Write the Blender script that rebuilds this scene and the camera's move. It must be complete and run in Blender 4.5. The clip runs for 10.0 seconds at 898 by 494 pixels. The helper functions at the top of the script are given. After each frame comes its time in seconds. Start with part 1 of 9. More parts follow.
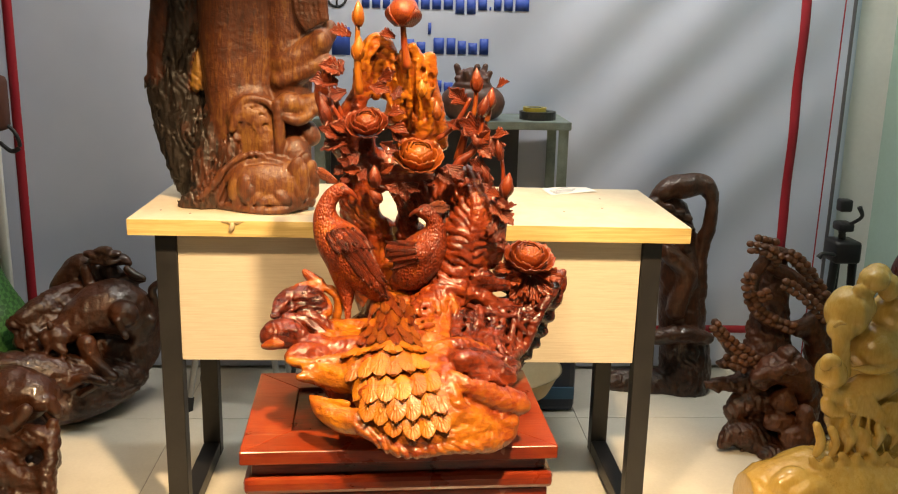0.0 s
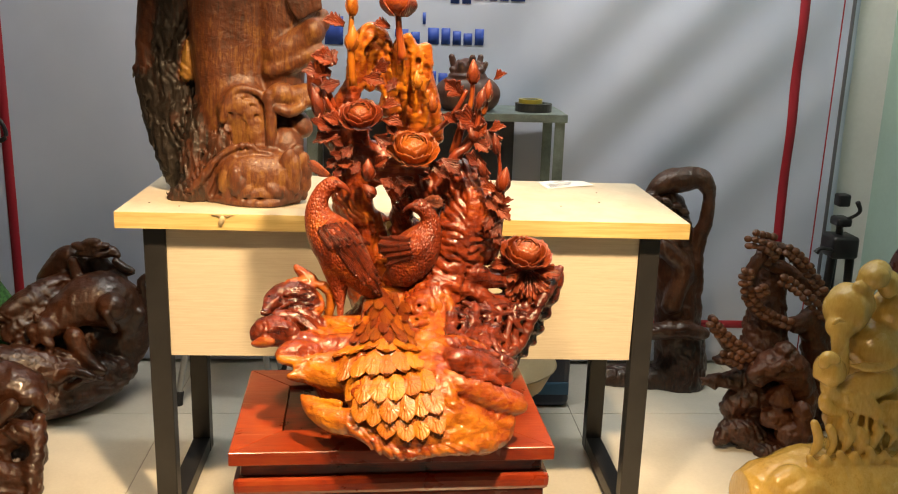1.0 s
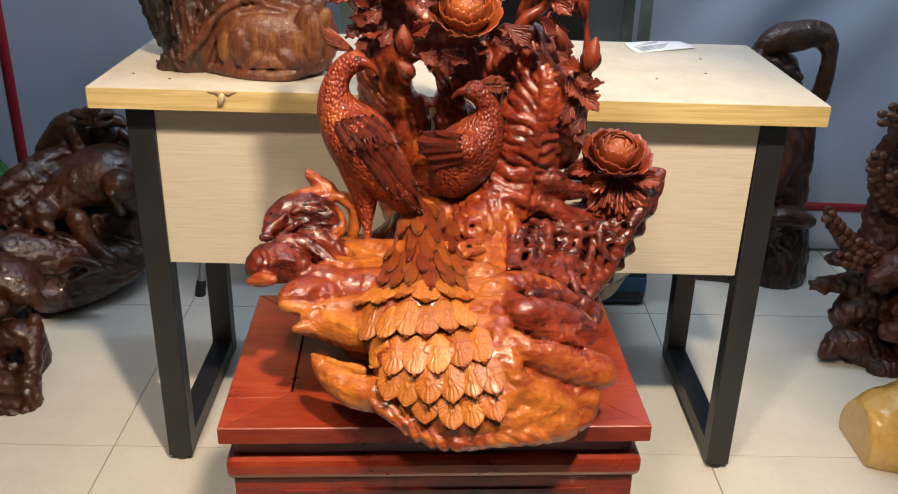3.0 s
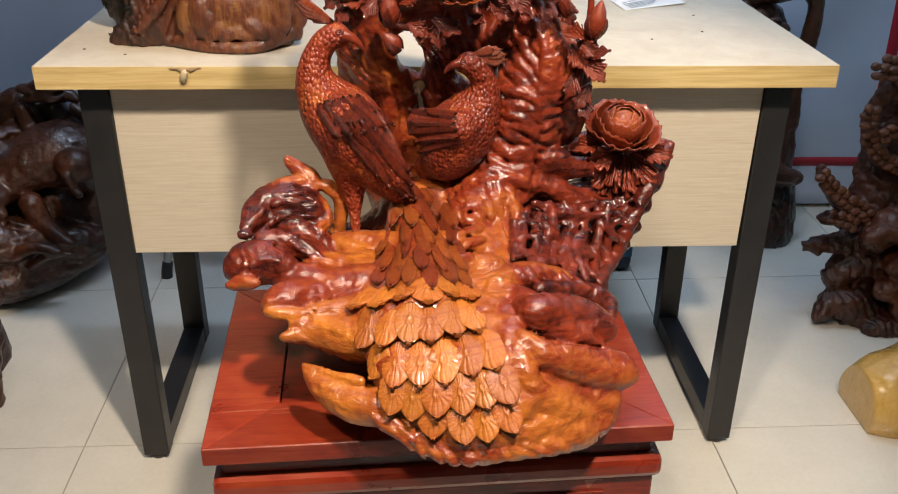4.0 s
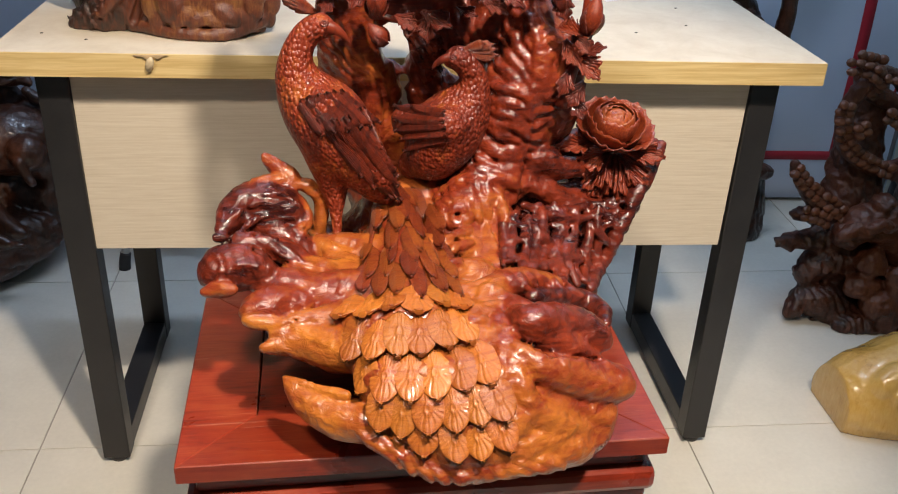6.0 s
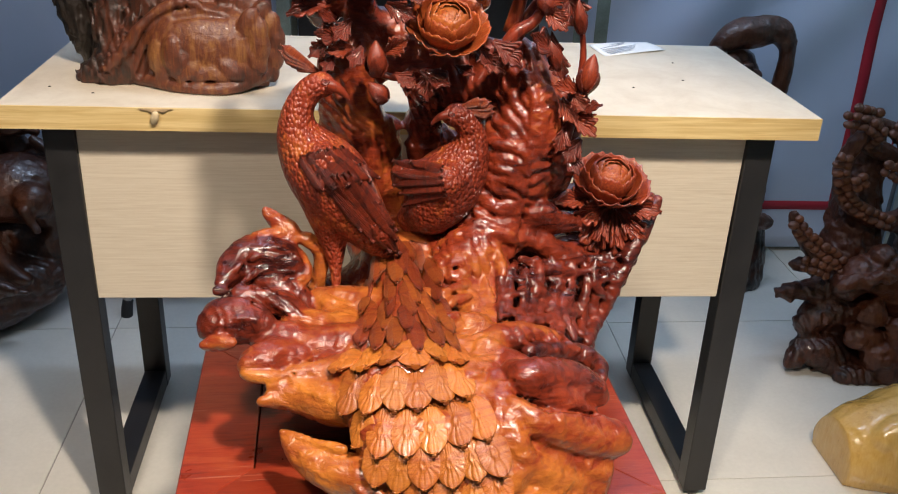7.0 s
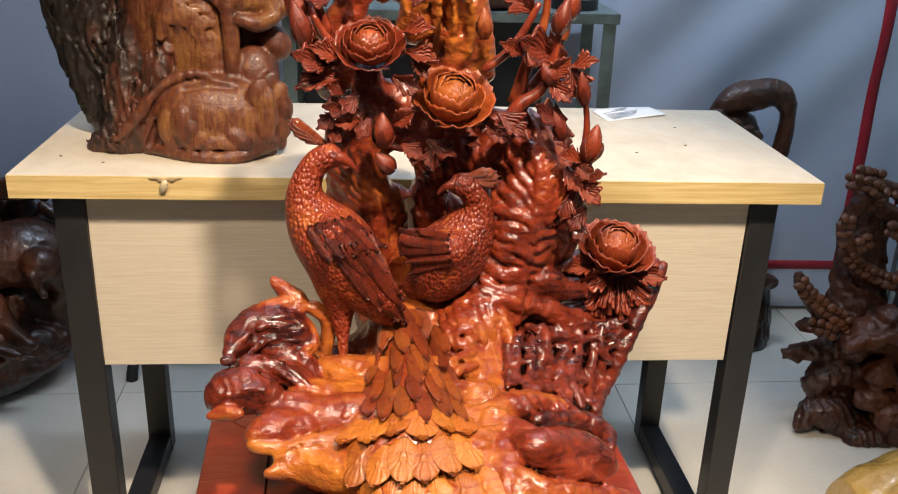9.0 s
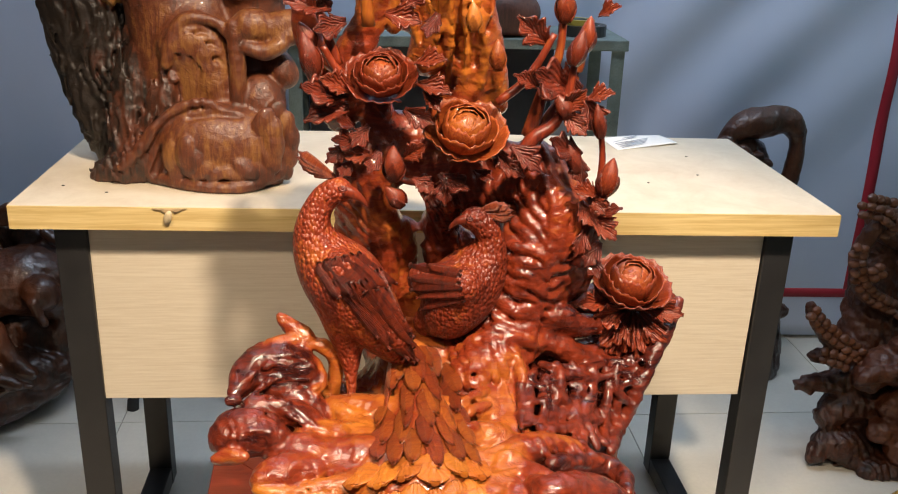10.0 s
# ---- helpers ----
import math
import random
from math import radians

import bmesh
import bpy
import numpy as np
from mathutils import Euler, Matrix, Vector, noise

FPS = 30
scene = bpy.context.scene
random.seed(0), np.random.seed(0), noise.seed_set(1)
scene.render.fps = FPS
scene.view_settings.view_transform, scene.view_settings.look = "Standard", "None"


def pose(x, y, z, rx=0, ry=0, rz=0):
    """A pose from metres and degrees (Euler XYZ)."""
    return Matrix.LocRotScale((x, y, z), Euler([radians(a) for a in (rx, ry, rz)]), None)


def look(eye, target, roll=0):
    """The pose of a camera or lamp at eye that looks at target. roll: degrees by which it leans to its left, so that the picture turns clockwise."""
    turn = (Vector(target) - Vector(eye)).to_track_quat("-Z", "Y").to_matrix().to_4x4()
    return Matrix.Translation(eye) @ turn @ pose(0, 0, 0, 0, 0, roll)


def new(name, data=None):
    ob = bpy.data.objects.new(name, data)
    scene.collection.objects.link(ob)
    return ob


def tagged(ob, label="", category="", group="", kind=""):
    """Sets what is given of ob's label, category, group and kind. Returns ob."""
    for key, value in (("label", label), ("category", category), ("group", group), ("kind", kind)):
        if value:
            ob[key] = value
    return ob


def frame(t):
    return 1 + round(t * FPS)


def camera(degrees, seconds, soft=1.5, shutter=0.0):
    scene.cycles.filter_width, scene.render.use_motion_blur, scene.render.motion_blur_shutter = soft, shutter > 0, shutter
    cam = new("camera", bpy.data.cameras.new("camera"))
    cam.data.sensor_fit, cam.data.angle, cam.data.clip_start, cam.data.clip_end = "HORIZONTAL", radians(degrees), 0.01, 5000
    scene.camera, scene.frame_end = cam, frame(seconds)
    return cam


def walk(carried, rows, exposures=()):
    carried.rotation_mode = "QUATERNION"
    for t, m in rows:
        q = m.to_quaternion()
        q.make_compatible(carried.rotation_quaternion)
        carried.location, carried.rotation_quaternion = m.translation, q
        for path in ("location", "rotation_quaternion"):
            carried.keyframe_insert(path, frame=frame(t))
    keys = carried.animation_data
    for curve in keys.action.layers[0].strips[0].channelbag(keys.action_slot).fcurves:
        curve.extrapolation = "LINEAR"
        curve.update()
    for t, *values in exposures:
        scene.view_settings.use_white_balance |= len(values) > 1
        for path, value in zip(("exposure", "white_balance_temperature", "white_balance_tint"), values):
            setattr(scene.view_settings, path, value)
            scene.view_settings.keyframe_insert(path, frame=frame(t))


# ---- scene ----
cam = camera(52.0, 10.0, soft=1.1)
PATH = [
    (0, (0.108, -0.034, 1.188), (0.224, 1.904, 0.708), 1.3),
    (0.5, (0.103, -0.033, 1.189), (0.229, 1.904, 0.707), 1.6),
    (1, (0.105, 0.005, 1.188), (0.238, 1.937, 0.688), 1.7),
    (1.5, (0.115, 0.101, 1.185), (0.215, 2.021, 0.635), 1.7),
    (2, (0.117, 0.22, 1.178), (0.172, 2.119, 0.552), 1.5),
    (2.5, (0.128, 0.343, 1.164), (0.13, 2.2, 0.423), 1.6),
    (4, (0.081, 0.548, 1.152), (0.179, 2.323, 0.235), 0.4),
    (4.5, (0.058, 0.591, 1.147), (0.206, 2.346, 0.198), 1.0),
    (5, (0.048, 0.605, 1.146), (0.222, 2.348, 0.181), 1.4),
    (5.5, (0.046, 0.607, 1.146), (0.243, 2.347, 0.181), 2.2),
    (7, (0.053, 0.601, 1.164), (0.242, 2.396, 0.302), 2.4),
    (7.5, (0.054, 0.597, 1.171), (0.238, 2.408, 0.342), 2.3),
    (8, (0.053, 0.594, 1.174), (0.237, 2.421, 0.381), 2.2),
    (8.5, (0.053, 0.594, 1.179), (0.237, 2.432, 0.412), 2.1),
    (9, (0.05, 0.601, 1.178), (0.23, 2.447, 0.429), 1.9),
    (9.5, (0.045, 0.617, 1.178), (0.219, 2.468, 0.442), 1.9),
    (10, (0.041, 0.634, 1.183), (0.218, 2.497, 0.476), 2.0),
]
WHITE = [(0, 0.42, 9800, 14), (1.2, 0.4, 9400, 14), (2.5, 0.04, 6700, 13), (5, -0.25, 6000, 12), (7.5, -0.14, 5800, 13), (10, 0.0, 6550, 13)]
walk(cam, [(t, look(eye, target, roll)) for t, eye, target, roll in PATH], WHITE)

# ---- world and lamps ----
world = bpy.data.worlds.new("shop_air")
scene.world = world
world.use_nodes = True
world.node_tree.nodes["Background"].inputs[0].default_value = (0.8, 0.9, 1.0, 1)
world.node_tree.nodes["Background"].inputs[1].default_value = 0.01


def lamp(name, kind, eye, target, power, colour, size=0.1, cone=60, blend=0.4):
    data = bpy.data.lights.new(name, kind)
    data.energy, data.color = power, colour
    if kind == "SPOT":
        data.spot_size, data.spot_blend, data.shadow_soft_size = radians(cone), blend, size
    else:
        data.shape, data.size, data.size_y = "RECTANGLE", size, cone
    ob = new(name, data)
    ob.matrix_world = look(eye, target)
    return ob


WARM, COOL = (1.0, 0.82, 0.61), (0.68, 0.82, 1.0)
lamp("spot_lamp_front", "SPOT", (0.56, 0.42, 2.66), (0.10, 1.53, 0.62), 385, WARM, 0.07, 46, 0.55)
lamp("spot_lamp_side", "SPOT", (-0.45, 0.30, 2.62), (0.08, 1.6, 0.70), 150, WARM, 0.10, 42, 0.8)
# Added cool fill for the room; no fitting is modelled for it.
lamp("room_fill_light", "AREA", (-0.2, -1.6, 2.72), (-0.2, -1.6, 0), 6, COOL, 1.2, 0.3)
# Added cool lamp tilted at the wall to brighten the upper banner.
lamp("banner_fill_light", "AREA", (0.4, 2.25, 2.72), (0.4, 3.1, 2.0), 36, COOL, 1.8, 0.15)


# ---- materials ----
def mat(name):
    m = bpy.data.materials.new(name)
    m.use_nodes = True
    nt = m.node_tree
    return m, nt, nt.nodes["Principled BSDF"]


def node(nt, kind, **kw):
    n = nt.nodes.new(kind)
    for key, value in kw.items():
        n.inputs[key].default_value = value
    return n


def ramp(nt, stops):
    n = nt.nodes.new("ShaderNodeValToRGB")
    e = n.color_ramp.elements
    while len(e) < len(stops):
        e.new(0.5)
    for i, (p, c) in enumerate(stops):
        e[i].position, e[i].color = p, (*c, 1)
    return n


def coords(nt, scale=(1, 1, 1), kind="Object"):
    tc = nt.nodes.new("ShaderNodeTexCoord")
    mp = nt.nodes.new("ShaderNodeMapping")
    mp.inputs["Scale"].default_value = scale
    nt.links.new(tc.outputs[kind], mp.inputs["Vector"])
    return mp.outputs[0]


def noise_node(nt, vec, scale, detail=5, rough=0.6, distort=0.0):
    n = node(nt, "ShaderNodeTexNoise", Scale=scale, Detail=detail, Roughness=rough, Distortion=distort)
    nt.links.new(vec, n.inputs["Vector"])
    return n.outputs["Fac"]


def math_node(nt, op, a, b):
    n = nt.nodes.new("ShaderNodeMath")
    n.operation = op
    for i, v in enumerate((a, b)):
        if isinstance(v, (int, float)):
            n.inputs[i].default_value = v
        else:
            nt.links.new(v, n.inputs[i])
    return n.outputs[0]


def bump(nt, bsdf, height, strength, distance, under=None):
    n = node(nt, "ShaderNodeBump", Strength=strength, Distance=distance)
    nt.links.new(height, n.inputs["Height"])
    if under is not None:
        nt.links.new(under.outputs[0], n.inputs["Normal"])
    nt.links.new(n.outputs[0], bsdf.inputs["Normal"])
    return n


def mix_colour(nt, fac, a, b, mode="MIX"):
    n = nt.nodes.new("ShaderNodeMix")
    n.data_type, n.blend_type = "RGBA", mode
    for i, v in ((0, fac), (6, a), (7, b)):
        if isinstance(v, (int, float)):
            n.inputs[i].default_value = v
        elif isinstance(v, tuple):
            n.inputs[i].default_value = (*v, 1)
        else:
            nt.links.new(v, n.inputs[i])
    return n.outputs[2]


def plain(name, colour, rough=0.5, metal=0.0, vary=0.12, scale=8, relief=0.15, coat=0.0):
    """A surface of one colour, with blotches, fine specks and a slight relief."""
    m, nt, b = mat(name)
    v = coords(nt)
    big, fine = noise_node(nt, v, scale, 4), noise_node(nt, v, scale * 22, 3)
    lo = tuple(c * (1 - vary * 1.6) for c in colour)
    hi = tuple(min(1, c * (1 + vary)) for c in colour)
    r = ramp(nt, [(0.3, lo), (0.7, hi)])
    nt.links.new(math_node(nt, "ADD", math_node(nt, "MULTIPLY", big, 0.7), math_node(nt, "MULTIPLY", fine, 0.3)), r.inputs[0])
    nt.links.new(r.outputs[0], b.inputs["Base Color"])
    rr = node(nt, "ShaderNodeMapRange")
    rr.inputs["To Min"].default_value, rr.inputs["To Max"].default_value = max(0.02, rough - 0.08), min(1, rough + 0.1)
    nt.links.new(big, rr.inputs["Value"])
    nt.links.new(rr.outputs[0], b.inputs["Roughness"])
    b.inputs["Metallic"].default_value, b.inputs["Coat Weight"].default_value = metal, coat
    bump(nt, b, fine, relief, 0.001)
    return m


def carved_wood(name, dark, red, gold, rough=0.24, scales=0.0, barbs=0.0, chip=0.3, grain_axis=(1, 1, 0.16), coat=0.5, slope=-1.3, along=1.0):
    """Varnished carved hardwood. The attribute 'sap' runs from dark heartwood (0) to golden sapwood (1)."""
    m, nt, b = mat(name)
    v = coords(nt)
    vg = coords(nt, grain_axis)
    at = nt.nodes.new("ShaderNodeAttribute")
    at.attribute_name = "sap"
    streak = noise_node(nt, vg, 150, 6, 0.65, 0.8)
    cloud = noise_node(nt, v, 16, 4, 0.6, 0.4)
    s = math_node(nt, "ADD", at.outputs["Fac"], math_node(nt, "MULTIPLY", math_node(nt, "SUBTRACT", cloud, 0.5), 0.85))
    s = math_node(nt, "ADD", s, math_node(nt, "MULTIPLY", math_node(nt, "SUBTRACT", streak, 0.5), 0.95))
    mid = tuple((a * 0.55 + c * 0.45) for a, c in zip(red, gold))
    r = ramp(nt, [(0.0, dark), (0.38, red), (0.66, mid), (1.0, gold)])
    nt.links.new(s, r.inputs[0])
    info = nt.nodes.new("ShaderNodeObjectInfo")
    shade = node(nt, "ShaderNodeMapRange")
    shade.inputs["To Min"].default_value, shade.inputs["To Max"].default_value = 0.8, 1.15
    nt.links.new(info.outputs["Random"], shade.inputs["Value"])
    col = mix_colour(nt, 1.0, r.outputs[0], shade.outputs[0], "MULTIPLY")
    nt.links.new(col, b.inputs["Base Color"])
    rr = node(nt, "ShaderNodeMapRange")
    rr.inputs["To Min"].default_value, rr.inputs["To Max"].default_value = rough - 0.07, rough + 0.14
    nt.links.new(cloud, rr.inputs["Value"])
    nt.links.new(rr.outputs[0], b.inputs["Roughness"])
    b.inputs["Coat Weight"].default_value, b.inputs["Coat Roughness"].default_value = coat, 0.10
    chips = node(nt, "ShaderNodeTexVoronoi", Scale=95.0)
    chips.feature = "SMOOTH_F1"
    nt.links.new(v, chips.inputs["Vector"])
    last = bump(nt, b, chips.outputs["Distance"], chip, 0.004)
    if chip > 0.2:
        fold = noise_node(nt, coords(nt, (1, 1, 1.3)), 75, 3, 0.5, 1.2)
        fold = math_node(nt, "ABSOLUTE", math_node(nt, "SUBTRACT", fold, 0.5), 0)
        last = bump(nt, b, fold, min(1.0, chip * 0.9), 0.008, last)
    last = bump(nt, b, streak, 0.3, 0.0012, last)
    if scales:
        sc = node(nt, "ShaderNodeTexVoronoi", Scale=scales)
        nt.links.new(coords(nt, (1, 1, 0.75)), sc.inputs["Vector"])
        inv = math_node(nt, "SUBTRACT", 1.0, sc.outputs["Distance"])
        last = bump(nt, b, inv, 0.7, 0.004, last)
    if barbs:
        uv = coords(nt, (1, 1, 1), "UV")
        sp = nt.nodes.new("ShaderNodeSeparateXYZ")
        nt.links.new(uv, sp.inputs[0])
        side = math_node(nt, "ABSOLUTE", math_node(nt, "SUBTRACT", sp.outputs[0], 0.5), 0)
        ph = math_node(nt, "ADD", math_node(nt, "MULTIPLY", side, slope), math_node(nt, "MULTIPLY", sp.outputs[1], along))
        wave = math_node(nt, "SINE", math_node(nt, "MULTIPLY", ph, barbs), 0)
        last = bump(nt, b, wave, 0.6 if slope < 0 else 0.45, 0.0012 if slope < 0 else 0.0007, last)
    return m


DARK, RED, GOLD = (0.030, 0.005, 0.004), (0.225, 0.031, 0.010), (0.56, 0.19, 0.022)
WOOD = carved_wood("varnished_carving_wood", DARK, RED, GOLD, 0.25, chip=0.38, grain_axis=(0.22, 0.5, 1), coat=0.35)
WOOD_BLOOM = carved_wood("varnished_bloom_wood", DARK, RED, GOLD, 0.30, chip=0.12, coat=0.25)
WOOD_BIRD = carved_wood("varnished_scaly_wood", DARK, RED, GOLD, 0.36, scales=250, coat=0.12)
WOOD_FEATHER = carved_wood("varnished_feather_wood", DARK, RED, GOLD, 0.32, barbs=75, chip=0.1, coat=0.25)
WOOD_FAN = carved_wood("varnished_fan_feather_wood", DARK, RED, GOLD, 0.30, chip=0.08, coat=0.25)
WOOD_PINE = carved_wood("reddish_pine_carving_wood", (0.014, 0.005, 0.003), (0.09, 0.024, 0.009), (0.20, 0.07, 0.024), 0.42, chip=0.5, coat=0.1)
WOOD_PETAL = carved_wood("varnished_petal_wood", DARK, RED, GOLD, 0.32, barbs=30, chip=0.15, coat=0.25)
WOOD_BROWN = carved_wood("brown_carving_wood", (0.010, 0.004, 0.002), (0.060, 0.017, 0.006), (0.15, 0.05, 0.017), 0.34, chip=0.4, coat=0.3)
WOOD_RAW = carved_wood("matt_carving_wood", (0.020, 0.013, 0.009), (0.118, 0.030, 0.011), (0.42, 0.20, 0.045), 0.45, chip=0.3, coat=0.08)
WOOD_PALE = carved_wood("pale_carving_wood", (0.22, 0.105, 0.020), (0.56, 0.33, 0.075), (0.70, 0.47, 0.15), 0.2, chip=0.2)
PLINTH = carved_wood("red_plinth_wood", (0.04, 0.006, 0.004), (0.23, 0.024, 0.008), (0.36, 0.07, 0.02), 0.27, chip=0.0, grain_axis=(0.1, 1, 1), coat=0.25)
nt = PLINTH.node_tree
b = nt.nodes["Principled BSDF"]
old = b.inputs["Base Color"].links[0].from_socket
scr = None
for turn, axis in ((0.5, (3, 160, 1)), (-0.7, (4, 210, 1)), (1.3, (3, 140, 1))):
    tc = nt.nodes.new("ShaderNodeTexCoord")
    mp = nt.nodes.new("ShaderNodeMapping")
    mp.inputs["Rotation"].default_value, mp.inputs["Scale"].default_value = (0, 0, turn), axis
    nt.links.new(tc.outputs["Object"], mp.inputs["Vector"])
    n = noise_node(nt, mp.outputs[0], 2.2, 2, 0.5, 0.9)
    g = math_node(nt, "GREATER_THAN", n, 0.70)
    scr = g if scr is None else math_node(nt, "MAXIMUM", scr, g)
where = math_node(nt, "GREATER_THAN", noise_node(nt, coords(nt), 9, 3), 0.47)
nt.links.new(mix_colour(nt, math_node(nt, "MULTIPLY", math_node(nt, "MULTIPLY", scr, where), 0.34), old, (0.55, 0.25, 0.16)), b.inputs["Base Color"])


# ---- tools for building ----
WHERE = {}


def world_of(ob):
    return WHERE.get(ob.name, Matrix())


def part(name, bm, material, parent=None, label="", m=None, sap=None, smooth=True):
    """Links a bmesh (or a mesh) as one mesh object, under a thing or a part when parent is given."""
    if isinstance(bm, bmesh.types.BMesh):
        me = bpy.data.meshes.new(name)
        bm.to_mesh(me)
        bm.free()
        me.materials.append(material)
        if smooth:
            me.polygons.foreach_set("use_smooth", [True] * len(me.polygons))
        if sap is not None:
            at = me.attributes.new("sap", "FLOAT", "POINT")
            at.data.foreach_set("value", [sap] * len(me.vertices))
    else:
        me = bm
    ob = new(name, me)
    m = m or Matrix()
    ob.matrix_basis = m
    WHERE[ob.name] = m
    if parent is not None:
        ob.parent = parent
        ob.matrix_parent_inverse = world_of(parent).inverted()
    if label:
        tagged(ob, label)
    return ob


def thing(name, x, y, z, label, category, group="", kind=""):
    ob = new(name)
    ob.empty_display_size = 0.05
    ob.matrix_basis = pose(x, y, z)
    WHERE[ob.name] = pose(x, y, z)
    return tagged(ob, label, category, group, kind)


def box(bm, lo, hi, bevel=0.0, m=None):
    """An axis-aligned box with rounded edges, added to bm."""
    c = [(a + b) / 2 for a, b in zip(lo, hi)]
    s = [abs(b - a) for a, b in zip(lo, hi)]
    got = bmesh.ops.create_cube(bm, size=1, matrix=Matrix.LocRotScale(c, None, s))
    vs = got["verts"]
    if bevel:
        es = list({e for v in vs for e in v.link_edges})
        r = bmesh.ops.bevel(bm, geom=es, offset=bevel, segments=2, profile=0.5, affect="EDGES")
        vs = list({v for f in r["faces"] for v in f.verts} | {v for v in vs if v.is_valid})
    if m is not None:
        bmesh.ops.transform(bm, matrix=m, verts=[v for v in vs if v.is_valid])
    return bm


def one_box(lo, hi, bevel=0.0):
    return box(bmesh.new(), lo, hi, bevel)


def spline(pts, steps):
    """Points along a smooth line through pts (any number of columns)."""
    p = np.array(pts, float)
    p = np.vstack([2 * p[0] - p[1], p, 2 * p[-1] - p[-2]])
    out = []
    for i in range(1, len(p) - 2):
        for k in range(steps):
            t = k / steps
            a, b, c, d = p[i - 1:i + 3]
            out.append(0.5 * (2 * b + (c - a) * t + (2 * a - 5 * b + 4 * c - d) * t * t + (3 * b - a - 3 * c + d) * t ** 3))
    out.append(p[-2])
    return np.array(out)


def tube(pts, sides=8, steps=5, bm=None):
    """A round bar along rows of x, y, z, radius."""
    bm = bm or bmesh.new()
    line = spline(pts, steps)
    rings = []
    up = Vector((0.13, 0.2, 1)).normalized()
    for i, row in enumerate(line):
        a, b = line[max(0, i - 1)][:3], line[min(len(line) - 1, i + 1)][:3]
        d = Vector(b - a).normalized()
        u = d.cross(up if abs(d.dot(up)) < 0.95 else Vector((1, 0, 0))).normalized()
        w = d.cross(u)
        rings.append([bm.verts.new(Vector(row[:3]) + (u * math.cos(q) + w * math.sin(q)) * float(row[3])) for q in [6.2832 * k / sides for k in range(sides)]])
    for r0, r1 in zip(rings, rings[1:]):
        for k in range(sides):
            bm.faces.new((r0[k], r0[(k + 1) % sides], r1[(k + 1) % sides], r1[k]))
    bm.faces.new(rings[0][::-1])
    bm.faces.new(rings[-1])
    bmesh.ops.recalc_face_normals(bm, faces=bm.faces)
    return bm


def sheet(fn, nu, nv, thick):
    """A thin curved plate: fn(u, v) gives its upper side, u and v from 0 to 1."""
    bm = bmesh.new()
    uvl = bm.loops.layers.uv.new("UVMap")
    P = np.array([[fn(i / nu, j / nv) for i in range(nu + 1)] for j in range(nv + 1)], float)
    N = np.cross(np.gradient(P, axis=1), np.gradient(P, axis=0))
    N /= np.linalg.norm(N, axis=2, keepdims=True) + 1e-12
    grids = []
    for off in (0.0, -thick):
        grids.append([[bm.verts.new(P[j, i] + N[j, i] * off) for i in range(nu + 1)] for j in range(nv + 1)])
    uv = {}
    for g in grids:
        for j in range(nv + 1):
            for i in range(nu + 1):
                uv[g[j][i]] = (i / nu, j / nv)
    top, low = grids
    for j in range(nv):
        for i in range(nu):
            bm.faces.new((top[j][i], top[j][i + 1], top[j + 1][i + 1], top[j + 1][i]))
            bm.faces.new((low[j + 1][i], low[j + 1][i + 1], low[j][i + 1], low[j][i]))
    rim = [(0, i) for i in range(nu)] + [(j, nu) for j in range(nv)] + [(nv, i) for i in range(nu, 0, -1)] + [(j, 0) for j in range(nv, 0, -1)]
    for (j, i), (j2, i2) in zip(rim, rim[1:] + rim[:1]):
        bm.faces.new((top[j2][i2], top[j][i], low[j][i], low[j2][i2]))
    for f in bm.faces:
        for lp in f.loops:
            lp[uvl].uv = uv[lp.vert]
    bmesh.ops.recalc_face_normals(bm, faces=bm.faces)
    return bm


def lathe(profile, sides=24, bm=None, m=None):
    """Turns rows of radius, height round the z axis."""
    bm = bm or bmesh.new()
    rings = [[bm.verts.new((r * math.cos(6.2832 * k / sides), r * math.sin(6.2832 * k / sides), h)) for k in range(sides)] for r, h in profile]
    for r0, r1 in zip(rings, rings[1:]):
        for k in range(sides):
            bm.faces.new((r0[k], r0[(k + 1) % sides], r1[(k + 1) % sides], r1[k]))
    bm.faces.new(rings[0][::-1])
    bm.faces.new(rings[-1])
    if m is not None:
        bmesh.ops.transform(bm, matrix=m, verts=[v for r in rings for v in r])
    bmesh.ops.recalc_face_normals(bm, faces=bm.faces)
    return bm


LATTICE = np.random.RandomState(7).rand(32, 32, 32).astype(np.float32)


def vnoise(p, freq, shift=0.0):
    """Smooth noise from 0 to 1 at the rows of p."""
    q = p * freq + shift
    i = np.floor(q).astype(int)
    f = (q - i).astype(np.float32)
    f = f * f * (3 - 2 * f)
    out = 0
    for a in (0, 1):
        for b in (0, 1):
            for c in (0, 1):
                wgt = (f[..., 0] if a else 1 - f[..., 0]) * (f[..., 1] if b else 1 - f[..., 1]) * (f[..., 2] if c else 1 - f[..., 2])
                out = out + wgt * LATTICE[(i[..., 0] + a) % 32, (i[..., 1] + b) % 32, (i[..., 2] + c) % 32]
    return out


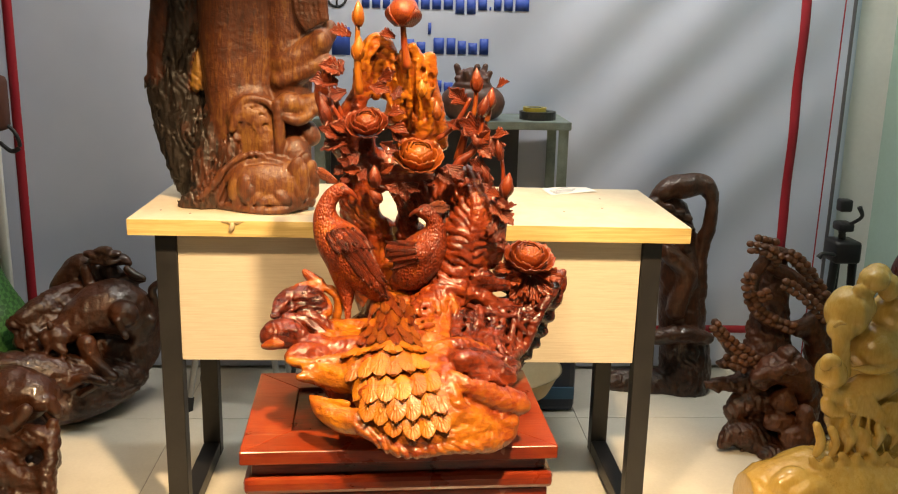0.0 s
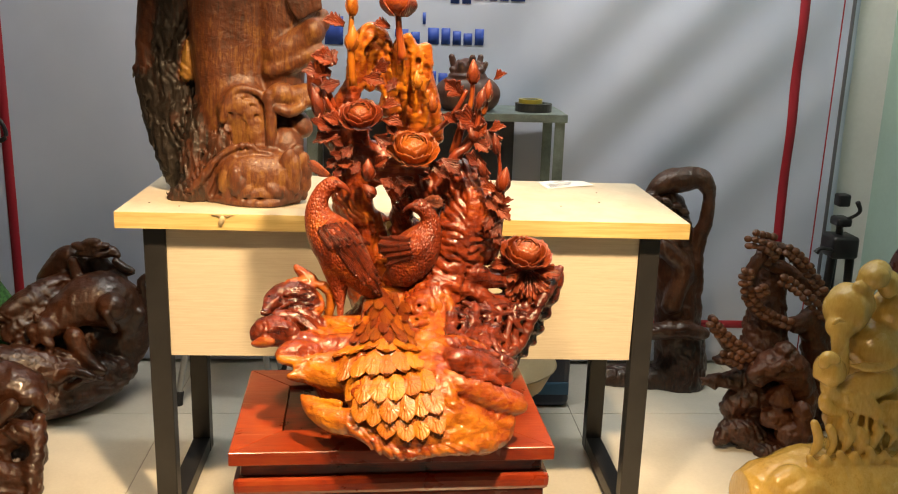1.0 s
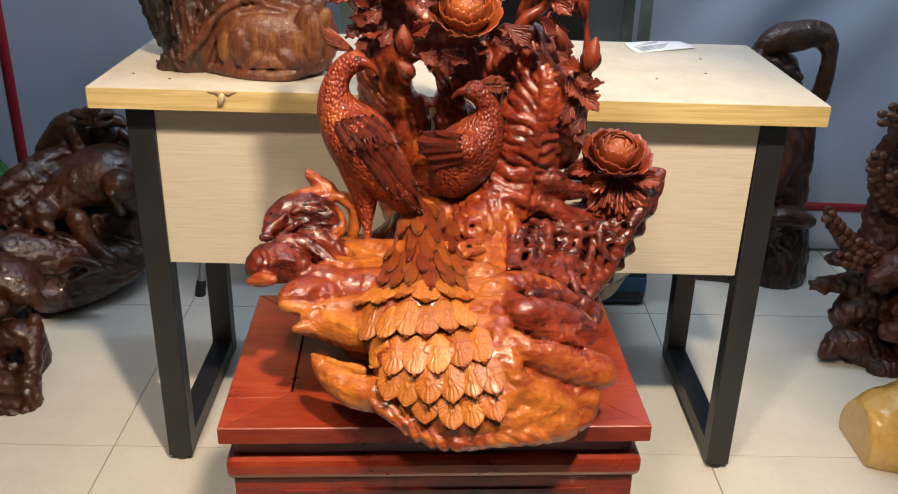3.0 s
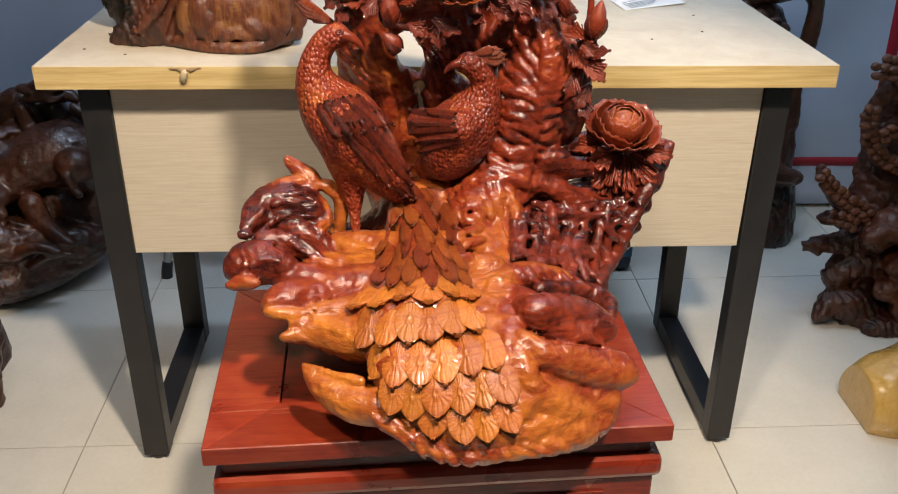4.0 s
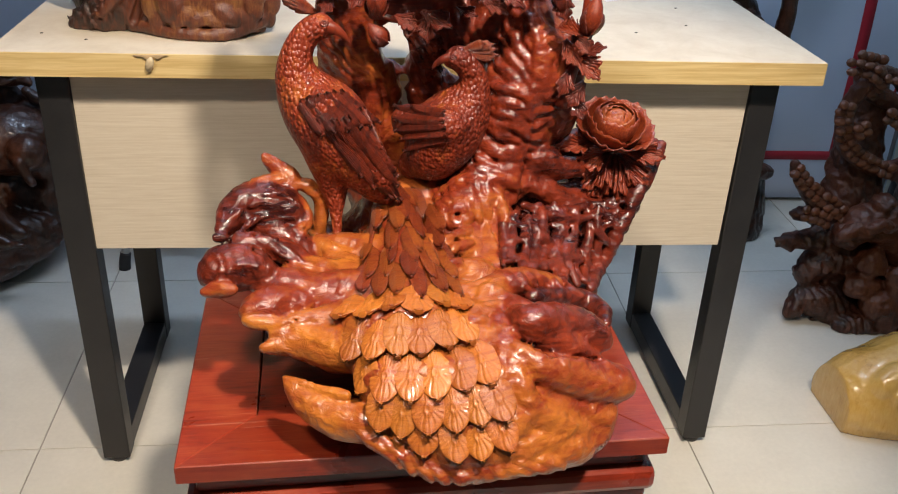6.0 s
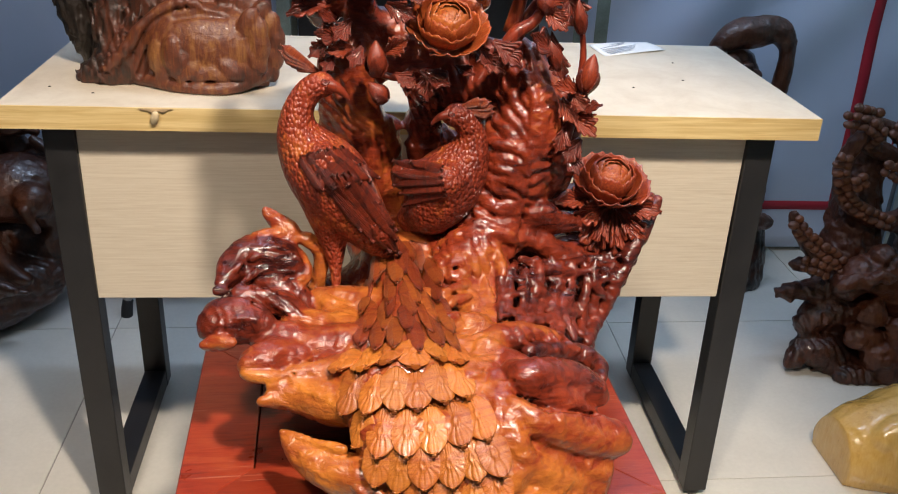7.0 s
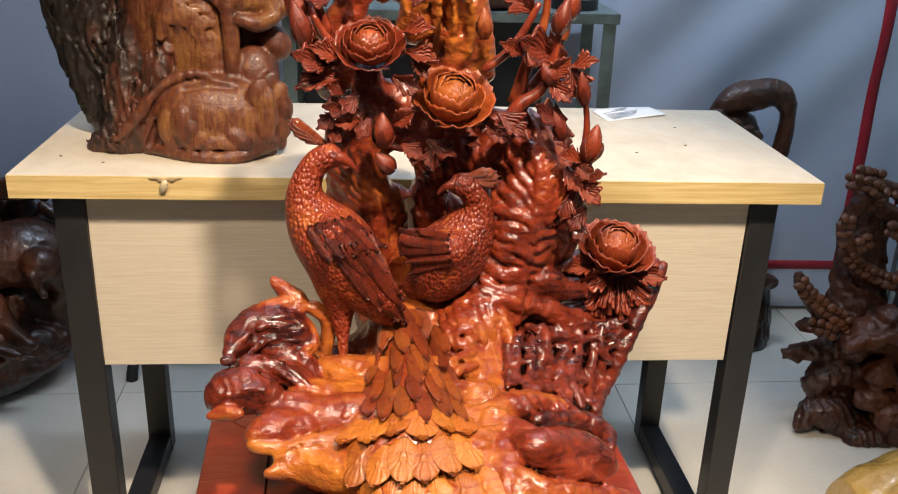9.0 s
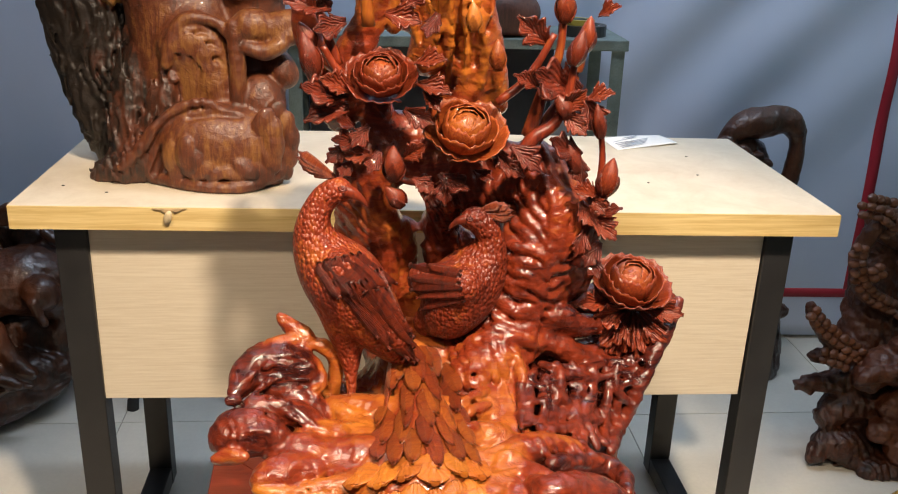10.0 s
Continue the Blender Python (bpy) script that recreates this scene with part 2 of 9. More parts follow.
class Clay:
    """A solid modelled from rounded strokes that flow into one another, turned into one mesh."""

    def __init__(self, lo, hi, h):
        self.lo, self.h = np.array(lo, float), h
        self.n = tuple(int((b - a) / h) + 2 for a, b in zip(lo, hi))
        self.f = np.full(self.n, 0.05, np.float32)
        self.s = np.full(self.n, 0.5, np.float32)

    def region(self, pts, pad):
        pts = np.array(pts, float)
        a = np.clip(((pts.min(0) - pad - self.lo) / self.h).astype(int), 0, np.array(self.n) - 1)
        b = np.clip(((pts.max(0) + pad - self.lo) / self.h).astype(int) + 2, 1, np.array(self.n))
        sl = tuple(slice(i, j) for i, j in zip(a, b))
        ax = [self.lo[k] + self.h * np.arange(a[k], b[k]) for k in range(3)]
        return sl, np.stack(np.meshgrid(*ax, indexing="ij"), -1).astype(np.float32)

    def join(self, sl, d, sap, k):
        f = self.f[sl]
        w = np.clip(0.5 + 0.5 * (f - d) / k, 0, 1)
        self.s[sl] = self.s[sl] * (1 - w) + sap * w
        self.f[sl] = f * (1 - w) + d * w - k * w * (1 - w)

    def cone(self, a, b, ra, rb, sap=0.5, k=0.012, ridge=None, cut=False):
        """A round-ended stroke from a to b. ridge: depth, spacing and direction of carved grooves."""
        a, b = np.array(a, np.float32), np.array(b, np.float32)
        sl, p = self.region([a, b], max(ra, rb) + 0.02)
        if 0 in p.shape:
            return
        ab = b - a
        t = np.clip(((p - a) @ ab) / max(float(ab @ ab), 1e-9), 0, 1)
        d = np.linalg.norm(p - (a + t[..., None] * ab), axis=-1) - (ra + (rb - ra) * t)
        if ridge:
            amp, gap, way = ridge
            way = np.array(way, np.float32) / np.linalg.norm(way)
            near = np.abs(d) < 0.02
            q = p[near]
            ph = (q @ way) / gap + 3.2 * vnoise(q, 14.0) + 0.9 * vnoise(q, 48.0, 3.0)
            d[near] -= amp * (0.35 + 1.2 * vnoise(q, 30.0, 9.0)) * (np.abs(np.sin(math.pi * ph)) - 0.6)
        if cut:
            f = self.f[sl]
            w = np.clip(0.5 - 0.5 * (f + d) / k, 0, 1)
            self.f[sl] = f * (1 - w) - d * w + k * w * (1 - w)
        else:
            self.join(sl, d, sap, k)

    def line(self, pts, sap=0.5, k=0.012, ridge=None, steps=4):
        """A stroke along a smooth line of rows x, y, z, radius."""
        rows = spline(pts, steps)
        for r0, r1 in zip(rows, rows[1:]):
            self.cone(r0[:3], r1[:3], r0[3], r1[3], sap, k, ridge)

    def ball(self, c, r, turn=(0, 0, 0), sap=0.5, k=0.012, cut=False):
        r = np.array((r, r, r) if isinstance(r, (int, float)) else r, np.float32)
        sl, p = self.region([c], float(r.max()) + 0.03)
        if 0 in p.shape:
            return
        q = (p - np.array(c, np.float32)) @ np.array(Euler([radians(v) for v in turn]).to_matrix(), np.float32)
        n = np.linalg.norm(q / r, axis=-1)
        d = n * (n - 1) / np.maximum(np.linalg.norm(q / (r * r), axis=-1), 1e-6)
        if cut:
            f = self.f[sl]
            w = np.clip(0.5 - 0.5 * (f + d) / k, 0, 1)
            self.f[sl] = f * (1 - w) - d * w + k * w * (1 - w)
        else:
            self.join(sl, d, sap, k)

    def roughen(self, amp, freq, shift=0.0, stretch=(1, 1, 1), folds=0.0, sap_below=9.0, sap_above=-9.0):
        """Uneven surface. folds: how much of it is sharp chiselled ridges; only where sap lies in the range given."""
        band = (np.abs(self.f) < 0.016) & (self.s < sap_below) & (self.s > sap_above)
        p = np.argwhere(band) * self.h + self.lo
        q = p * np.array(stretch)
        if folds:
            q = q + 0.018 * np.stack([vnoise(p, 20.0, 1.0), vnoise(p, 20.0, 4.0), vnoise(p, 20.0, 7.0)], -1)
        n = vnoise(q, freq, shift)
        n = (1 - folds) * (n - 0.5) + folds * (np.abs(2 * n - 1) - 0.45)
        self.f[band] += (2 * amp * n).astype(np.float32)

    def floor(self, z):
        zz = self.lo[2] + self.h * np.arange(self.n[2])
        self.f = np.maximum(self.f, (z - zz)[None, None, :]).astype(np.float32)

    def mesh(self, name, material):
        f = self.f
        f[0], f[-1], f[:, 0], f[:, -1], f[:, :, 0], f[:, :, -1] = 0.02, 0.02, 0.02, 0.02, 0.02, 0.02
        ins = f < 0
        nx, ny, nz = (v - 1 for v in self.n)
        total = np.zeros((nx, ny, nz), np.int8)
        for a in (0, 1):
            for b in (0, 1):
                for c in (0, 1):
                    total += ins[a:a + nx, b:b + ny, c:c + nz]
        cells = np.argwhere((total > 0) & (total < 8))
        index = np.full((nx, ny, nz), -1, np.int32)
        index[tuple(cells.T)] = np.arange(len(cells))
        acc, cnt = np.zeros((len(cells), 3)), np.zeros(len(cells))
        corner = [(a, b, c) for a in (0, 1) for b in (0, 1) for c in (0, 1)]
        for p in corner:
            for axis in range(3):
                if p[axis]:
                    continue
                q = list(p)
                q[axis] = 1
                f0, f1 = f[tuple((cells + p).T)], f[tuple((cells + q).T)]
                hit = (f0 < 0) != (f1 < 0)
                t = np.where(hit, f0 / np.where(hit, f0 - f1, 1), 0)
                pos = np.tile(np.array(p, float), (len(cells), 1))
                pos[:, axis] = t
                acc[hit] += pos[hit]
                cnt[hit] += 1
        verts = (cells + acc / cnt[:, None]) * self.h + self.lo
        quads = []
        for axis in range(3):
            u, v = [(1, 2), (2, 0), (0, 1)][axis]
            lo = [slice(1, n) for n in (nx, ny, nz)]
            hi = list(lo)
            lo[axis], hi[axis] = slice(0, (nx, ny, nz)[axis]), slice(1, (nx, ny, nz)[axis] + 1)
            A, B = ins[tuple(lo)], ins[tuple(hi)]
            for flag, flip in ((A & ~B, False), (B & ~A, True)):
                e = np.argwhere(flag)
                if not len(e):
                    continue
                for k in range(3):
                    if k != axis:
                        e[:, k] += 1
                du, dv = np.eye(3, dtype=int)[u], np.eye(3, dtype=int)[v]
                ring = [index[tuple((e - du - dv).T)], index[tuple((e - dv).T)], index[tuple(e.T)], index[tuple((e - du).T)]]
                quads.append(np.stack(ring[::-1] if flip else ring, 1))
        quads = np.concatenate(quads)
        me = bpy.data.meshes.new(name)
        me.from_pydata(verts.tolist(), [], quads.tolist())
        me.materials.append(material)
        me.polygons.foreach_set("use_smooth", [True] * len(me.polygons))
        at = me.attributes.new("sap", "FLOAT", "POINT")
        at.data.foreach_set("value", self.s[tuple(np.minimum(np.round((verts - self.lo) / self.h).astype(int), np.array(self.n) - 1).T)])
        me.update()
        return me


# ---- the room ----
from mathutils.bvhtree import BVHTree

WALL_TEAL = plain("teal_wall_paint", (0.40, 0.58, 0.52), 0.6, vary=0.06, scale=3)
WALL_WHITE = plain("white_wall_paint", (0.75, 0.75, 0.73), 0.7, vary=0.05, scale=3)
# Invented brown for the two unseen walls, so they bounce less light.
WALL_UNSEEN = plain("dull_unseen_wall", (0.22, 0.16, 0.11), 0.6, vary=0.2, scale=3)
TILE = plain("cream_floor_tile", (0.66, 0.63, 0.55), 0.22, vary=0.07, scale=5, relief=0.03)
GROUT = plain("grey_grout", (0.30, 0.28, 0.24), 0.8)
BLACK_STEEL = plain("black_powder_coat", (0.018, 0.017, 0.017), 0.42, vary=0.2, scale=20)
RED_INK = plain("red_ink", (0.42, 0.015, 0.03), 0.55, vary=0.08)
BLUE_INK = plain("blue_ink", (0.02, 0.08, 0.42), 0.55, vary=0.08)
BLACK_INK = plain("black_ink", (0.02, 0.02, 0.025), 0.5, vary=0.1)

m_floor = tagged(part("floor", one_box((-2.2, -4.6, -0.12), (1.76, 3.1, -0.003)), GROUT, smooth=False), "cream tiled shop floor", "floor", kind="structure")
tagged(part("wall_north", one_box((-2.3, 3.02, -0.1), (1.86, 3.14, 2.9)), WALL_WHITE, smooth=False), "white wall behind the printed banner", "wall", kind="structure")
tagged(part("wall_east", one_box((1.76, -4.6, -0.1), (1.88, 3.02, 2.9)), WALL_TEAL, smooth=False), "pale teal painted side wall", "wall", kind="structure")
tagged(part("wall_west", one_box((-2.32, -4.6, -0.1), (-2.2, 3.02, 2.9)), WALL_UNSEEN, smooth=False), "unseen side wall, plain brown to cut bounced light", "wall", kind="structure")
tagged(part("wall_south", one_box((-2.3, -4.72, -0.1), (1.86, -4.6, 2.9)), WALL_UNSEEN, smooth=False), "unseen rear wall, plain brown to cut bounced light", "wall", kind="structure")
tagged(part("ceiling", one_box((-2.3, -4.7, 2.8), (1.86, 3.1, 2.92)), WALL_WHITE, smooth=False), "white painted ceiling", "ceiling", kind="structure")

# ---- desk ----
m, nt, b = mat("pale_laminate")
v = coords(nt, (1.0, 1, 30))
gr = noise_node(nt, v, 12, 6, 0.7, 0.5)
r = ramp(nt, [(0.3, (0.525, 0.445, 0.33)), (0.62, (0.63, 0.56, 0.44))])
nt.links.new(gr, r.inputs[0])
nt.links.new(r.outputs[0], b.inputs["Base Color"])
b.inputs["Roughness"].default_value = 0.42
bump(nt, b, gr, 0.12, 0.001)
LAMINATE = m
m, nt, b = mat("pine_edge_band")
v = coords(nt, (1.0, 1, 26))
gr = noise_node(nt, v, 7, 5, 0.6, 0.5)
r = ramp(nt, [(0.32, (0.50, 0.34, 0.12)), (0.65, (0.70, 0.54, 0.25))])
nt.links.new(gr, r.inputs[0])
nt.links.new(r.outputs[0], b.inputs["Base Color"])
b.inputs["Roughness"].default_value = 0.45
EDGE = m
DX0, DX1, DY0, DY1 = -0.459, 0.754, 1.895, 2.365
TILT = Matrix.Translation((0.147, 0, 0.744)) @ pose(0, 0, 0, 0, 0.42, 0) @ Matrix.Translation((-0.147, 0, -0.744))


def tilted(bm):
    """The board as it stands, a little higher at one end."""
    bmesh.ops.transform(bm, matrix=TILT, verts=bm.verts)
    return bm


desk = thing("desk", 0.13, 2.16, 0, "pale laminate desk with black steel frame legs", "desk")
part("desktop", tilted(one_box((DX0, DY0 + 0.002, 0.726), (DX1, DY1, 0.761), 0.0015)), LAMINATE, desk, smooth=False)
part("edge_band", tilted(one_box((DX0 + 0.001, DY0 - 0.001, 0.7265), (DX1 - 0.001, DY0 + 0.0015, 0.7605))), EDGE, desk, "pine-coloured edge strip", smooth=False)
part("modesty_panel", tilted(one_box((-0.364, 1.934, 0.432), (0.657, 1.950, 0.725), 0.001)), LAMINATE, desk, smooth=False)
for x0, x1, top in ((-0.411, -0.365, 0.7285), (0.658, 0.702, 0.7205)):
    part("leg", one_box((x0, 1.928, 0.012), (x1, 1.966, top), 0.002), BLACK_STEEL, desk, "black steel tube", smooth=False)
    part("leg", one_box((x0, 2.31, 0.012), (x1, 2.35, top), 0.002), BLACK_STEEL, desk, "black steel tube", smooth=False)
    part("foot_rail", one_box((x0 + 0.001, 1.966, 0.013), (x1 - 0.001, 2.31, 0.052), 0.002), BLACK_STEEL, desk, smooth=False)
    for y in (1.946, 2.33):
        part("levelling_foot", lathe([(0.014, 0.0), (0.016, 0.004), (0.016, 0.012), (0.006, 0.013)], 16, m=pose((x0 + x1) / 2, y, 0)), BLACK_STEEL, desk)
part("crossbar", tilted(one_box((-0.364, 2.315, 0.682), (0.657, 2.345, 0.7245), 0.002)), BLACK_STEEL, desk, smooth=False)

# ---- pedestal ----
PX0, PX1, PY0, PY1 = -0.147, 0.374, 1.347, 1.69
SKEW = Matrix.Translation((0.114, 1.51, 0)) @ pose(0, 0, 0, 0, 0, 2.2) @ Matrix.Translation((-0.114, -1.51, 0))
pedestal = thing("pedestal", 0.108, 1.51, 0, "red varnished wooden pedestal with a framed scratched top", "pedestal")
part("top_board", one_box((PX0 + 0.079, PY0 + 0.079, 0.480), (PX1 - 0.079, PY1 - 0.079, 0.4985), 0.001), PLINTH, pedestal, m=SKEW, sap=0.28, smooth=False)


def mitred(bm, outer, inner, z0, z1, side):
    (ax0, ay0, ax1, ay1), (bx0, by0, bx1, by1) = outer, inner
    o = [(ax0, ay0), (ax1, ay0), (ax1, ay1), (ax0, ay1)]
    i = [(bx0, by0), (bx1, by0), (bx1, by1), (bx0, by1)]
    k, n = side, (side + 1) % 4
    pts = [o[k], o[n], i[n], i[k]]
    lo, hi = [bm.verts.new((*p, z0)) for p in pts], [bm.verts.new((*p, z1)) for p in pts]
    bm.faces.new(lo[::-1]), bm.faces.new(hi)
    for q in range(4):
        bm.faces.new((lo[q], lo[(q + 1) % 4], hi[(q + 1) % 4], hi[q]))
    bmesh.ops.bevel(bm, geom=list(bm.edges), offset=0.0012, segments=1, affect="EDGES")
    bmesh.ops.recalc_face_normals(bm, faces=bm.faces)
    return bm


for side in range(4):
    part("frame_board", mitred(bmesh.new(), (PX0, PY0, PX1, PY1), (PX0 + 0.078, PY0 + 0.078, PX1 - 0.078, PY1 - 0.078), 0.482, 0.505, side), PLINTH, pedestal, m=SKEW, sap=0.45, smooth=False)
part("neck", one_box((PX0 + 0.016, PY0 + 0.016, 0.455), (PX1 - 0.016, PY1 - 0.016, 0.4815), 0.004), PLINTH, pedestal, m=SKEW, sap=0.2, smooth=False)
part("shoulder", one_box((PX0 + 0.004, PY0 + 0.004, 0.425), (PX1 - 0.004, PY1 - 0.004, 0.4545), 0.009), PLINTH, pedestal, m=SKEW, sap=0.45, smooth=False)
part("skirt", one_box((PX0 + 0.012, PY0 + 0.012, 0.33), (PX1 - 0.012, PY1 - 0.012, 0.4245), 0.003), PLINTH, pedestal, m=SKEW, sap=0.3, smooth=False)
part("recessed_panel", one_box((PX0 + 0.07, PY0 + 0.009, 0.36), (PX1 - 0.07, PY0 + 0.0125, 0.405), 0.001), PLINTH, pedestal, m=SKEW, sap=0.15, smooth=False)
for x in (PX0 + 0.012, PX1 - 0.062):
    for y in (PY0 + 0.012, PY1 - 0.062):
        part("leg", one_box((x, y, 0.0), (x + 0.05, y + 0.05, 0.3295), 0.004), PLINTH, pedestal, m=SKEW, sap=0.3, smooth=False)
part("stretcher", one_box((PX0 + 0.03, PY0 + 0.03, 0.05), (PX1 - 0.03, PY1 - 0.03, 0.079), 0.003), PLINTH, pedestal, m=SKEW, sap=0.3, smooth=False)

# ---- banner ----
m, nt, b = mat("banner_cloth")
v = coords(nt)
n1, n2 = noise_node(nt, v, 1.6, 4), noise_node(nt, v, 300, 2)
r = ramp(nt, [(0.3, (0.50, 0.55, 0.68)), (0.7, (0.60, 0.65, 0.78))])
nt.links.new(n1, r.inputs[0])
nt.links.new(r.outputs[0], b.inputs["Base Color"])
b.inputs["Roughness"].default_value = 0.55
bump(nt, b, n2, 0.1, 0.0006)
CLOTH = m


def drape(x, z):
    """How far the banner stands off the wall: soft folds that hang from its upper corner."""
    d = 0.006 * math.sin(3.1 * x + 0.7) + 0.004 * math.sin(9 * x + 2.0 * z)
    w = math.exp(-((x - 1.0) / 0.5) ** 2)
    d += 0.010 * w * math.sin(24 * (x * 0.75 - z * 0.62) + 1.2 * math.sin(3 * z)) * min(1, max(0, (z - 0.2) / 0.5))
    return d


def cloth(x0, x1, z0, z1, off, nx, nz):
    return sheet(lambda u, w: (x0 + (x1 - x0) * u, 2.985 - off - drape(x0 + (x1 - x0) * u, z0 + (z1 - z0) * w), z0 + (z1 - z0) * w), nx, nz, 0.001)


banner = tagged(part("banner", cloth(-1.30, 1.62, 0.012, 2.3, 0.0, 150, 60), CLOTH), "grey-white printed cloth banner with red border lines", "banner")
part("border_line", cloth(-1.118, -1.088, 0.16, 2.25, 0.0015, 2, 60), RED_INK, banner, "red printed line")
part("border_line", cloth(1.418, 1.450, 0.16, 2.25, 0.0015, 2, 60), RED_INK, banner, "red printed line")
part("border_line", cloth(-1.118, 1.450, 0.135, 0.162, 0.0015, 120, 1), RED_INK, banner, "red printed line")

# floor tiles
GRID_X, GRID_Y, SIDE = -0.537, 1.974, 0.605
tile_mesh = None
for i in range(-3, 4):
    for j in range(-11, 2):
        x0, x1 = max(-2.2, GRID_X + SIDE * i + 0.0012), min(1.76, GRID_X + SIDE * (i + 1) - 0.0012)
        y0, y1 = max(-4.6, GRID_Y + SIDE * j + 0.0012), min(3.02, GRID_Y + SIDE * (j + 1) - 0.0012)
        if x1 - x0 > 0.6 and y1 - y0 > 0.6 and tile_mesh:
            part("tile", tile_mesh, None, m_floor, m=pose(x0, y0, 0))
        else:
            t = part("tile", one_box((0, 0, -0.008), (x1 - x0, y1 - y0, 0), 0.0008), TILE, m_floor, m=pose(x0, y0, 0), smooth=False)
            if x1 - x0 > 0.6 and y1 - y0 > 0.6:
                tile_mesh = t.data

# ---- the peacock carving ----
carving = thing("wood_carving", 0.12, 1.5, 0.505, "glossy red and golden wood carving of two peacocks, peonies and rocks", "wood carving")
body = Clay((-0.20, 1.24, 0.495), (0.47, 1.78, 1.27), 0.0023)
body.cone((0.053, 1.631, 0.610), (0.137, 1.594, 0.608), 0.0346, 0.0442, 0.5, 0.028)
body.cone((0.089, 1.625, 0.652), (0.167, 1.630, 0.656), 0.0384, 0.0387, 0.5, 0.028)
body.cone((0.155, 1.531, 0.603), (0.113, 1.504, 0.597), 0.0423, 0.0454, 0.6, 0.035)
body.cone((0.156, 1.583, 0.629), (0.161, 1.555, 0.605), 0.0377, 0.0402, 0.55, 0.035)
body.cone((-0.071, 1.608, 0.625), (0.045, 1.642, 0.575), 0.0260, 0.0369, 0.35, 0.028)
body.cone((0.223, 1.646, 0.594), (0.352, 1.707, 0.568), 0.0357, 0.0313, 0.15, 0.028)
body.cone((0.239, 1.559, 0.585), (0.315, 1.574, 0.565), 0.0336, 0.0283, 0.2, 0.028)
body.line([(-0.013, 1.565, 0.715, 0.0058), (0.001, 1.565, 0.702, 0.0059), (0.006, 1.565, 0.679, 0.0059), (-0.000, 1.562, 0.653, 0.0082)], 0.62, 0.0056)
body.line([(-0.008, 1.579, 0.633, 0.0106), (0.018, 1.568, 0.609, 0.0152), (0.052, 1.577, 0.611, 0.0199)], 0.8, 0.0168, (0.003, 0.012, (0.7, 0, 0.6)))
body.line([(0.248, 1.616, 0.694, 0.0124), (0.219, 1.602, 0.681, 0.0139), (0.191, 1.579, 0.668, 0.0099), (0.180, 1.542, 0.650, 0.0082), (0.186, 1.502, 0.634, 0.0087), (0.174, 1.463, 0.620, 0.0099)], 0.32, 0.007)
body.line([(0.217, 1.585, 0.665, 0.0107), (0.199, 1.557, 0.649, 0.0135), (0.200, 1.521, 0.631, 0.0183), (0.199, 1.488, 0.619, 0.0214), (0.170, 1.433, 0.617, 0.0150)], 0.56, 0.0084, (0.004, 0.011, (0.5, 0.3, -0.8)))
body.cone((0.174, 1.625, 0.662), (0.165, 1.559, 0.603), 0.0280, 0.0331, 0.45, 0.0168)
body.cone((0.231, 1.629, 0.659), (0.426, 1.700, 0.650), 0.0159, 0.0111, 0.1, 0.014)
body.cone((0.223, 1.614, 0.639), (0.413, 1.695, 0.620), 0.0158, 0.0112, 0.1, 0.014)
body.cone((0.225, 1.594, 0.621), (0.401, 1.689, 0.591), 0.0157, 0.0104, 0.1, 0.014)
body.cone((0.237, 1.573, 0.604), (0.386, 1.678, 0.569), 0.0156, 0.0095, 0.1, 0.014)
body.cone((0.256, 1.542, 0.600), (0.369, 1.662, 0.549), 0.0137, 0.0086, 0.1, 0.014)
body.cone((0.273, 1.509, 0.603), (0.350, 1.636, 0.540), 0.0104, 0.0068, 0.1, 0.014)
body.cone((0.271, 1.679, 0.634), (0.407, 1.733, 0.632), 0.0216, 0.0210, 0.06, 0.0112)
body.cone((0.270, 1.664, 0.604), (0.398, 1.727, 0.596), 0.0216, 0.0194, 0.06, 0.0112)
body.cone((0.276, 1.644, 0.577), (0.380, 1.715, 0.567), 0.0215, 0.0177, 0.06, 0.0112)
body.cone((0.295, 1.617, 0.562), (0.364, 1.698, 0.545), 0.0197, 0.0159, 0.06, 0.0112)
body.line([(0.263, 1.618, 0.687, 0.0140), (0.306, 1.626, 0.663, 0.0127), (0.352, 1.650, 0.663, 0.0114)], 0.22, 0.0084)
body.cone((0.364, 1.704, 0.671), (0.433, 1.712, 0.697), 0.0267, 0.0135, 0.25, 0.0168)
body.cone((0.399, 1.708, 0.644), (0.435, 1.710, 0.674), 0.0205, 0.0119, 0.2, 0.0168)
body.cone((0.323, 1.702, 0.696), (0.377, 1.711, 0.712), 0.0247, 0.0232, 0.2, 0.021)
body.ball((0.272, 1.620, 0.722), (0.020, 0.015, 0.013), (0, 0, 0), 0.2, 0.006)
body.line([(0.255, 1.623, 0.713, 0.0139), (0.299, 1.626, 0.707, 0.0117), (0.339, 1.640, 0.697, 0.0056)], 0.2, 0.007)
body.cone((0.086, 1.677, 0.622), (0.050, 1.704, 0.707), 0.0420, 0.0370, 0.35, 0.0168)
body.line([(0.050, 1.696, 0.711, 0.0336), (0.053, 1.684, 0.777, 0.0311), (0.043, 1.677, 0.846, 0.0287), (0.049, 1.669, 0.904, 0.0251)], 0.4, 0.014, (0.003, 0.012, (0.9, 0, 0.3)))
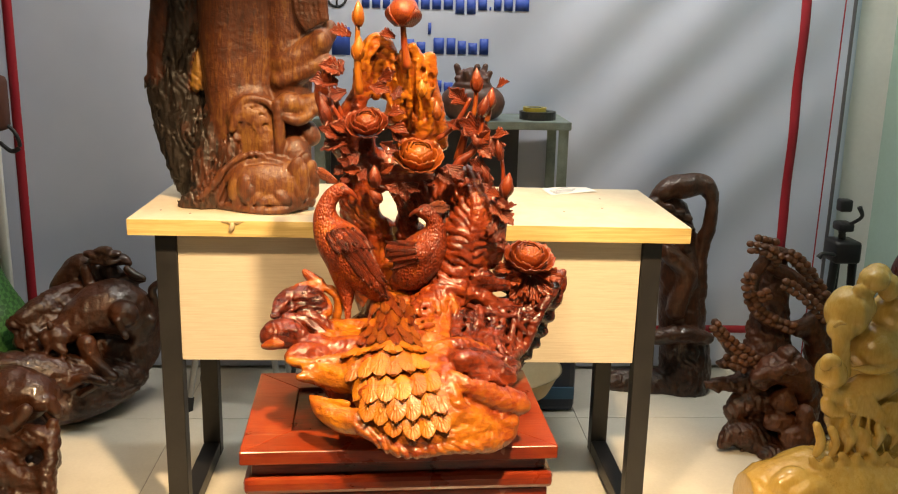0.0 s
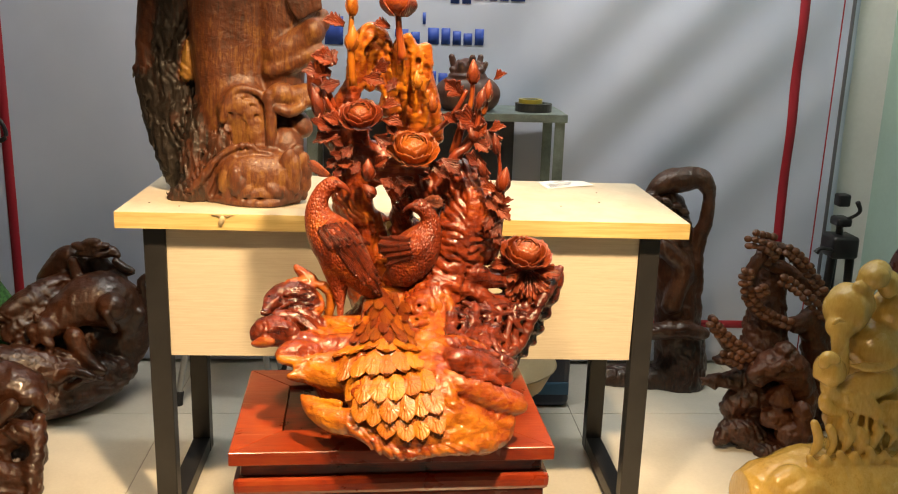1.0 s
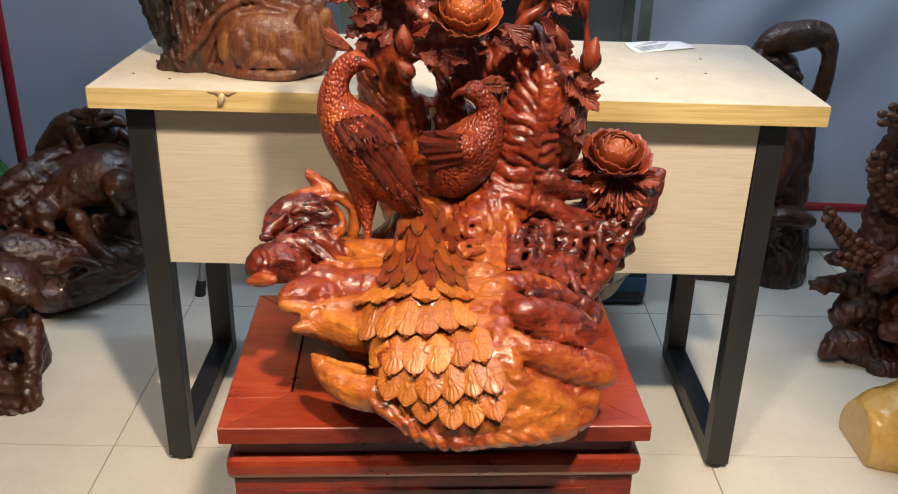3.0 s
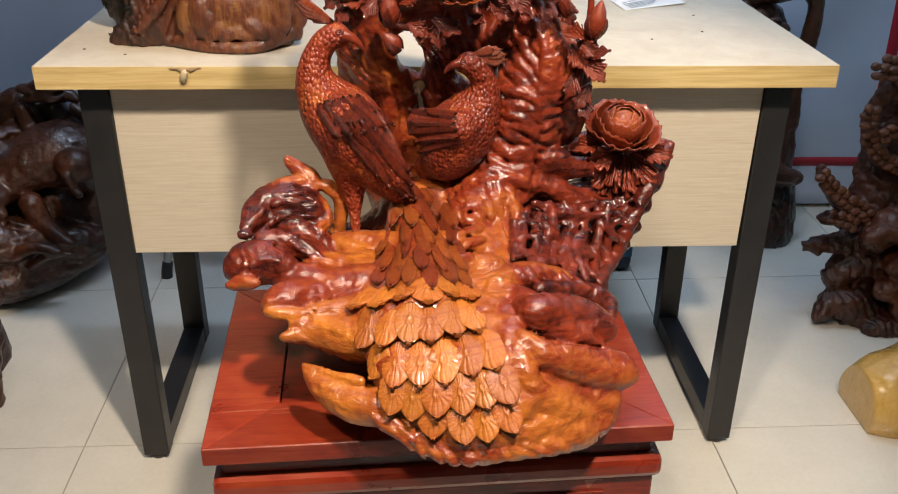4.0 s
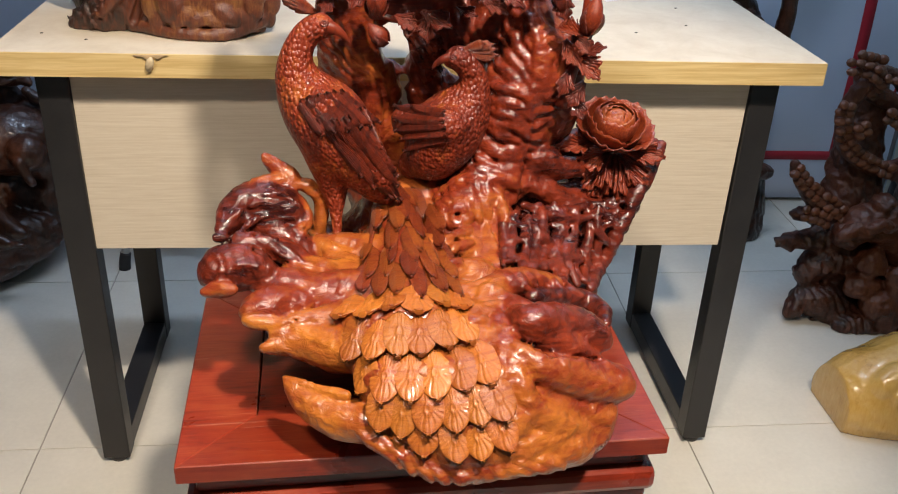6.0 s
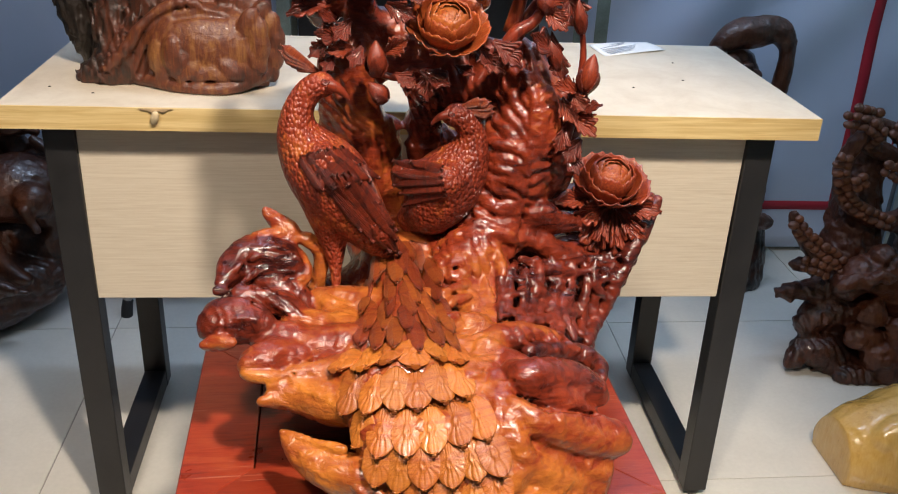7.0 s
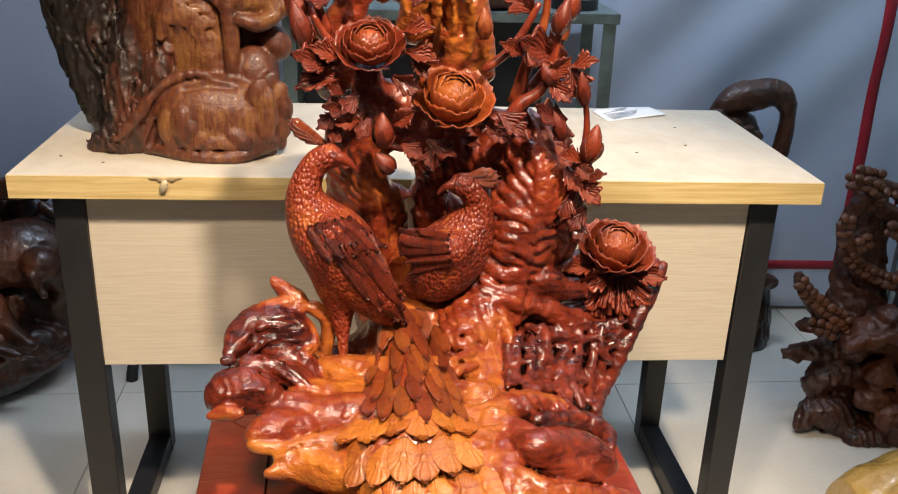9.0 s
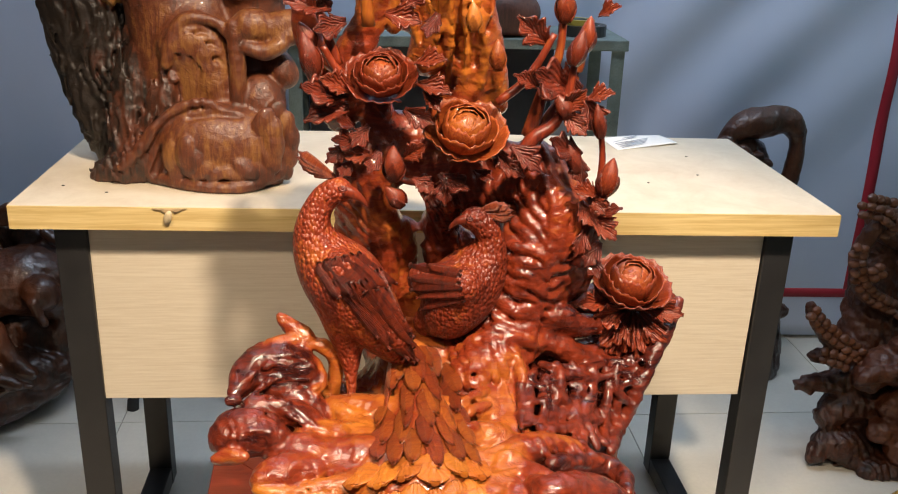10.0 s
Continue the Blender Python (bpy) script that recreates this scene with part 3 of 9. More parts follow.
body.cone((0.015, 1.683, 0.829), (0.019, 1.674, 0.889), 0.0139, 0.0150, 0.35, 0.014)
body.cone((0.079, 1.698, 0.710), (0.169, 1.704, 0.666), 0.0306, 0.0378, 0.4, 0.0168)
body.cone((0.078, 1.680, 0.745), (0.099, 1.678, 0.734), 0.0159, 0.0144, 0.55, 0.0112)
body.cone((0.078, 1.690, 0.805), (0.085, 1.691, 0.775), 0.0157, 0.0175, 0.4, 0.0112)
body.line([(0.136, 1.698, 0.757, 0.0193), (0.131, 1.690, 0.798, 0.0158), (0.136, 1.683, 0.845, 0.0185), (0.180, 1.675, 0.865, 0.0214), (0.234, 1.672, 0.877, 0.0228)], 0.22, 0.0112, (0.004, 0.012, (0.9, 0, 0.3)))
body.cone((0.191, 1.722, 0.731), (0.221, 1.703, 0.816), 0.0296, 0.0300, 0.25, 0.0168)
body.cone((0.083, 1.671, 0.890), (0.110, 1.671, 0.891), 0.0165, 0.0166, 0.35, 0.014)
body.cone((0.111, 1.679, 0.860), (0.124, 1.670, 0.891), 0.0092, 0.0151, 0.3, 0.0112)
body.cone((0.086, 1.720, 0.795), (0.083, 1.721, 0.708), 0.0162, 0.0231, 0.35, 0.0112)
body.cone((0.125, 1.717, 0.808), (0.160, 1.723, 0.767), 0.0177, 0.0245, 0.35, 0.014)
body.cone((0.145, 1.720, 0.772), (0.139, 1.720, 0.724), 0.0212, 0.0215, 0.35, 0.014)
body.cone((0.019, 1.695, 0.809), (0.014, 1.689, 0.776), 0.0157, 0.0204, 0.4, 0.0112)
body.line([(0.238, 1.660, 0.902, 0.0209), (0.254, 1.652, 0.859, 0.0343), (0.246, 1.651, 0.797, 0.0494), (0.221, 1.652, 0.729, 0.0461), (0.194, 1.616, 0.684, 0.0351), (0.165, 1.573, 0.660, 0.0268)], 0.34, 0.0084, (0.0052, 0.0125, (0.58, -0.2, 0.75)))
body.line([(0.286, 1.648, 0.871, 0.0136), (0.299, 1.639, 0.838, 0.0152), (0.291, 1.643, 0.793, 0.0200), (0.286, 1.656, 0.750, 0.0236)], 0.28, 0.0084)
body.cone((0.204, 1.667, 0.905), (0.249, 1.664, 0.893), 0.0180, 0.0196, 0.25, 0.014)
body.cone((0.049, 1.674, 0.903), (0.053, 1.676, 0.970), 0.0194, 0.0161, 0.35, 0.014)
body.cone((0.077, 1.692, 0.927), (0.153, 1.698, 0.894), 0.0225, 0.0290, 0.35, 0.0168)
body.line([(0.129, 1.702, 0.911, 0.0229), (0.131, 1.692, 0.975, 0.0127), (0.124, 1.689, 1.041, 0.0095)], 0.46, 0.0084, (0.0025, 0.02, (1, 0, 0.1)))
body.line([(0.160, 1.702, 0.918, 0.0229), (0.158, 1.694, 0.975, 0.0143), (0.167, 1.690, 1.041, 0.0103)], 0.46, 0.0084, (0.0025, 0.02, (1, 0, 0.1)))
body.line([(0.155, 1.709, 0.959, 0.0290), (0.167, 1.689, 1.025, 0.0237), (0.155, 1.675, 1.079, 0.0199), (0.138, 1.668, 1.125, 0.0128)], 0.52, 0.0084, (0.0025, 0.022, (1, 0, 0.1)))
body.line([(0.105, 1.685, 1.014, 0.0202), (0.131, 1.667, 1.079, 0.0175), (0.148, 1.653, 1.120, 0.0081)], 0.5, 0.007, (0.0025, 0.018, (1, 0, 0.1)))
body.cone((0.068, 1.690, 1.119), (0.086, 1.696, 1.065), 0.0222, 0.0236, 0.42, 0.0084)
body.line([(0.116, 1.668, 1.037, 0.0083), (0.123, 1.652, 1.090, 0.0070), (0.115, 1.647, 1.115, 0.0069), (0.127, 1.647, 1.136, 0.0069), (0.139, 1.649, 1.128, 0.0069), (0.144, 1.652, 1.095, 0.0070), (0.162, 1.657, 1.059, 0.0070)], 0.6, 0.0042)
body.line([(0.162, 1.658, 1.054, 0.0082), (0.172, 1.658, 1.085, 0.0082), (0.169, 1.657, 1.121, 0.0070), (0.156, 1.656, 1.115, 0.0058), (0.158, 1.653, 1.102, 0.0046)], 0.58, 0.0042)
body.line([(0.040, 1.667, 1.051, 0.0117), (0.045, 1.657, 1.108, 0.0115), (0.069, 1.659, 1.147, 0.0138), (0.096, 1.657, 1.129, 0.0115), (0.107, 1.668, 1.068, 0.0129), (0.116, 1.680, 1.015, 0.0154)], 0.55, 0.0042)
body.line([(0.053, 1.668, 1.051, 0.0082), (0.057, 1.658, 1.103, 0.0081), (0.072, 1.658, 1.127, 0.0081), (0.088, 1.658, 1.114, 0.0081), (0.095, 1.669, 1.057, 0.0094)], 0.5, 0.0042)
body.line([(0.069, 1.674, 1.051, 0.0094), (0.070, 1.669, 1.093, 0.0093), (0.080, 1.667, 1.106, 0.0070)], 0.6, 0.0056)
body.line([(0.190, 1.701, 0.960, 0.0158), (0.185, 1.687, 1.015, 0.0120), (0.170, 1.679, 1.068, 0.0095), (0.174, 1.671, 1.105, 0.0059)], 0.55, 0.0056)
body.ball((0.169, 1.663, 1.112), (0.008, 0.008, 0.008), (0, 0, 0), 0.7, 0.004)
body.line([(-0.011, 1.680, 0.997, 0.0154), (-0.022, 1.668, 1.035, 0.0129), (-0.030, 1.664, 1.066, 0.0093)], 0.35, 0.007)
body.line([(0.010, 1.686, 0.949, 0.0215), (0.021, 1.676, 0.998, 0.0212), (0.037, 1.668, 1.046, 0.0129)], 0.35, 0.0112)
body.cone((0.100, 1.580, 0.560), (0.100, 1.440, 0.545), 0.050, 0.045, 0.62, 0.03)
body.cone((0.160, 1.440, 0.555), (0.235, 1.430, 0.560), 0.045, 0.040, 0.5, 0.03)
body.cone((-0.030, 1.520, 0.600), (0.030, 1.480, 0.560), 0.030, 0.040, 0.4, 0.03)
body.cone((-0.060, 1.560, 0.640), (-0.010, 1.560, 0.600), 0.028, 0.034, 0.2, 0.02)
body.line([(0.006, 1.529, 0.648, 0.0169), (0.042, 1.527, 0.648, 0.0169), (0.081, 1.513, 0.654, 0.0166), (0.126, 1.511, 0.654, 0.0166), (0.168, 1.527, 0.645, 0.0170)], 0.62, 0.008)
body.line([(-0.021, 1.482, 0.644, 0.0163), (0.016, 1.490, 0.639, 0.0165), (0.055, 1.482, 0.642, 0.0163), (0.105, 1.465, 0.651, 0.0160), (0.149, 1.477, 0.643, 0.0163), (0.183, 1.482, 0.639, 0.0165)], 0.62, 0.008)
body.line([(-0.007, 1.448, 0.635, 0.0159), (0.030, 1.446, 0.636, 0.0159), (0.072, 1.434, 0.641, 0.0157), (0.115, 1.425, 0.645, 0.0155), (0.159, 1.438, 0.636, 0.0158), (0.189, 1.432, 0.639, 0.0158)], 0.5, 0.008)
body.line([(0.017, 1.415, 0.626, 0.0179), (0.054, 1.403, 0.633, 0.0176), (0.101, 1.389, 0.641, 0.0173), (0.150, 1.408, 0.626, 0.0178), (0.179, 1.398, 0.632, 0.0177)], 0.5, 0.008)
body.line([(0.053, 1.371, 0.615, 0.0173), (0.094, 1.360, 0.621, 0.0171), (0.134, 1.362, 0.618, 0.0172), (0.169, 1.358, 0.619, 0.0172), (0.190, 1.350, 0.624, 0.0171)], 0.5, 0.008)
body.line([(0.075, 1.337, 0.596, 0.0170), (0.115, 1.334, 0.597, 0.0170), (0.155, 1.330, 0.598, 0.0170), (0.182, 1.323, 0.602, 0.0169)], 0.5, 0.008)
body.line([(0.202, 1.418, 0.637, 0.0156), (0.230, 1.376, 0.633, 0.0198), (0.266, 1.372, 0.607, 0.0201), (0.291, 1.362, 0.583, 0.0157)], 0.3, 0.004)
body.line([(0.206, 1.334, 0.607, 0.0148), (0.243, 1.334, 0.578, 0.0175), (0.283, 1.346, 0.559, 0.0145)], 0.45, 0.004)
body.line([(-0.082, 1.493, 0.665, 0.0164), (-0.057, 1.470, 0.649, 0.0174), (-0.031, 1.438, 0.631, 0.0159)], 0.25, 0.004)
body.line([(-0.067, 1.540, 0.684, 0.0195), (-0.035, 1.530, 0.666, 0.0169), (-0.010, 1.523, 0.647, 0.0143)], 0.2, 0.004)
body.line([(0.051, 1.388, 0.624, 0.0232), (0.089, 1.392, 0.627, 0.0344), (0.137, 1.395, 0.619, 0.0347), (0.164, 1.370, 0.619, 0.0258)], 0.55, 0.012)
body.line([(0.070, 1.352, 0.599, 0.0283), (0.110, 1.346, 0.595, 0.0337), (0.162, 1.342, 0.596, 0.0337), (0.180, 1.329, 0.605, 0.0224)], 0.6, 0.012)
body.line([(0.097, 1.322, 0.568, 0.0227), (0.131, 1.317, 0.563, 0.0255), (0.170, 1.310, 0.570, 0.0253), (0.195, 1.306, 0.578, 0.0191)], 0.62, 0.012)
body.line([(0.124, 1.298, 0.546, 0.0137), (0.158, 1.292, 0.554, 0.0158), (0.192, 1.294, 0.554, 0.0170), (0.219, 1.303, 0.553, 0.0184)], 0.62, 0.006)
body.line([(0.049, 1.313, 0.562, 0.0086), (0.074, 1.302, 0.553, 0.0086), (0.098, 1.294, 0.540, 0.0097), (0.127, 1.287, 0.531, 0.0092), (0.157, 1.281, 0.535, 0.0091), (0.187, 1.280, 0.542, 0.0097), (0.217, 1.285, 0.540, 0.0098), (0.245, 1.296, 0.536, 0.0100), (0.270, 1.316, 0.538, 0.0090)], 0.55, 0.004, (0.0030, 0.014, (0.8, 0.1, 0.55)))
body.line([(-0.028, 1.370, 0.588, 0.0024), (-0.015, 1.361, 0.576, 0.0101), (0.005, 1.348, 0.568, 0.0169), (0.031, 1.335, 0.562, 0.0202), (0.063, 1.323, 0.565, 0.0183)], 0.66, 0.003)
body.line([(-0.025, 1.370, 0.586, 0.0036), (0.006, 1.352, 0.588, 0.0041), (0.034, 1.338, 0.589, 0.0046)], 0.8, 0.003)
body.line([(-0.048, 1.384, 0.615, 0.0048), (-0.029, 1.394, 0.615, 0.0119), (-0.006, 1.397, 0.613, 0.0189), (0.023, 1.388, 0.612, 0.0233), (0.048, 1.378, 0.616, 0.0231)], 0.66, 0.003)
body.line([(-0.040, 1.393, 0.627, 0.0048), (-0.015, 1.406, 0.633, 0.0078), (0.013, 1.409, 0.634, 0.0095)], 0.72, 0.004)
body.line([(-0.031, 1.458, 0.649, 0.0148), (-0.001, 1.453, 0.636, 0.0196), (0.029, 1.452, 0.636, 0.0219), (0.057, 1.451, 0.639, 0.0219)], 0.36, 0.006)
body.line([(-0.008, 1.487, 0.649, 0.0070), (0.017, 1.478, 0.644, 0.0101), (0.048, 1.463, 0.645, 0.0124)], 0.55, 0.004)
body.line([(-0.106, 1.460, 0.656, 0.0124), (-0.095, 1.470, 0.660, 0.0223), (-0.073, 1.470, 0.660, 0.0246), (-0.050, 1.462, 0.659, 0.0123)], 0.14, 0.003)
body.line([(-0.112, 1.438, 0.650, 0.0043), (-0.096, 1.439, 0.652, 0.0068), (-0.080, 1.433, 0.656, 0.0055)], 0.4, 0.002)
body.line([(-0.062, 1.412, 0.642, 0.0119), (-0.044, 1.423, 0.639, 0.0203), (-0.025, 1.434, 0.636, 0.0205), (-0.010, 1.430, 0.638, 0.0109)], 0.34, 0.0025)
body.line([(-0.067, 1.402, 0.637, 0.0054), (-0.052, 1.398, 0.635, 0.0065), (-0.035, 1.400, 0.635, 0.0054)], 0.8, 0.003)
body.line([(-0.097, 1.501, 0.688, 0.0070), (-0.089, 1.530, 0.693, 0.0161), (-0.070, 1.549, 0.696, 0.0240), (-0.041, 1.552, 0.692, 0.0253), (-0.019, 1.543, 0.679, 0.0150)], 0.1, 0.003)
body.line([(-0.019, 1.551, 0.696, 0.0085), (-0.011, 1.541, 0.682, 0.0072), (-0.016, 1.526, 0.675, 0.0058)], 0.62, 0.003)
body.line([(-0.067, 1.554, 0.718, 0.0066), (-0.044, 1.561, 0.719, 0.0085), (-0.021, 1.563, 0.714, 0.0066)], 0.5, 0.002)
body.line([(-0.056, 1.579, 0.741, 0.0033), (-0.046, 1.575, 0.732, 0.0073), (-0.028, 1.569, 0.722, 0.0086), (-0.015, 1.564, 0.712, 0.0053)], 0.48, 0.002)
body.line([(-0.081, 1.490, 0.683, 0.0069), (-0.054, 1.496, 0.674, 0.0120), (-0.030, 1.499, 0.662, 0.0121), (-0.007, 1.494, 0.650, 0.0070)], 0.2, 0.003)
body.line([(-0.102, 1.490, 0.685, 0.0044), (-0.095, 1.493, 0.685, 0.0057)], 0.1, 0.002)
body.line([(0.084, 1.588, 0.688, 0.0175), (0.095, 1.556, 0.665, 0.0236), (0.100, 1.505, 0.654, 0.0265), (0.103, 1.457, 0.644, 0.0279), (0.105, 1.414, 0.642, 0.0269)], 0.42, 0.006)
body.line([(0.155, 1.414, 0.641, 0.0066), (0.170, 1.434, 0.642, 0.0116), (0.194, 1.450, 0.642, 0.0154), (0.228, 1.467, 0.638, 0.0145), (0.265, 1.483, 0.625, 0.0110)], 0.45, 0.004)
body.line([(0.160, 1.381, 0.633, 0.0076), (0.174, 1.368, 0.634, 0.0098), (0.189, 1.342, 0.630, 0.0119), (0.201, 1.317, 0.612, 0.0118), (0.212, 1.307, 0.592, 0.0107)], 0.55, 0.004)
body.line([(0.184, 1.390, 0.639, 0.0123), (0.193, 1.352, 0.636, 0.0119)], 0.36, 0.004)
body.line([(0.205, 1.381, 0.649, 0.0110), (0.221, 1.369, 0.649, 0.0189), (0.257, 1.394, 0.626, 0.0243), (0.287, 1.395, 0.615, 0.0199), (0.297, 1.390, 0.612, 0.0128)], 0.24, 0.0025)
body.line([(0.231, 1.427, 0.644, 0.0073), (0.270, 1.460, 0.623, 0.0096), (0.303, 1.471, 0.609, 0.0105), (0.314, 1.445, 0.610, 0.0090), (0.308, 1.415, 0.615, 0.0056)], 0.08, 0.0025)
body.line([(0.203, 1.340, 0.636, 0.0102), (0.226, 1.332, 0.621, 0.0158), (0.261, 1.341, 0.599, 0.0191), (0.295, 1.351, 0.583, 0.0196), (0.316, 1.353, 0.580, 0.0145)], 0.5, 0.0025)
body.line([(0.246, 1.335, 0.622, 0.0080), (0.286, 1.353, 0.602, 0.0095), (0.319, 1.358, 0.591, 0.0079)], 0.36, 0.003)
body.line([(0.209, 1.309, 0.591, 0.0135), (0.239, 1.318, 0.564, 0.0197), (0.273, 1.333, 0.543, 0.0203), (0.293, 1.336, 0.546, 0.0145)], 0.58, 0.003)
body.line([(0.222, 1.306, 0.554, 0.0195), (0.252, 1.314, 0.538, 0.0200), (0.271, 1.324, 0.536, 0.0156)], 0.6, 0.006)
body.line([(0.235, 1.322, 0.579, 0.0127), (0.269, 1.336, 0.564, 0.0131), (0.301, 1.342, 0.558, 0.0097)], 0.48, 0.006)
body.line([(0.280, 1.333, 0.563, 0.0108), (0.296, 1.334, 0.554, 0.0097), (0.289, 1.328, 0.537, 0.0109), (0.266, 1.309, 0.533, 0.0107)], 0.58, 0.004)
body.line([(0.431, 1.666, 0.717, 0.0068), (0.409, 1.637, 0.690, 0.0081), (0.386, 1.611, 0.667, 0.0087), (0.365, 1.592, 0.629, 0.0087), (0.348, 1.584, 0.593, 0.0080), (0.320, 1.520, 0.597, 0.0062)], 0.1, 0.003)
body.line([(0.298, 1.616, 0.658, 0.0114), (0.336, 1.620, 0.652, 0.0116), (0.383, 1.618, 0.660, 0.0102)], 0.14, 0.004)
body.line([(0.266, 1.584, 0.632, 0.0098), (0.314, 1.603, 0.612, 0.0101), (0.367, 1.613, 0.614, 0.0088)], 0.1, 0.004)
body.line([(0.257, 1.526, 0.619, 0.0094), (0.296, 1.545, 0.600, 0.0097), (0.337, 1.578, 0.576, 0.0087)], 0.1, 0.004)
body.line([(0.216, 1.565, 0.675, 0.0041), (0.216, 1.549, 0.667, 0.0054), (0.212, 1.511, 0.653, 0.0046), (0.207, 1.485, 0.650, 0.0032)], 0.16, 0.002)
body.line([(0.235, 1.569, 0.674, 0.0041), (0.227, 1.557, 0.668, 0.0054), (0.222, 1.520, 0.653, 0.0046), (0.218, 1.501, 0.650, 0.0033)], 0.16, 0.002)
body.line([(0.248, 1.569, 0.668, 0.0041), (0.241, 1.553, 0.659, 0.0054), (0.237, 1.516, 0.646, 0.0046), (0.228, 1.485, 0.645, 0.0032)], 0.16, 0.002)
body.line([(0.263, 1.584, 0.674, 0.0042), (0.255, 1.563, 0.657, 0.0055), (0.252, 1.530, 0.641, 0.0047), (0.239, 1.480, 0.641, 0.0032)], 0.16, 0.002)
body.line([(0.274, 1.586, 0.669, 0.0042), (0.270, 1.572, 0.656, 0.0055), (0.263, 1.542, 0.637, 0.0048), (0.257, 1.509, 0.634, 0.0033)], 0.16, 0.002)
body.line([(0.284, 1.591, 0.670, 0.0042), (0.284, 1.573, 0.646, 0.0056), (0.281, 1.542, 0.628, 0.0048), (0.266, 1.480, 0.630, 0.0033)], 0.16, 0.002)
body.line([(0.297, 1.593, 0.665, 0.0042), (0.299, 1.577, 0.640, 0.0056), (0.291, 1.546, 0.623, 0.0048), (0.281, 1.491, 0.621, 0.0033)], 0.16, 0.002)
body.line([(0.306, 1.594, 0.663, 0.0042), (0.307, 1.580, 0.638, 0.0056), (0.304, 1.555, 0.617, 0.0049), (0.300, 1.509, 0.610, 0.0034)], 0.16, 0.002)
body.line([(0.327, 1.597, 0.661, 0.0043), (0.322, 1.586, 0.635, 0.0057), (0.323, 1.570, 0.609, 0.0050), (0.313, 1.525, 0.603, 0.0034)], 0.16, 0.002)
body.line([(0.339, 1.598, 0.664, 0.0043), (0.338, 1.591, 0.645, 0.0057), (0.341, 1.581, 0.614, 0.0050), (0.337, 1.573, 0.594, 0.0036)], 0.16, 0.002)
body.line([(0.212, 1.569, 0.679, 0.0041), (0.242, 1.554, 0.659, 0.0054), (0.280, 1.575, 0.653, 0.0042)], 0.16, 0.002)
body.line([(0.280, 1.575, 0.653, 0.0042), (0.315, 1.583, 0.637, 0.0057), (0.354, 1.589, 0.647, 0.0043)], 0.16, 0.002)
body.line([(0.213, 1.493, 0.650, 0.0039), (0.253, 1.532, 0.640, 0.0054), (0.286, 1.539, 0.624, 0.0041)], 0.16, 0.002)
body.line([(0.286, 1.539, 0.624, 0.0041), (0.318, 1.572, 0.616, 0.0057), (0.342, 1.577, 0.601, 0.0043)], 0.16, 0.002)
body.line([(0.244, 1.578, 0.678, 0.0041), (0.281, 1.585, 0.663, 0.0056), (0.323, 1.599, 0.666, 0.0043)], 0.16, 0.002)
body.cone((-0.029, 1.374, 0.600), (0.001, 1.364, 0.600), 0.0054, 0.0054, 0, 0.003, cut=True)
body.cone((0.001, 1.364, 0.600), (0.034, 1.343, 0.601), 0.0053, 0.0053, 0, 0.003, cut=True)
body.cone((-0.030, 1.385, 0.595), (0.000, 1.374, 0.593), 0.0054, 0.0054, 0, 0.003, cut=True)
body.cone((0.000, 1.374, 0.593), (0.033, 1.354, 0.594), 0.0053, 0.0053, 0, 0.003, cut=True)
body.cone((-0.031, 1.395, 0.585), (-0.001, 1.383, 0.584), 0.0054, 0.0054, 0, 0.003, cut=True)
body.cone((-0.001, 1.383, 0.584), (0.030, 1.366, 0.586), 0.0053, 0.0053, 0, 0.003, cut=True)
body.cone((0.223, 1.562, 0.668), (0.218, 1.534, 0.654), 0.0029, 0.0029, 0, 0.002, cut=True)
body.cone((0.218, 1.534, 0.654), (0.215, 1.499, 0.647), 0.0028, 0.0028, 0, 0.002, cut=True)
body.cone((0.235, 1.560, 0.663), (0.235, 1.541, 0.650), 0.0029, 0.0029, 0, 0.002, cut=True)
body.cone((0.235, 1.541, 0.650), (0.227, 1.503, 0.645), 0.0028, 0.0028, 0, 0.002, cut=True)
body.cone((0.248, 1.561, 0.656), (0.245, 1.546, 0.647), 0.0029, 0.0029, 0, 0.002, cut=True)
body.cone((0.245, 1.546, 0.647), (0.241, 1.511, 0.640), 0.0028, 0.0028, 0, 0.002, cut=True)
body.cone((0.264, 1.577, 0.660), (0.263, 1.556, 0.642), 0.0029, 0.0029, 0, 0.002, cut=True)
body.cone((0.263, 1.556, 0.642), (0.255, 1.521, 0.634), 0.0029, 0.0029, 0, 0.002, cut=True)
body.cone((0.277, 1.578, 0.653), (0.274, 1.562, 0.638), 0.0029, 0.0029, 0, 0.002, cut=True)
body.cone((0.274, 1.562, 0.638), (0.270, 1.532, 0.628), 0.0029, 0.0029, 0, 0.002, cut=True)
body.cone((0.291, 1.580, 0.646), (0.292, 1.571, 0.633), 0.0030, 0.0030, 0, 0.002, cut=True)
body.cone((0.292, 1.571, 0.633), (0.285, 1.541, 0.623), 0.0029, 0.0029, 0, 0.002, cut=True)
body.cone((0.305, 1.592, 0.652), (0.302, 1.577, 0.630), 0.0030, 0.0030, 0, 0.002, cut=True)
body.cone((0.302, 1.577, 0.630), (0.300, 1.553, 0.616), 0.0030, 0.0030, 0, 0.002, cut=True)
body.cone((0.319, 1.592, 0.645), (0.321, 1.585, 0.626), 0.0030, 0.0030, 0, 0.002, cut=True)
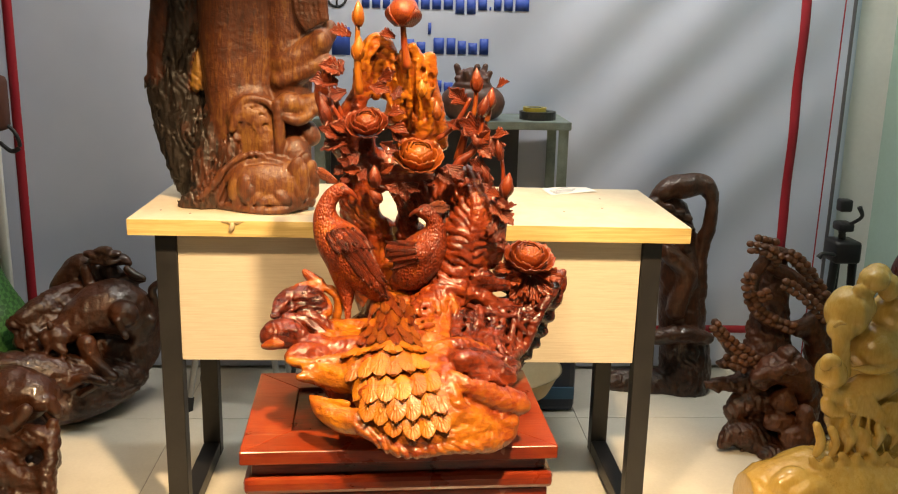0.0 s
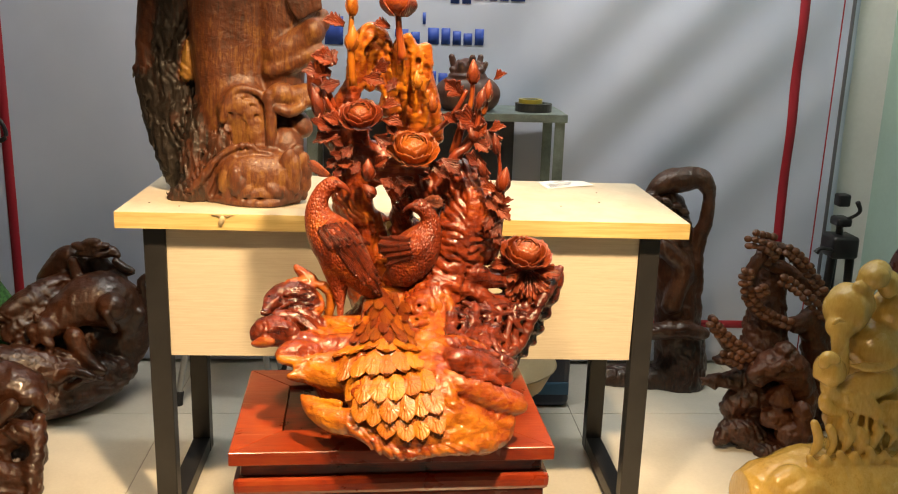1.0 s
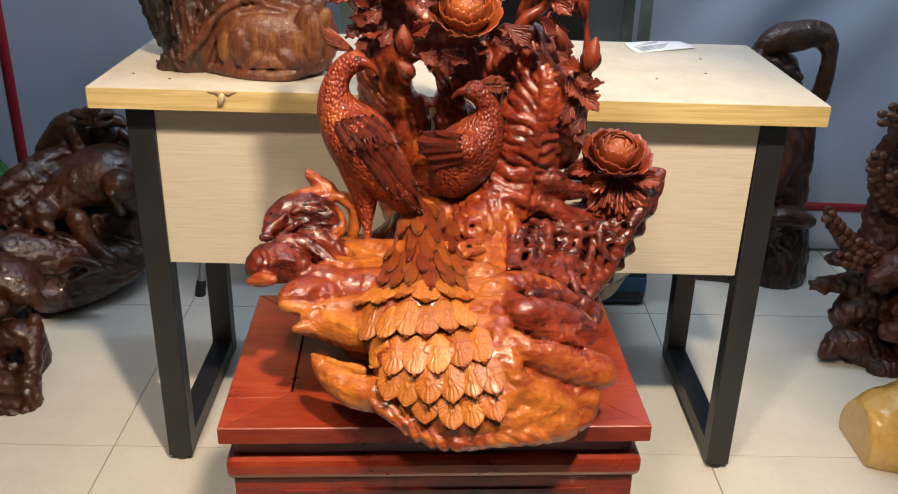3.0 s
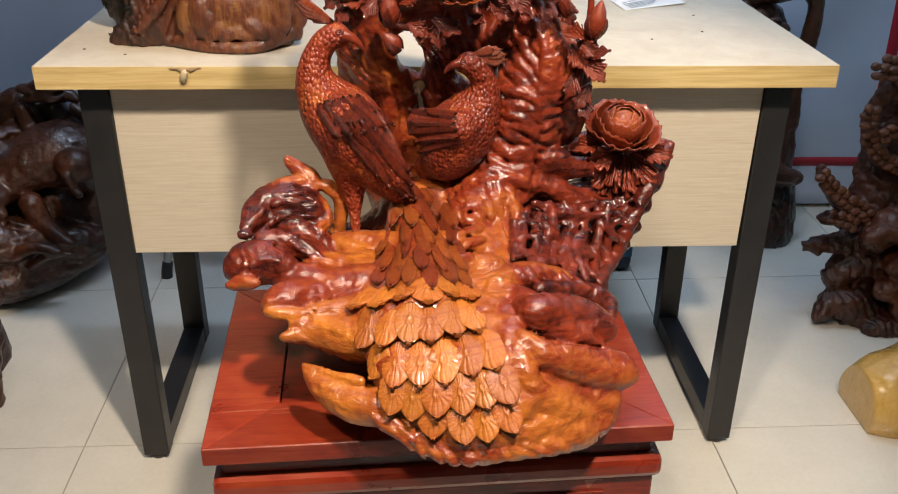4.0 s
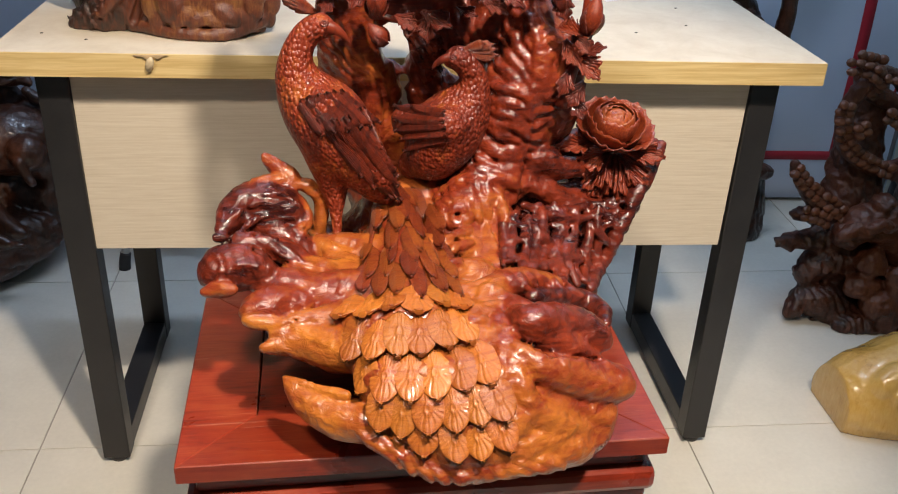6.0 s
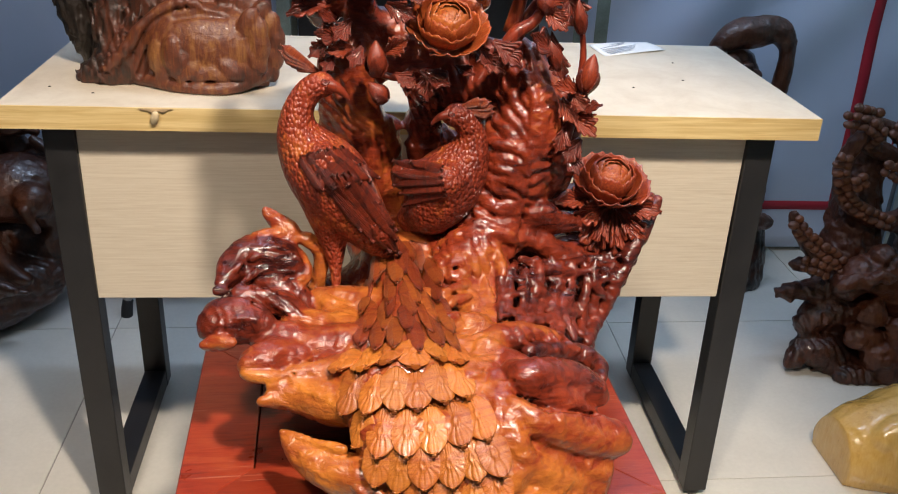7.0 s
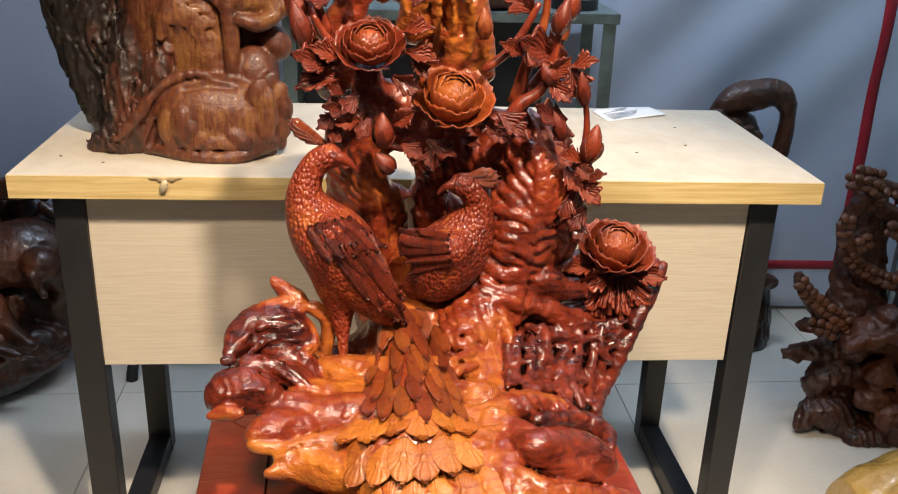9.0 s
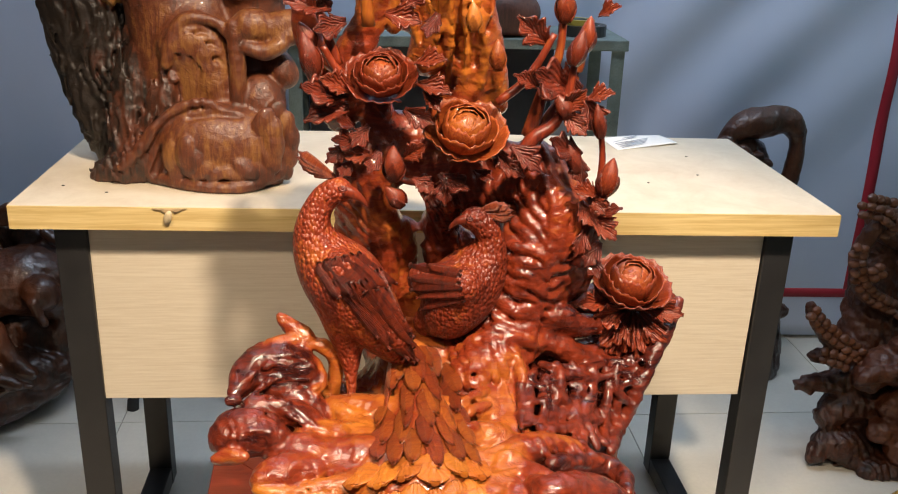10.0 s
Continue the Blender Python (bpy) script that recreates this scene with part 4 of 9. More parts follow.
body.cone((0.321, 1.585, 0.626), (0.318, 1.573, 0.614), 0.0030, 0.0030, 0, 0.002, cut=True)
body.cone((0.332, 1.592, 0.639), (0.331, 1.588, 0.624), 0.0030, 0.0030, 0, 0.002, cut=True)
body.cone((0.331, 1.588, 0.624), (0.333, 1.586, 0.622), 0.0030, 0.0030, 0, 0.002, cut=True)
body.cone((-0.104, 1.480, 0.686), (-0.074, 1.478, 0.684), 0.0022, 0.0022, 0, 0.003, cut=True)
body.cone((-0.074, 1.478, 0.684), (-0.055, 1.464, 0.674), 0.0022, 0.0022, 0, 0.003, cut=True)
body.cone((-0.055, 1.464, 0.674), (-0.042, 1.439, 0.659), 0.0022, 0.0022, 0, 0.003, cut=True)
body.cone((-0.062, 1.492, 0.687), (-0.033, 1.505, 0.681), 0.0032, 0.0032, 0, 0.003, cut=True)
body.cone((-0.033, 1.505, 0.681), (-0.009, 1.525, 0.677), 0.0032, 0.0032, 0, 0.003, cut=True)
body.cone((-0.075, 1.419, 0.654), (-0.058, 1.426, 0.660), 0.0024, 0.0024, 0, 0.003, cut=True)
body.cone((-0.058, 1.426, 0.660), (-0.041, 1.435, 0.658), 0.0024, 0.0024, 0, 0.003, cut=True)
body.cone((-0.006, 1.435, 0.647), (-0.017, 1.399, 0.637), 0.0021, 0.0021, 0, 0.003, cut=True)
body.cone((-0.017, 1.399, 0.637), (-0.031, 1.391, 0.633), 0.0021, 0.0021, 0, 0.003, cut=True)
body.cone((0.202, 1.342, 0.649), (0.233, 1.333, 0.636), 0.0034, 0.0034, 0, 0.003, cut=True)
body.cone((0.233, 1.333, 0.636), (0.294, 1.360, 0.610), 0.0034, 0.0034, 0, 0.003, cut=True)
body.cone((0.206, 1.347, 0.644), (0.238, 1.339, 0.630), 0.0034, 0.0034, 0, 0.003, cut=True)
body.cone((0.238, 1.339, 0.630), (0.295, 1.367, 0.605), 0.0034, 0.0034, 0, 0.003, cut=True)
body.cone((0.216, 1.307, 0.611), (0.251, 1.315, 0.588), 0.0025, 0.0025, 0, 0.003, cut=True)
body.cone((0.251, 1.315, 0.588), (0.306, 1.331, 0.566), 0.0026, 0.0026, 0, 0.003, cut=True)
body.cone((0.224, 1.385, 0.656), (0.269, 1.424, 0.630), 0.0015, 0.0015, 0, 0.003, cut=True)
body.cone((0.269, 1.424, 0.630), (0.300, 1.418, 0.622), 0.0016, 0.0016, 0, 0.003, cut=True)
body.cone((0.202, 1.392, 0.652), (0.210, 1.360, 0.658), 0.0024, 0.0024, 0, 0.003, cut=True)
body.cone((0.210, 1.360, 0.658), (0.199, 1.356, 0.650), 0.0023, 0.0023, 0, 0.003, cut=True)
body.floor(0.5065)
rough_out = body.mesh("rough_out", WOOD)
BLOCK = BVHTree.FromPolygons([v.co.copy() for v in rough_out.vertices], [tuple(p.vertices) for p in rough_out.polygons])
bpy.data.meshes.remove(rough_out)
FRONT = Vector((0.05, 0.62, 1.16))


def seat(tree, p):
    """The carved surface met on the way from the front to p."""
    got = tree.ray_cast(FRONT, Vector(p) - FRONT)
    if got[0] is None or (got[0] - Vector(p)).length > 0.14:
        got = tree.find_nearest(Vector(p))
    return got[0], got[1]


def rib(pts, r, sap, k=0.003):
    """A raised chisel line on the carved surface."""
    rows = []
    for i, p in enumerate(pts):
        at, n = seat(BLOCK, p)
        if rows and (at - Vector(rows[-1][:3])).length > 1.5 * (Vector(p) - Vector(pts[i - 1])).length + 0.012:
            break
        rows.append((*(at + n * r * 0.1), r * (0.55 if i in (0, len(pts) - 1) else 1.0)))
    if len(rows) > 1:
        body.line(rows, sap, k)


def groove(pts, r, k=0.003):
    """A hollow chisel line in the carved surface."""
    rows = spline([(*seat(BLOCK, p)[0], r) for p in pts], 4)
    for r0, r1 in zip(rows, rows[1:]):
        body.cone(r0[:3], r1[:3], r, r, 0, k, cut=True)


def hollow(p, r, deep):
    at, n = seat(BLOCK, p)
    d = (at - FRONT).normalized()
    body.cone(at - d * r * 0.2, at + d * deep, r, r * 0.6, 0, 0.003, cut=True)


rib([(0.191, 1.600, 0.829), (0.208, 1.600, 0.817), (0.227, 1.600, 0.812), (0.249, 1.600, 0.799)], 0.0054, 0.34)
rib([(0.191, 1.600, 0.813), (0.209, 1.600, 0.798), (0.228, 1.600, 0.796), (0.248, 1.600, 0.779)], 0.0054, 0.34)
rib([(0.191, 1.600, 0.798), (0.210, 1.600, 0.786), (0.229, 1.600, 0.781), (0.246, 1.600, 0.759)], 0.0055, 0.34)
rib([(0.190, 1.600, 0.788), (0.211, 1.600, 0.773), (0.229, 1.600, 0.771), (0.244, 1.600, 0.758)], 0.0055, 0.34)
rib([(0.190, 1.600, 0.773), (0.212, 1.600, 0.761), (0.230, 1.600, 0.755), (0.242, 1.600, 0.737)], 0.0055, 0.34)
rib([(0.190, 1.600, 0.757), (0.213, 1.600, 0.741), (0.231, 1.600, 0.739), (0.241, 1.600, 0.716)], 0.0055, 0.34)
rib([(0.189, 1.600, 0.747), (0.213, 1.600, 0.735), (0.232, 1.600, 0.729), (0.238, 1.600, 0.716)], 0.0055, 0.34)
rib([(0.189, 1.600, 0.731), (0.214, 1.600, 0.715), (0.233, 1.600, 0.713), (0.237, 1.600, 0.695)], 0.0056, 0.34)
rib([(0.189, 1.600, 0.715), (0.215, 1.600, 0.702), (0.234, 1.600, 0.696), (0.235, 1.600, 0.673)], 0.0056, 0.34)
rib([(0.225, 1.600, 0.903), (0.246, 1.600, 0.878), (0.250, 1.600, 0.844), (0.244, 1.600, 0.791)], 0.0043, 0.34)
rib([(0.231, 1.600, 0.901), (0.254, 1.600, 0.874), (0.256, 1.600, 0.838), (0.249, 1.600, 0.794)], 0.0043, 0.34)
rib([(0.237, 1.600, 0.898), (0.261, 1.600, 0.870), (0.261, 1.600, 0.833), (0.253, 1.600, 0.797)], 0.0043, 0.34)
rib([(0.243, 1.600, 0.895), (0.269, 1.600, 0.866), (0.267, 1.600, 0.827), (0.258, 1.600, 0.800)], 0.0043, 0.34)
rib([(0.249, 1.600, 0.893), (0.276, 1.600, 0.862), (0.273, 1.600, 0.822), (0.262, 1.600, 0.803)], 0.0043, 0.34)
rib([(0.239, 1.600, 0.878), (0.250, 1.600, 0.885), (0.265, 1.600, 0.878)], 0.0039, 0.4)
rib([(0.243, 1.600, 0.869), (0.252, 1.600, 0.875), (0.266, 1.600, 0.870)], 0.0039, 0.4)
rib([(0.248, 1.600, 0.859), (0.255, 1.600, 0.866), (0.266, 1.600, 0.862)], 0.0039, 0.4)
rib([(0.253, 1.600, 0.849), (0.258, 1.600, 0.856), (0.267, 1.600, 0.854)], 0.0039, 0.4)
rib([(0.134, 1.570, 0.718), (0.139, 1.570, 0.698), (0.146, 1.570, 0.679), (0.150, 1.570, 0.662)], 0.0049, 0.5)
rib([(0.145, 1.570, 0.714), (0.149, 1.570, 0.698), (0.156, 1.570, 0.679), (0.160, 1.570, 0.662)], 0.0050, 0.5)
rib([(0.154, 1.570, 0.718), (0.159, 1.570, 0.698), (0.167, 1.570, 0.679), (0.170, 1.570, 0.662)], 0.0050, 0.5)
rib([(0.164, 1.570, 0.714), (0.169, 1.570, 0.698), (0.177, 1.570, 0.679), (0.180, 1.570, 0.662)], 0.0050, 0.5)
rib([(0.174, 1.570, 0.718), (0.179, 1.570, 0.698), (0.187, 1.570, 0.678), (0.190, 1.570, 0.662)], 0.0050, 0.5)
rib([(0.184, 1.570, 0.713), (0.189, 1.570, 0.698), (0.197, 1.570, 0.678), (0.201, 1.570, 0.662)], 0.0050, 0.5)
rib([(0.194, 1.570, 0.718), (0.199, 1.570, 0.698), (0.207, 1.570, 0.678), (0.211, 1.570, 0.661)], 0.0050, 0.5)
rib([(0.205, 1.570, 0.713), (0.209, 1.570, 0.698), (0.217, 1.570, 0.678), (0.221, 1.570, 0.661)], 0.0050, 0.5)
rib([(0.148, 1.560, 0.713), (0.161, 1.560, 0.719), (0.176, 1.560, 0.726)], 0.0049, 0.46)
rib([(0.149, 1.560, 0.696), (0.162, 1.560, 0.702), (0.177, 1.560, 0.709)], 0.0049, 0.46)
rib([(0.149, 1.560, 0.678), (0.163, 1.560, 0.684), (0.178, 1.560, 0.691)], 0.0050, 0.46)
hollow((0.163, 1.560, 0.674), 0.0053, 0.015)
rib([(0.150, 1.560, 0.661), (0.163, 1.560, 0.666), (0.178, 1.560, 0.673)], 0.0050, 0.46)
hollow((0.163, 1.560, 0.656), 0.0054, 0.015)
rib([(0.150, 1.560, 0.643), (0.164, 1.560, 0.648), (0.179, 1.560, 0.655)], 0.0051, 0.46)
hollow((0.164, 1.560, 0.638), 0.0054, 0.015)
rib([(0.151, 1.560, 0.624), (0.164, 1.560, 0.630), (0.180, 1.560, 0.637)], 0.0051, 0.46)
hollow((0.165, 1.560, 0.619), 0.0055, 0.015)
rib([(0.151, 1.560, 0.605), (0.165, 1.560, 0.611), (0.180, 1.560, 0.619)], 0.0051, 0.46)
rib([(0.221, 1.550, 0.686), (0.236, 1.550, 0.655), (0.263, 1.550, 0.620), (0.293, 1.550, 0.588), (0.323, 1.550, 0.577)], 0.0059, 0.14)
rib([(0.225, 1.550, 0.693), (0.253, 1.550, 0.663), (0.279, 1.550, 0.632), (0.299, 1.550, 0.604), (0.322, 1.550, 0.587)], 0.0049, 0.14)
rib([(0.247, 1.550, 0.696), (0.258, 1.550, 0.674), (0.254, 1.550, 0.647), (0.266, 1.550, 0.620)], 0.0049, 0.14)
rib([(0.274, 1.550, 0.692), (0.285, 1.550, 0.666), (0.280, 1.550, 0.635), (0.292, 1.550, 0.604)], 0.0055, 0.16)
rib([(0.292, 1.550, 0.691), (0.298, 1.550, 0.658), (0.293, 1.550, 0.623), (0.309, 1.550, 0.591)], 0.0055, 0.14)
rib([(0.329, 1.660, 0.628), (0.329, 1.660, 0.597), (0.327, 1.660, 0.567), (0.340, 1.660, 0.530)], 0.0050, 0.2)
rib([(0.353, 1.660, 0.617), (0.351, 1.660, 0.583), (0.351, 1.660, 0.549)], 0.0050, 0.2)
rib([(0.367, 1.660, 0.613), (0.367, 1.660, 0.587), (0.380, 1.660, 0.570)], 0.0051, 0.2)
rib([(0.387, 1.660, 0.641), (0.380, 1.660, 0.623), (0.388, 1.660, 0.606)], 0.0050, 0.2)
rib([(0.282, 1.660, 0.631), (0.286, 1.660, 0.606), (0.282, 1.660, 0.585), (0.294, 1.660, 0.563)], 0.0050, 0.2)
rib([(0.313, 1.660, 0.630), (0.312, 1.660, 0.606), (0.323, 1.660, 0.584), (0.315, 1.660, 0.558)], 0.0050, 0.2)
rib([(0.391, 1.660, 0.673), (0.384, 1.660, 0.653), (0.394, 1.660, 0.637)], 0.0049, 0.2)
rib([(0.400, 1.660, 0.689), (0.397, 1.660, 0.669), (0.402, 1.660, 0.657)], 0.0049, 0.2)
groove([(0.341, 1.660, 0.616), (0.341, 1.660, 0.584), (0.343, 1.660, 0.549)], 0.0049)
groove([(0.360, 1.660, 0.609), (0.361, 1.660, 0.590)], 0.0049)
groove([(0.296, 1.660, 0.625), (0.297, 1.660, 0.603)], 0.0048)
groove([(0.395, 1.660, 0.653), (0.391, 1.660, 0.633)], 0.0048)
groove([(0.320, 1.660, 0.618), (0.320, 1.660, 0.597)], 0.0048)
groove([(0.273, 1.660, 0.611), (0.272, 1.660, 0.590)], 0.0048)
rib([(0.311, 1.550, 0.695), (0.319, 1.550, 0.657), (0.317, 1.550, 0.623), (0.327, 1.550, 0.603)], 0.0055, 0.14)
rib([(0.326, 1.550, 0.691), (0.328, 1.550, 0.661), (0.343, 1.550, 0.641)], 0.0050, 0.14)
rib([(0.341, 1.550, 0.701), (0.336, 1.550, 0.679), (0.350, 1.550, 0.663)], 0.0050, 0.14)
rib([(0.224, 1.550, 0.644), (0.247, 1.550, 0.645), (0.271, 1.550, 0.649), (0.295, 1.550, 0.644)], 0.0045, 0.14)
rib([(0.239, 1.550, 0.613), (0.267, 1.550, 0.608), (0.291, 1.550, 0.620), (0.319, 1.550, 0.617)], 0.0046, 0.14)
rib([(0.238, 1.550, 0.681), (0.265, 1.550, 0.679), (0.300, 1.550, 0.673), (0.329, 1.550, 0.680)], 0.0050, 0.16)
rib([(0.349, 1.650, 0.707), (0.333, 1.650, 0.690)], 0.0043, 0.25)
rib([(0.348, 1.650, 0.709), (0.330, 1.650, 0.699)], 0.0043, 0.25)
rib([(0.348, 1.650, 0.712), (0.330, 1.650, 0.708)], 0.0043, 0.25)
rib([(0.349, 1.650, 0.714), (0.332, 1.650, 0.717)], 0.0043, 0.25)
rib([(0.351, 1.650, 0.715), (0.337, 1.650, 0.724)], 0.0043, 0.25)
rib([(0.353, 1.650, 0.717), (0.344, 1.650, 0.729)], 0.0043, 0.25)
rib([(0.356, 1.650, 0.717), (0.352, 1.650, 0.731)], 0.0043, 0.25)
rib([(0.359, 1.650, 0.717), (0.360, 1.650, 0.731)], 0.0043, 0.25)
rib([(0.362, 1.650, 0.716), (0.369, 1.650, 0.728)], 0.0043, 0.25)
rib([(-0.005, 1.530, 0.668), (0.014, 1.530, 0.653), (0.046, 1.530, 0.641)], 0.0034, 0.8)
rib([(-0.000, 1.530, 0.659), (0.019, 1.530, 0.645), (0.046, 1.530, 0.636)], 0.0034, 0.8)
rib([(0.005, 1.530, 0.650), (0.024, 1.530, 0.638), (0.046, 1.530, 0.632)], 0.0034, 0.8)
rib([(0.009, 1.530, 0.641), (0.029, 1.530, 0.630), (0.045, 1.530, 0.627)], 0.0034, 0.8)
rib([(0.014, 1.530, 0.632), (0.034, 1.530, 0.622), (0.045, 1.530, 0.623)], 0.0034, 0.8)
rib([(0.175, 1.436, 0.649), (0.188, 1.446, 0.650), (0.201, 1.454, 0.649)], 0.0032, 0.55)
rib([(0.171, 1.428, 0.648), (0.184, 1.436, 0.650), (0.199, 1.444, 0.650)], 0.0032, 0.55)
rib([(0.168, 1.421, 0.647), (0.181, 1.428, 0.649), (0.198, 1.433, 0.650)], 0.0032, 0.55)
rib([(0.164, 1.414, 0.646), (0.177, 1.420, 0.648), (0.197, 1.423, 0.650)], 0.0032, 0.55)
rib([(0.160, 1.408, 0.644), (0.174, 1.413, 0.647), (0.195, 1.414, 0.650)], 0.0032, 0.55)
rib([(0.160, 1.402, 0.642), (0.173, 1.406, 0.646), (0.194, 1.404, 0.651)], 0.0032, 0.55)
rib([(0.159, 1.399, 0.641), (0.171, 1.399, 0.644), (0.179, 1.397, 0.647)], 0.0032, 0.55)
rib([(0.159, 1.393, 0.639), (0.171, 1.393, 0.643), (0.179, 1.390, 0.646)], 0.0032, 0.55)
rib([(0.158, 1.387, 0.637), (0.170, 1.386, 0.642), (0.178, 1.383, 0.645)], 0.0032, 0.55)
rib([(0.209, 1.469, 0.648), (0.213, 1.448, 0.648), (0.222, 1.430, 0.648)], 0.0029, 0.25)
rib([(0.222, 1.470, 0.645), (0.225, 1.449, 0.646), (0.235, 1.433, 0.645)], 0.0029, 0.25)
rib([(0.236, 1.474, 0.641), (0.239, 1.453, 0.642), (0.250, 1.441, 0.638)], 0.0029, 0.25)
rib([(0.251, 1.481, 0.635), (0.254, 1.461, 0.635), (0.265, 1.451, 0.630)], 0.0029, 0.25)
rib([(0.266, 1.491, 0.628), (0.269, 1.472, 0.627), (0.281, 1.463, 0.621)], 0.0029, 0.25)
rib([(0.282, 1.502, 0.619), (0.286, 1.484, 0.618), (0.297, 1.473, 0.614)], 0.0029, 0.25)
rib([(-0.100, 1.466, 0.678), (-0.094, 1.452, 0.671), (-0.095, 1.441, 0.660)], 0.0023, 0.12)
rib([(-0.091, 1.466, 0.679), (-0.085, 1.447, 0.673), (-0.085, 1.436, 0.662)], 0.0023, 0.12)
rib([(-0.082, 1.468, 0.680), (-0.076, 1.447, 0.673), (-0.075, 1.433, 0.663)], 0.0023, 0.12)
rib([(-0.073, 1.467, 0.679), (-0.067, 1.450, 0.671), (-0.066, 1.433, 0.663)], 0.0023, 0.12)
rib([(-0.064, 1.467, 0.676), (-0.059, 1.452, 0.669), (-0.056, 1.434, 0.663)], 0.0023, 0.12)
rib([(-0.091, 1.508, 0.697), (-0.064, 1.529, 0.707), (-0.033, 1.532, 0.701)], 0.0027, 0.15)
rib([(-0.081, 1.494, 0.690), (-0.057, 1.514, 0.697), (-0.021, 1.528, 0.688)], 0.0027, 0.15)
rib([(-0.065, 1.538, 0.713), (-0.040, 1.542, 0.712), (-0.016, 1.542, 0.697)], 0.0027, 0.15)
rib([(-0.047, 1.494, 0.682), (-0.029, 1.490, 0.669), (-0.011, 1.488, 0.656)], 0.0027, 0.15)
rib([(-0.056, 1.494, 0.685), (-0.041, 1.483, 0.673), (-0.023, 1.480, 0.660)], 0.0027, 0.15)
rib([(-0.019, 1.397, 0.637), (-0.014, 1.389, 0.629)], 0.0023, 0.92)
rib([(-0.013, 1.396, 0.635), (-0.007, 1.386, 0.628)], 0.0023, 0.92)
rib([(-0.007, 1.394, 0.634), (-0.001, 1.383, 0.626)], 0.0023, 0.92)
rib([(-0.000, 1.392, 0.633), (0.006, 1.379, 0.625)], 0.0023, 0.92)
rib([(0.006, 1.389, 0.633), (0.012, 1.375, 0.624)], 0.0023, 0.92)
rib([(0.013, 1.386, 0.632), (0.019, 1.371, 0.623)], 0.0023, 0.92)
rib([(0.019, 1.382, 0.632), (0.025, 1.366, 0.622)], 0.0023, 0.92)
rib([(0.046, 1.640, 1.099), (0.054, 1.640, 1.139), (0.069, 1.640, 1.157), (0.086, 1.640, 1.150)], 0.0040, 0.72)
rib([(0.056, 1.640, 1.084), (0.064, 1.640, 1.124), (0.076, 1.640, 1.137), (0.088, 1.640, 1.128)], 0.0040, 0.72)
rib([(0.069, 1.640, 1.069), (0.074, 1.640, 1.105), (0.082, 1.640, 1.115)], 0.0040, 0.72)
rib([(0.099, 1.640, 1.125), (0.105, 1.640, 1.090), (0.115, 1.640, 1.055), (0.118, 1.640, 1.003)], 0.0040, 0.72)
rib([(0.115, 1.640, 1.135), (0.127, 1.640, 1.101), (0.132, 1.640, 1.050), (0.128, 1.640, 0.988)], 0.0040, 0.72)
rib([(0.145, 1.640, 1.126), (0.142, 1.640, 1.081), (0.151, 1.640, 1.040), (0.147, 1.640, 0.994)], 0.0040, 0.72)
rib([(0.161, 1.640, 1.111), (0.158, 1.640, 1.071), (0.169, 1.640, 1.030), (0.166, 1.640, 0.989)], 0.0040, 0.72)
rib([(0.130, 1.640, 1.121), (0.137, 1.640, 1.146), (0.150, 1.640, 1.131)], 0.0040, 0.72)
rib([(0.024, 1.640, 1.158), (0.028, 1.640, 1.129), (0.025, 1.640, 1.089)], 0.0040, 0.72)
rib([(0.090, 1.640, 1.110), (0.087, 1.640, 1.069), (0.095, 1.640, 1.039)], 0.0040, 0.72)
groove([(0.107, 1.640, 1.110), (0.113, 1.640, 1.070), (0.122, 1.640, 1.019)], 0.0042)
groove([(0.137, 1.640, 1.111), (0.136, 1.640, 1.070), (0.141, 1.640, 1.019)], 0.0042)
groove([(0.154, 1.640, 1.101), (0.152, 1.640, 1.060), (0.159, 1.640, 1.014)], 0.0042)
groove([(0.062, 1.640, 1.109), (0.069, 1.640, 1.131), (0.082, 1.640, 1.136)], 0.0042)
groove([(0.095, 1.640, 1.080), (0.099, 1.640, 1.039)], 0.0042)
groove([(0.168, 1.640, 1.091), (0.171, 1.640, 1.051)], 0.0042)
body.roughen(0.0020, 45.0, 0.0, (1, 1, 1.25), 0.85, sap_below=0.5)
body.roughen(0.0011, 110.0, 5.0, (1, 1, 1), 0.8, sap_below=0.7)
body.roughen(0.0015, 60.0, 3.0, (0.8, 1.2, 1.4), 0.6, sap_above=0.5)
body.floor(0.5065)
block = body.mesh("carved_block", WOOD)
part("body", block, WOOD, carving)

bird = Clay((-0.08, 1.46, 0.60), (0.17, 1.68, 0.95), 0.0022)
bird.line([(0.011, 1.574, 0.892, 0.0097), (-0.003, 1.575, 0.883, 0.0104), (-0.014, 1.572, 0.865, 0.0122), (-0.017, 1.572, 0.841, 0.0178), (-0.006, 1.571, 0.814, 0.0282), (0.017, 1.567, 0.787, 0.0403), (0.046, 1.563, 0.747, 0.0312), (0.082, 1.563, 0.700, 0.0142)], 0.36, 0.01)
bird.ball((0.012, 1.575, 0.891), (0.016, 0.013, 0.013), (0, 28, 0), 0.28, 0.006)
bird.cone((0.013, 1.542, 0.814), (0.074, 1.544, 0.731), 0.0216, 0.0151, 0.3, 0.006)
bird.line([(0.008, 1.559, 0.760, 0.0212), (0.020, 1.563, 0.712, 0.0141), (0.023, 1.553, 0.680, 0.0058), (0.024, 1.539, 0.629, 0.0052)], 0.4, 0.008)
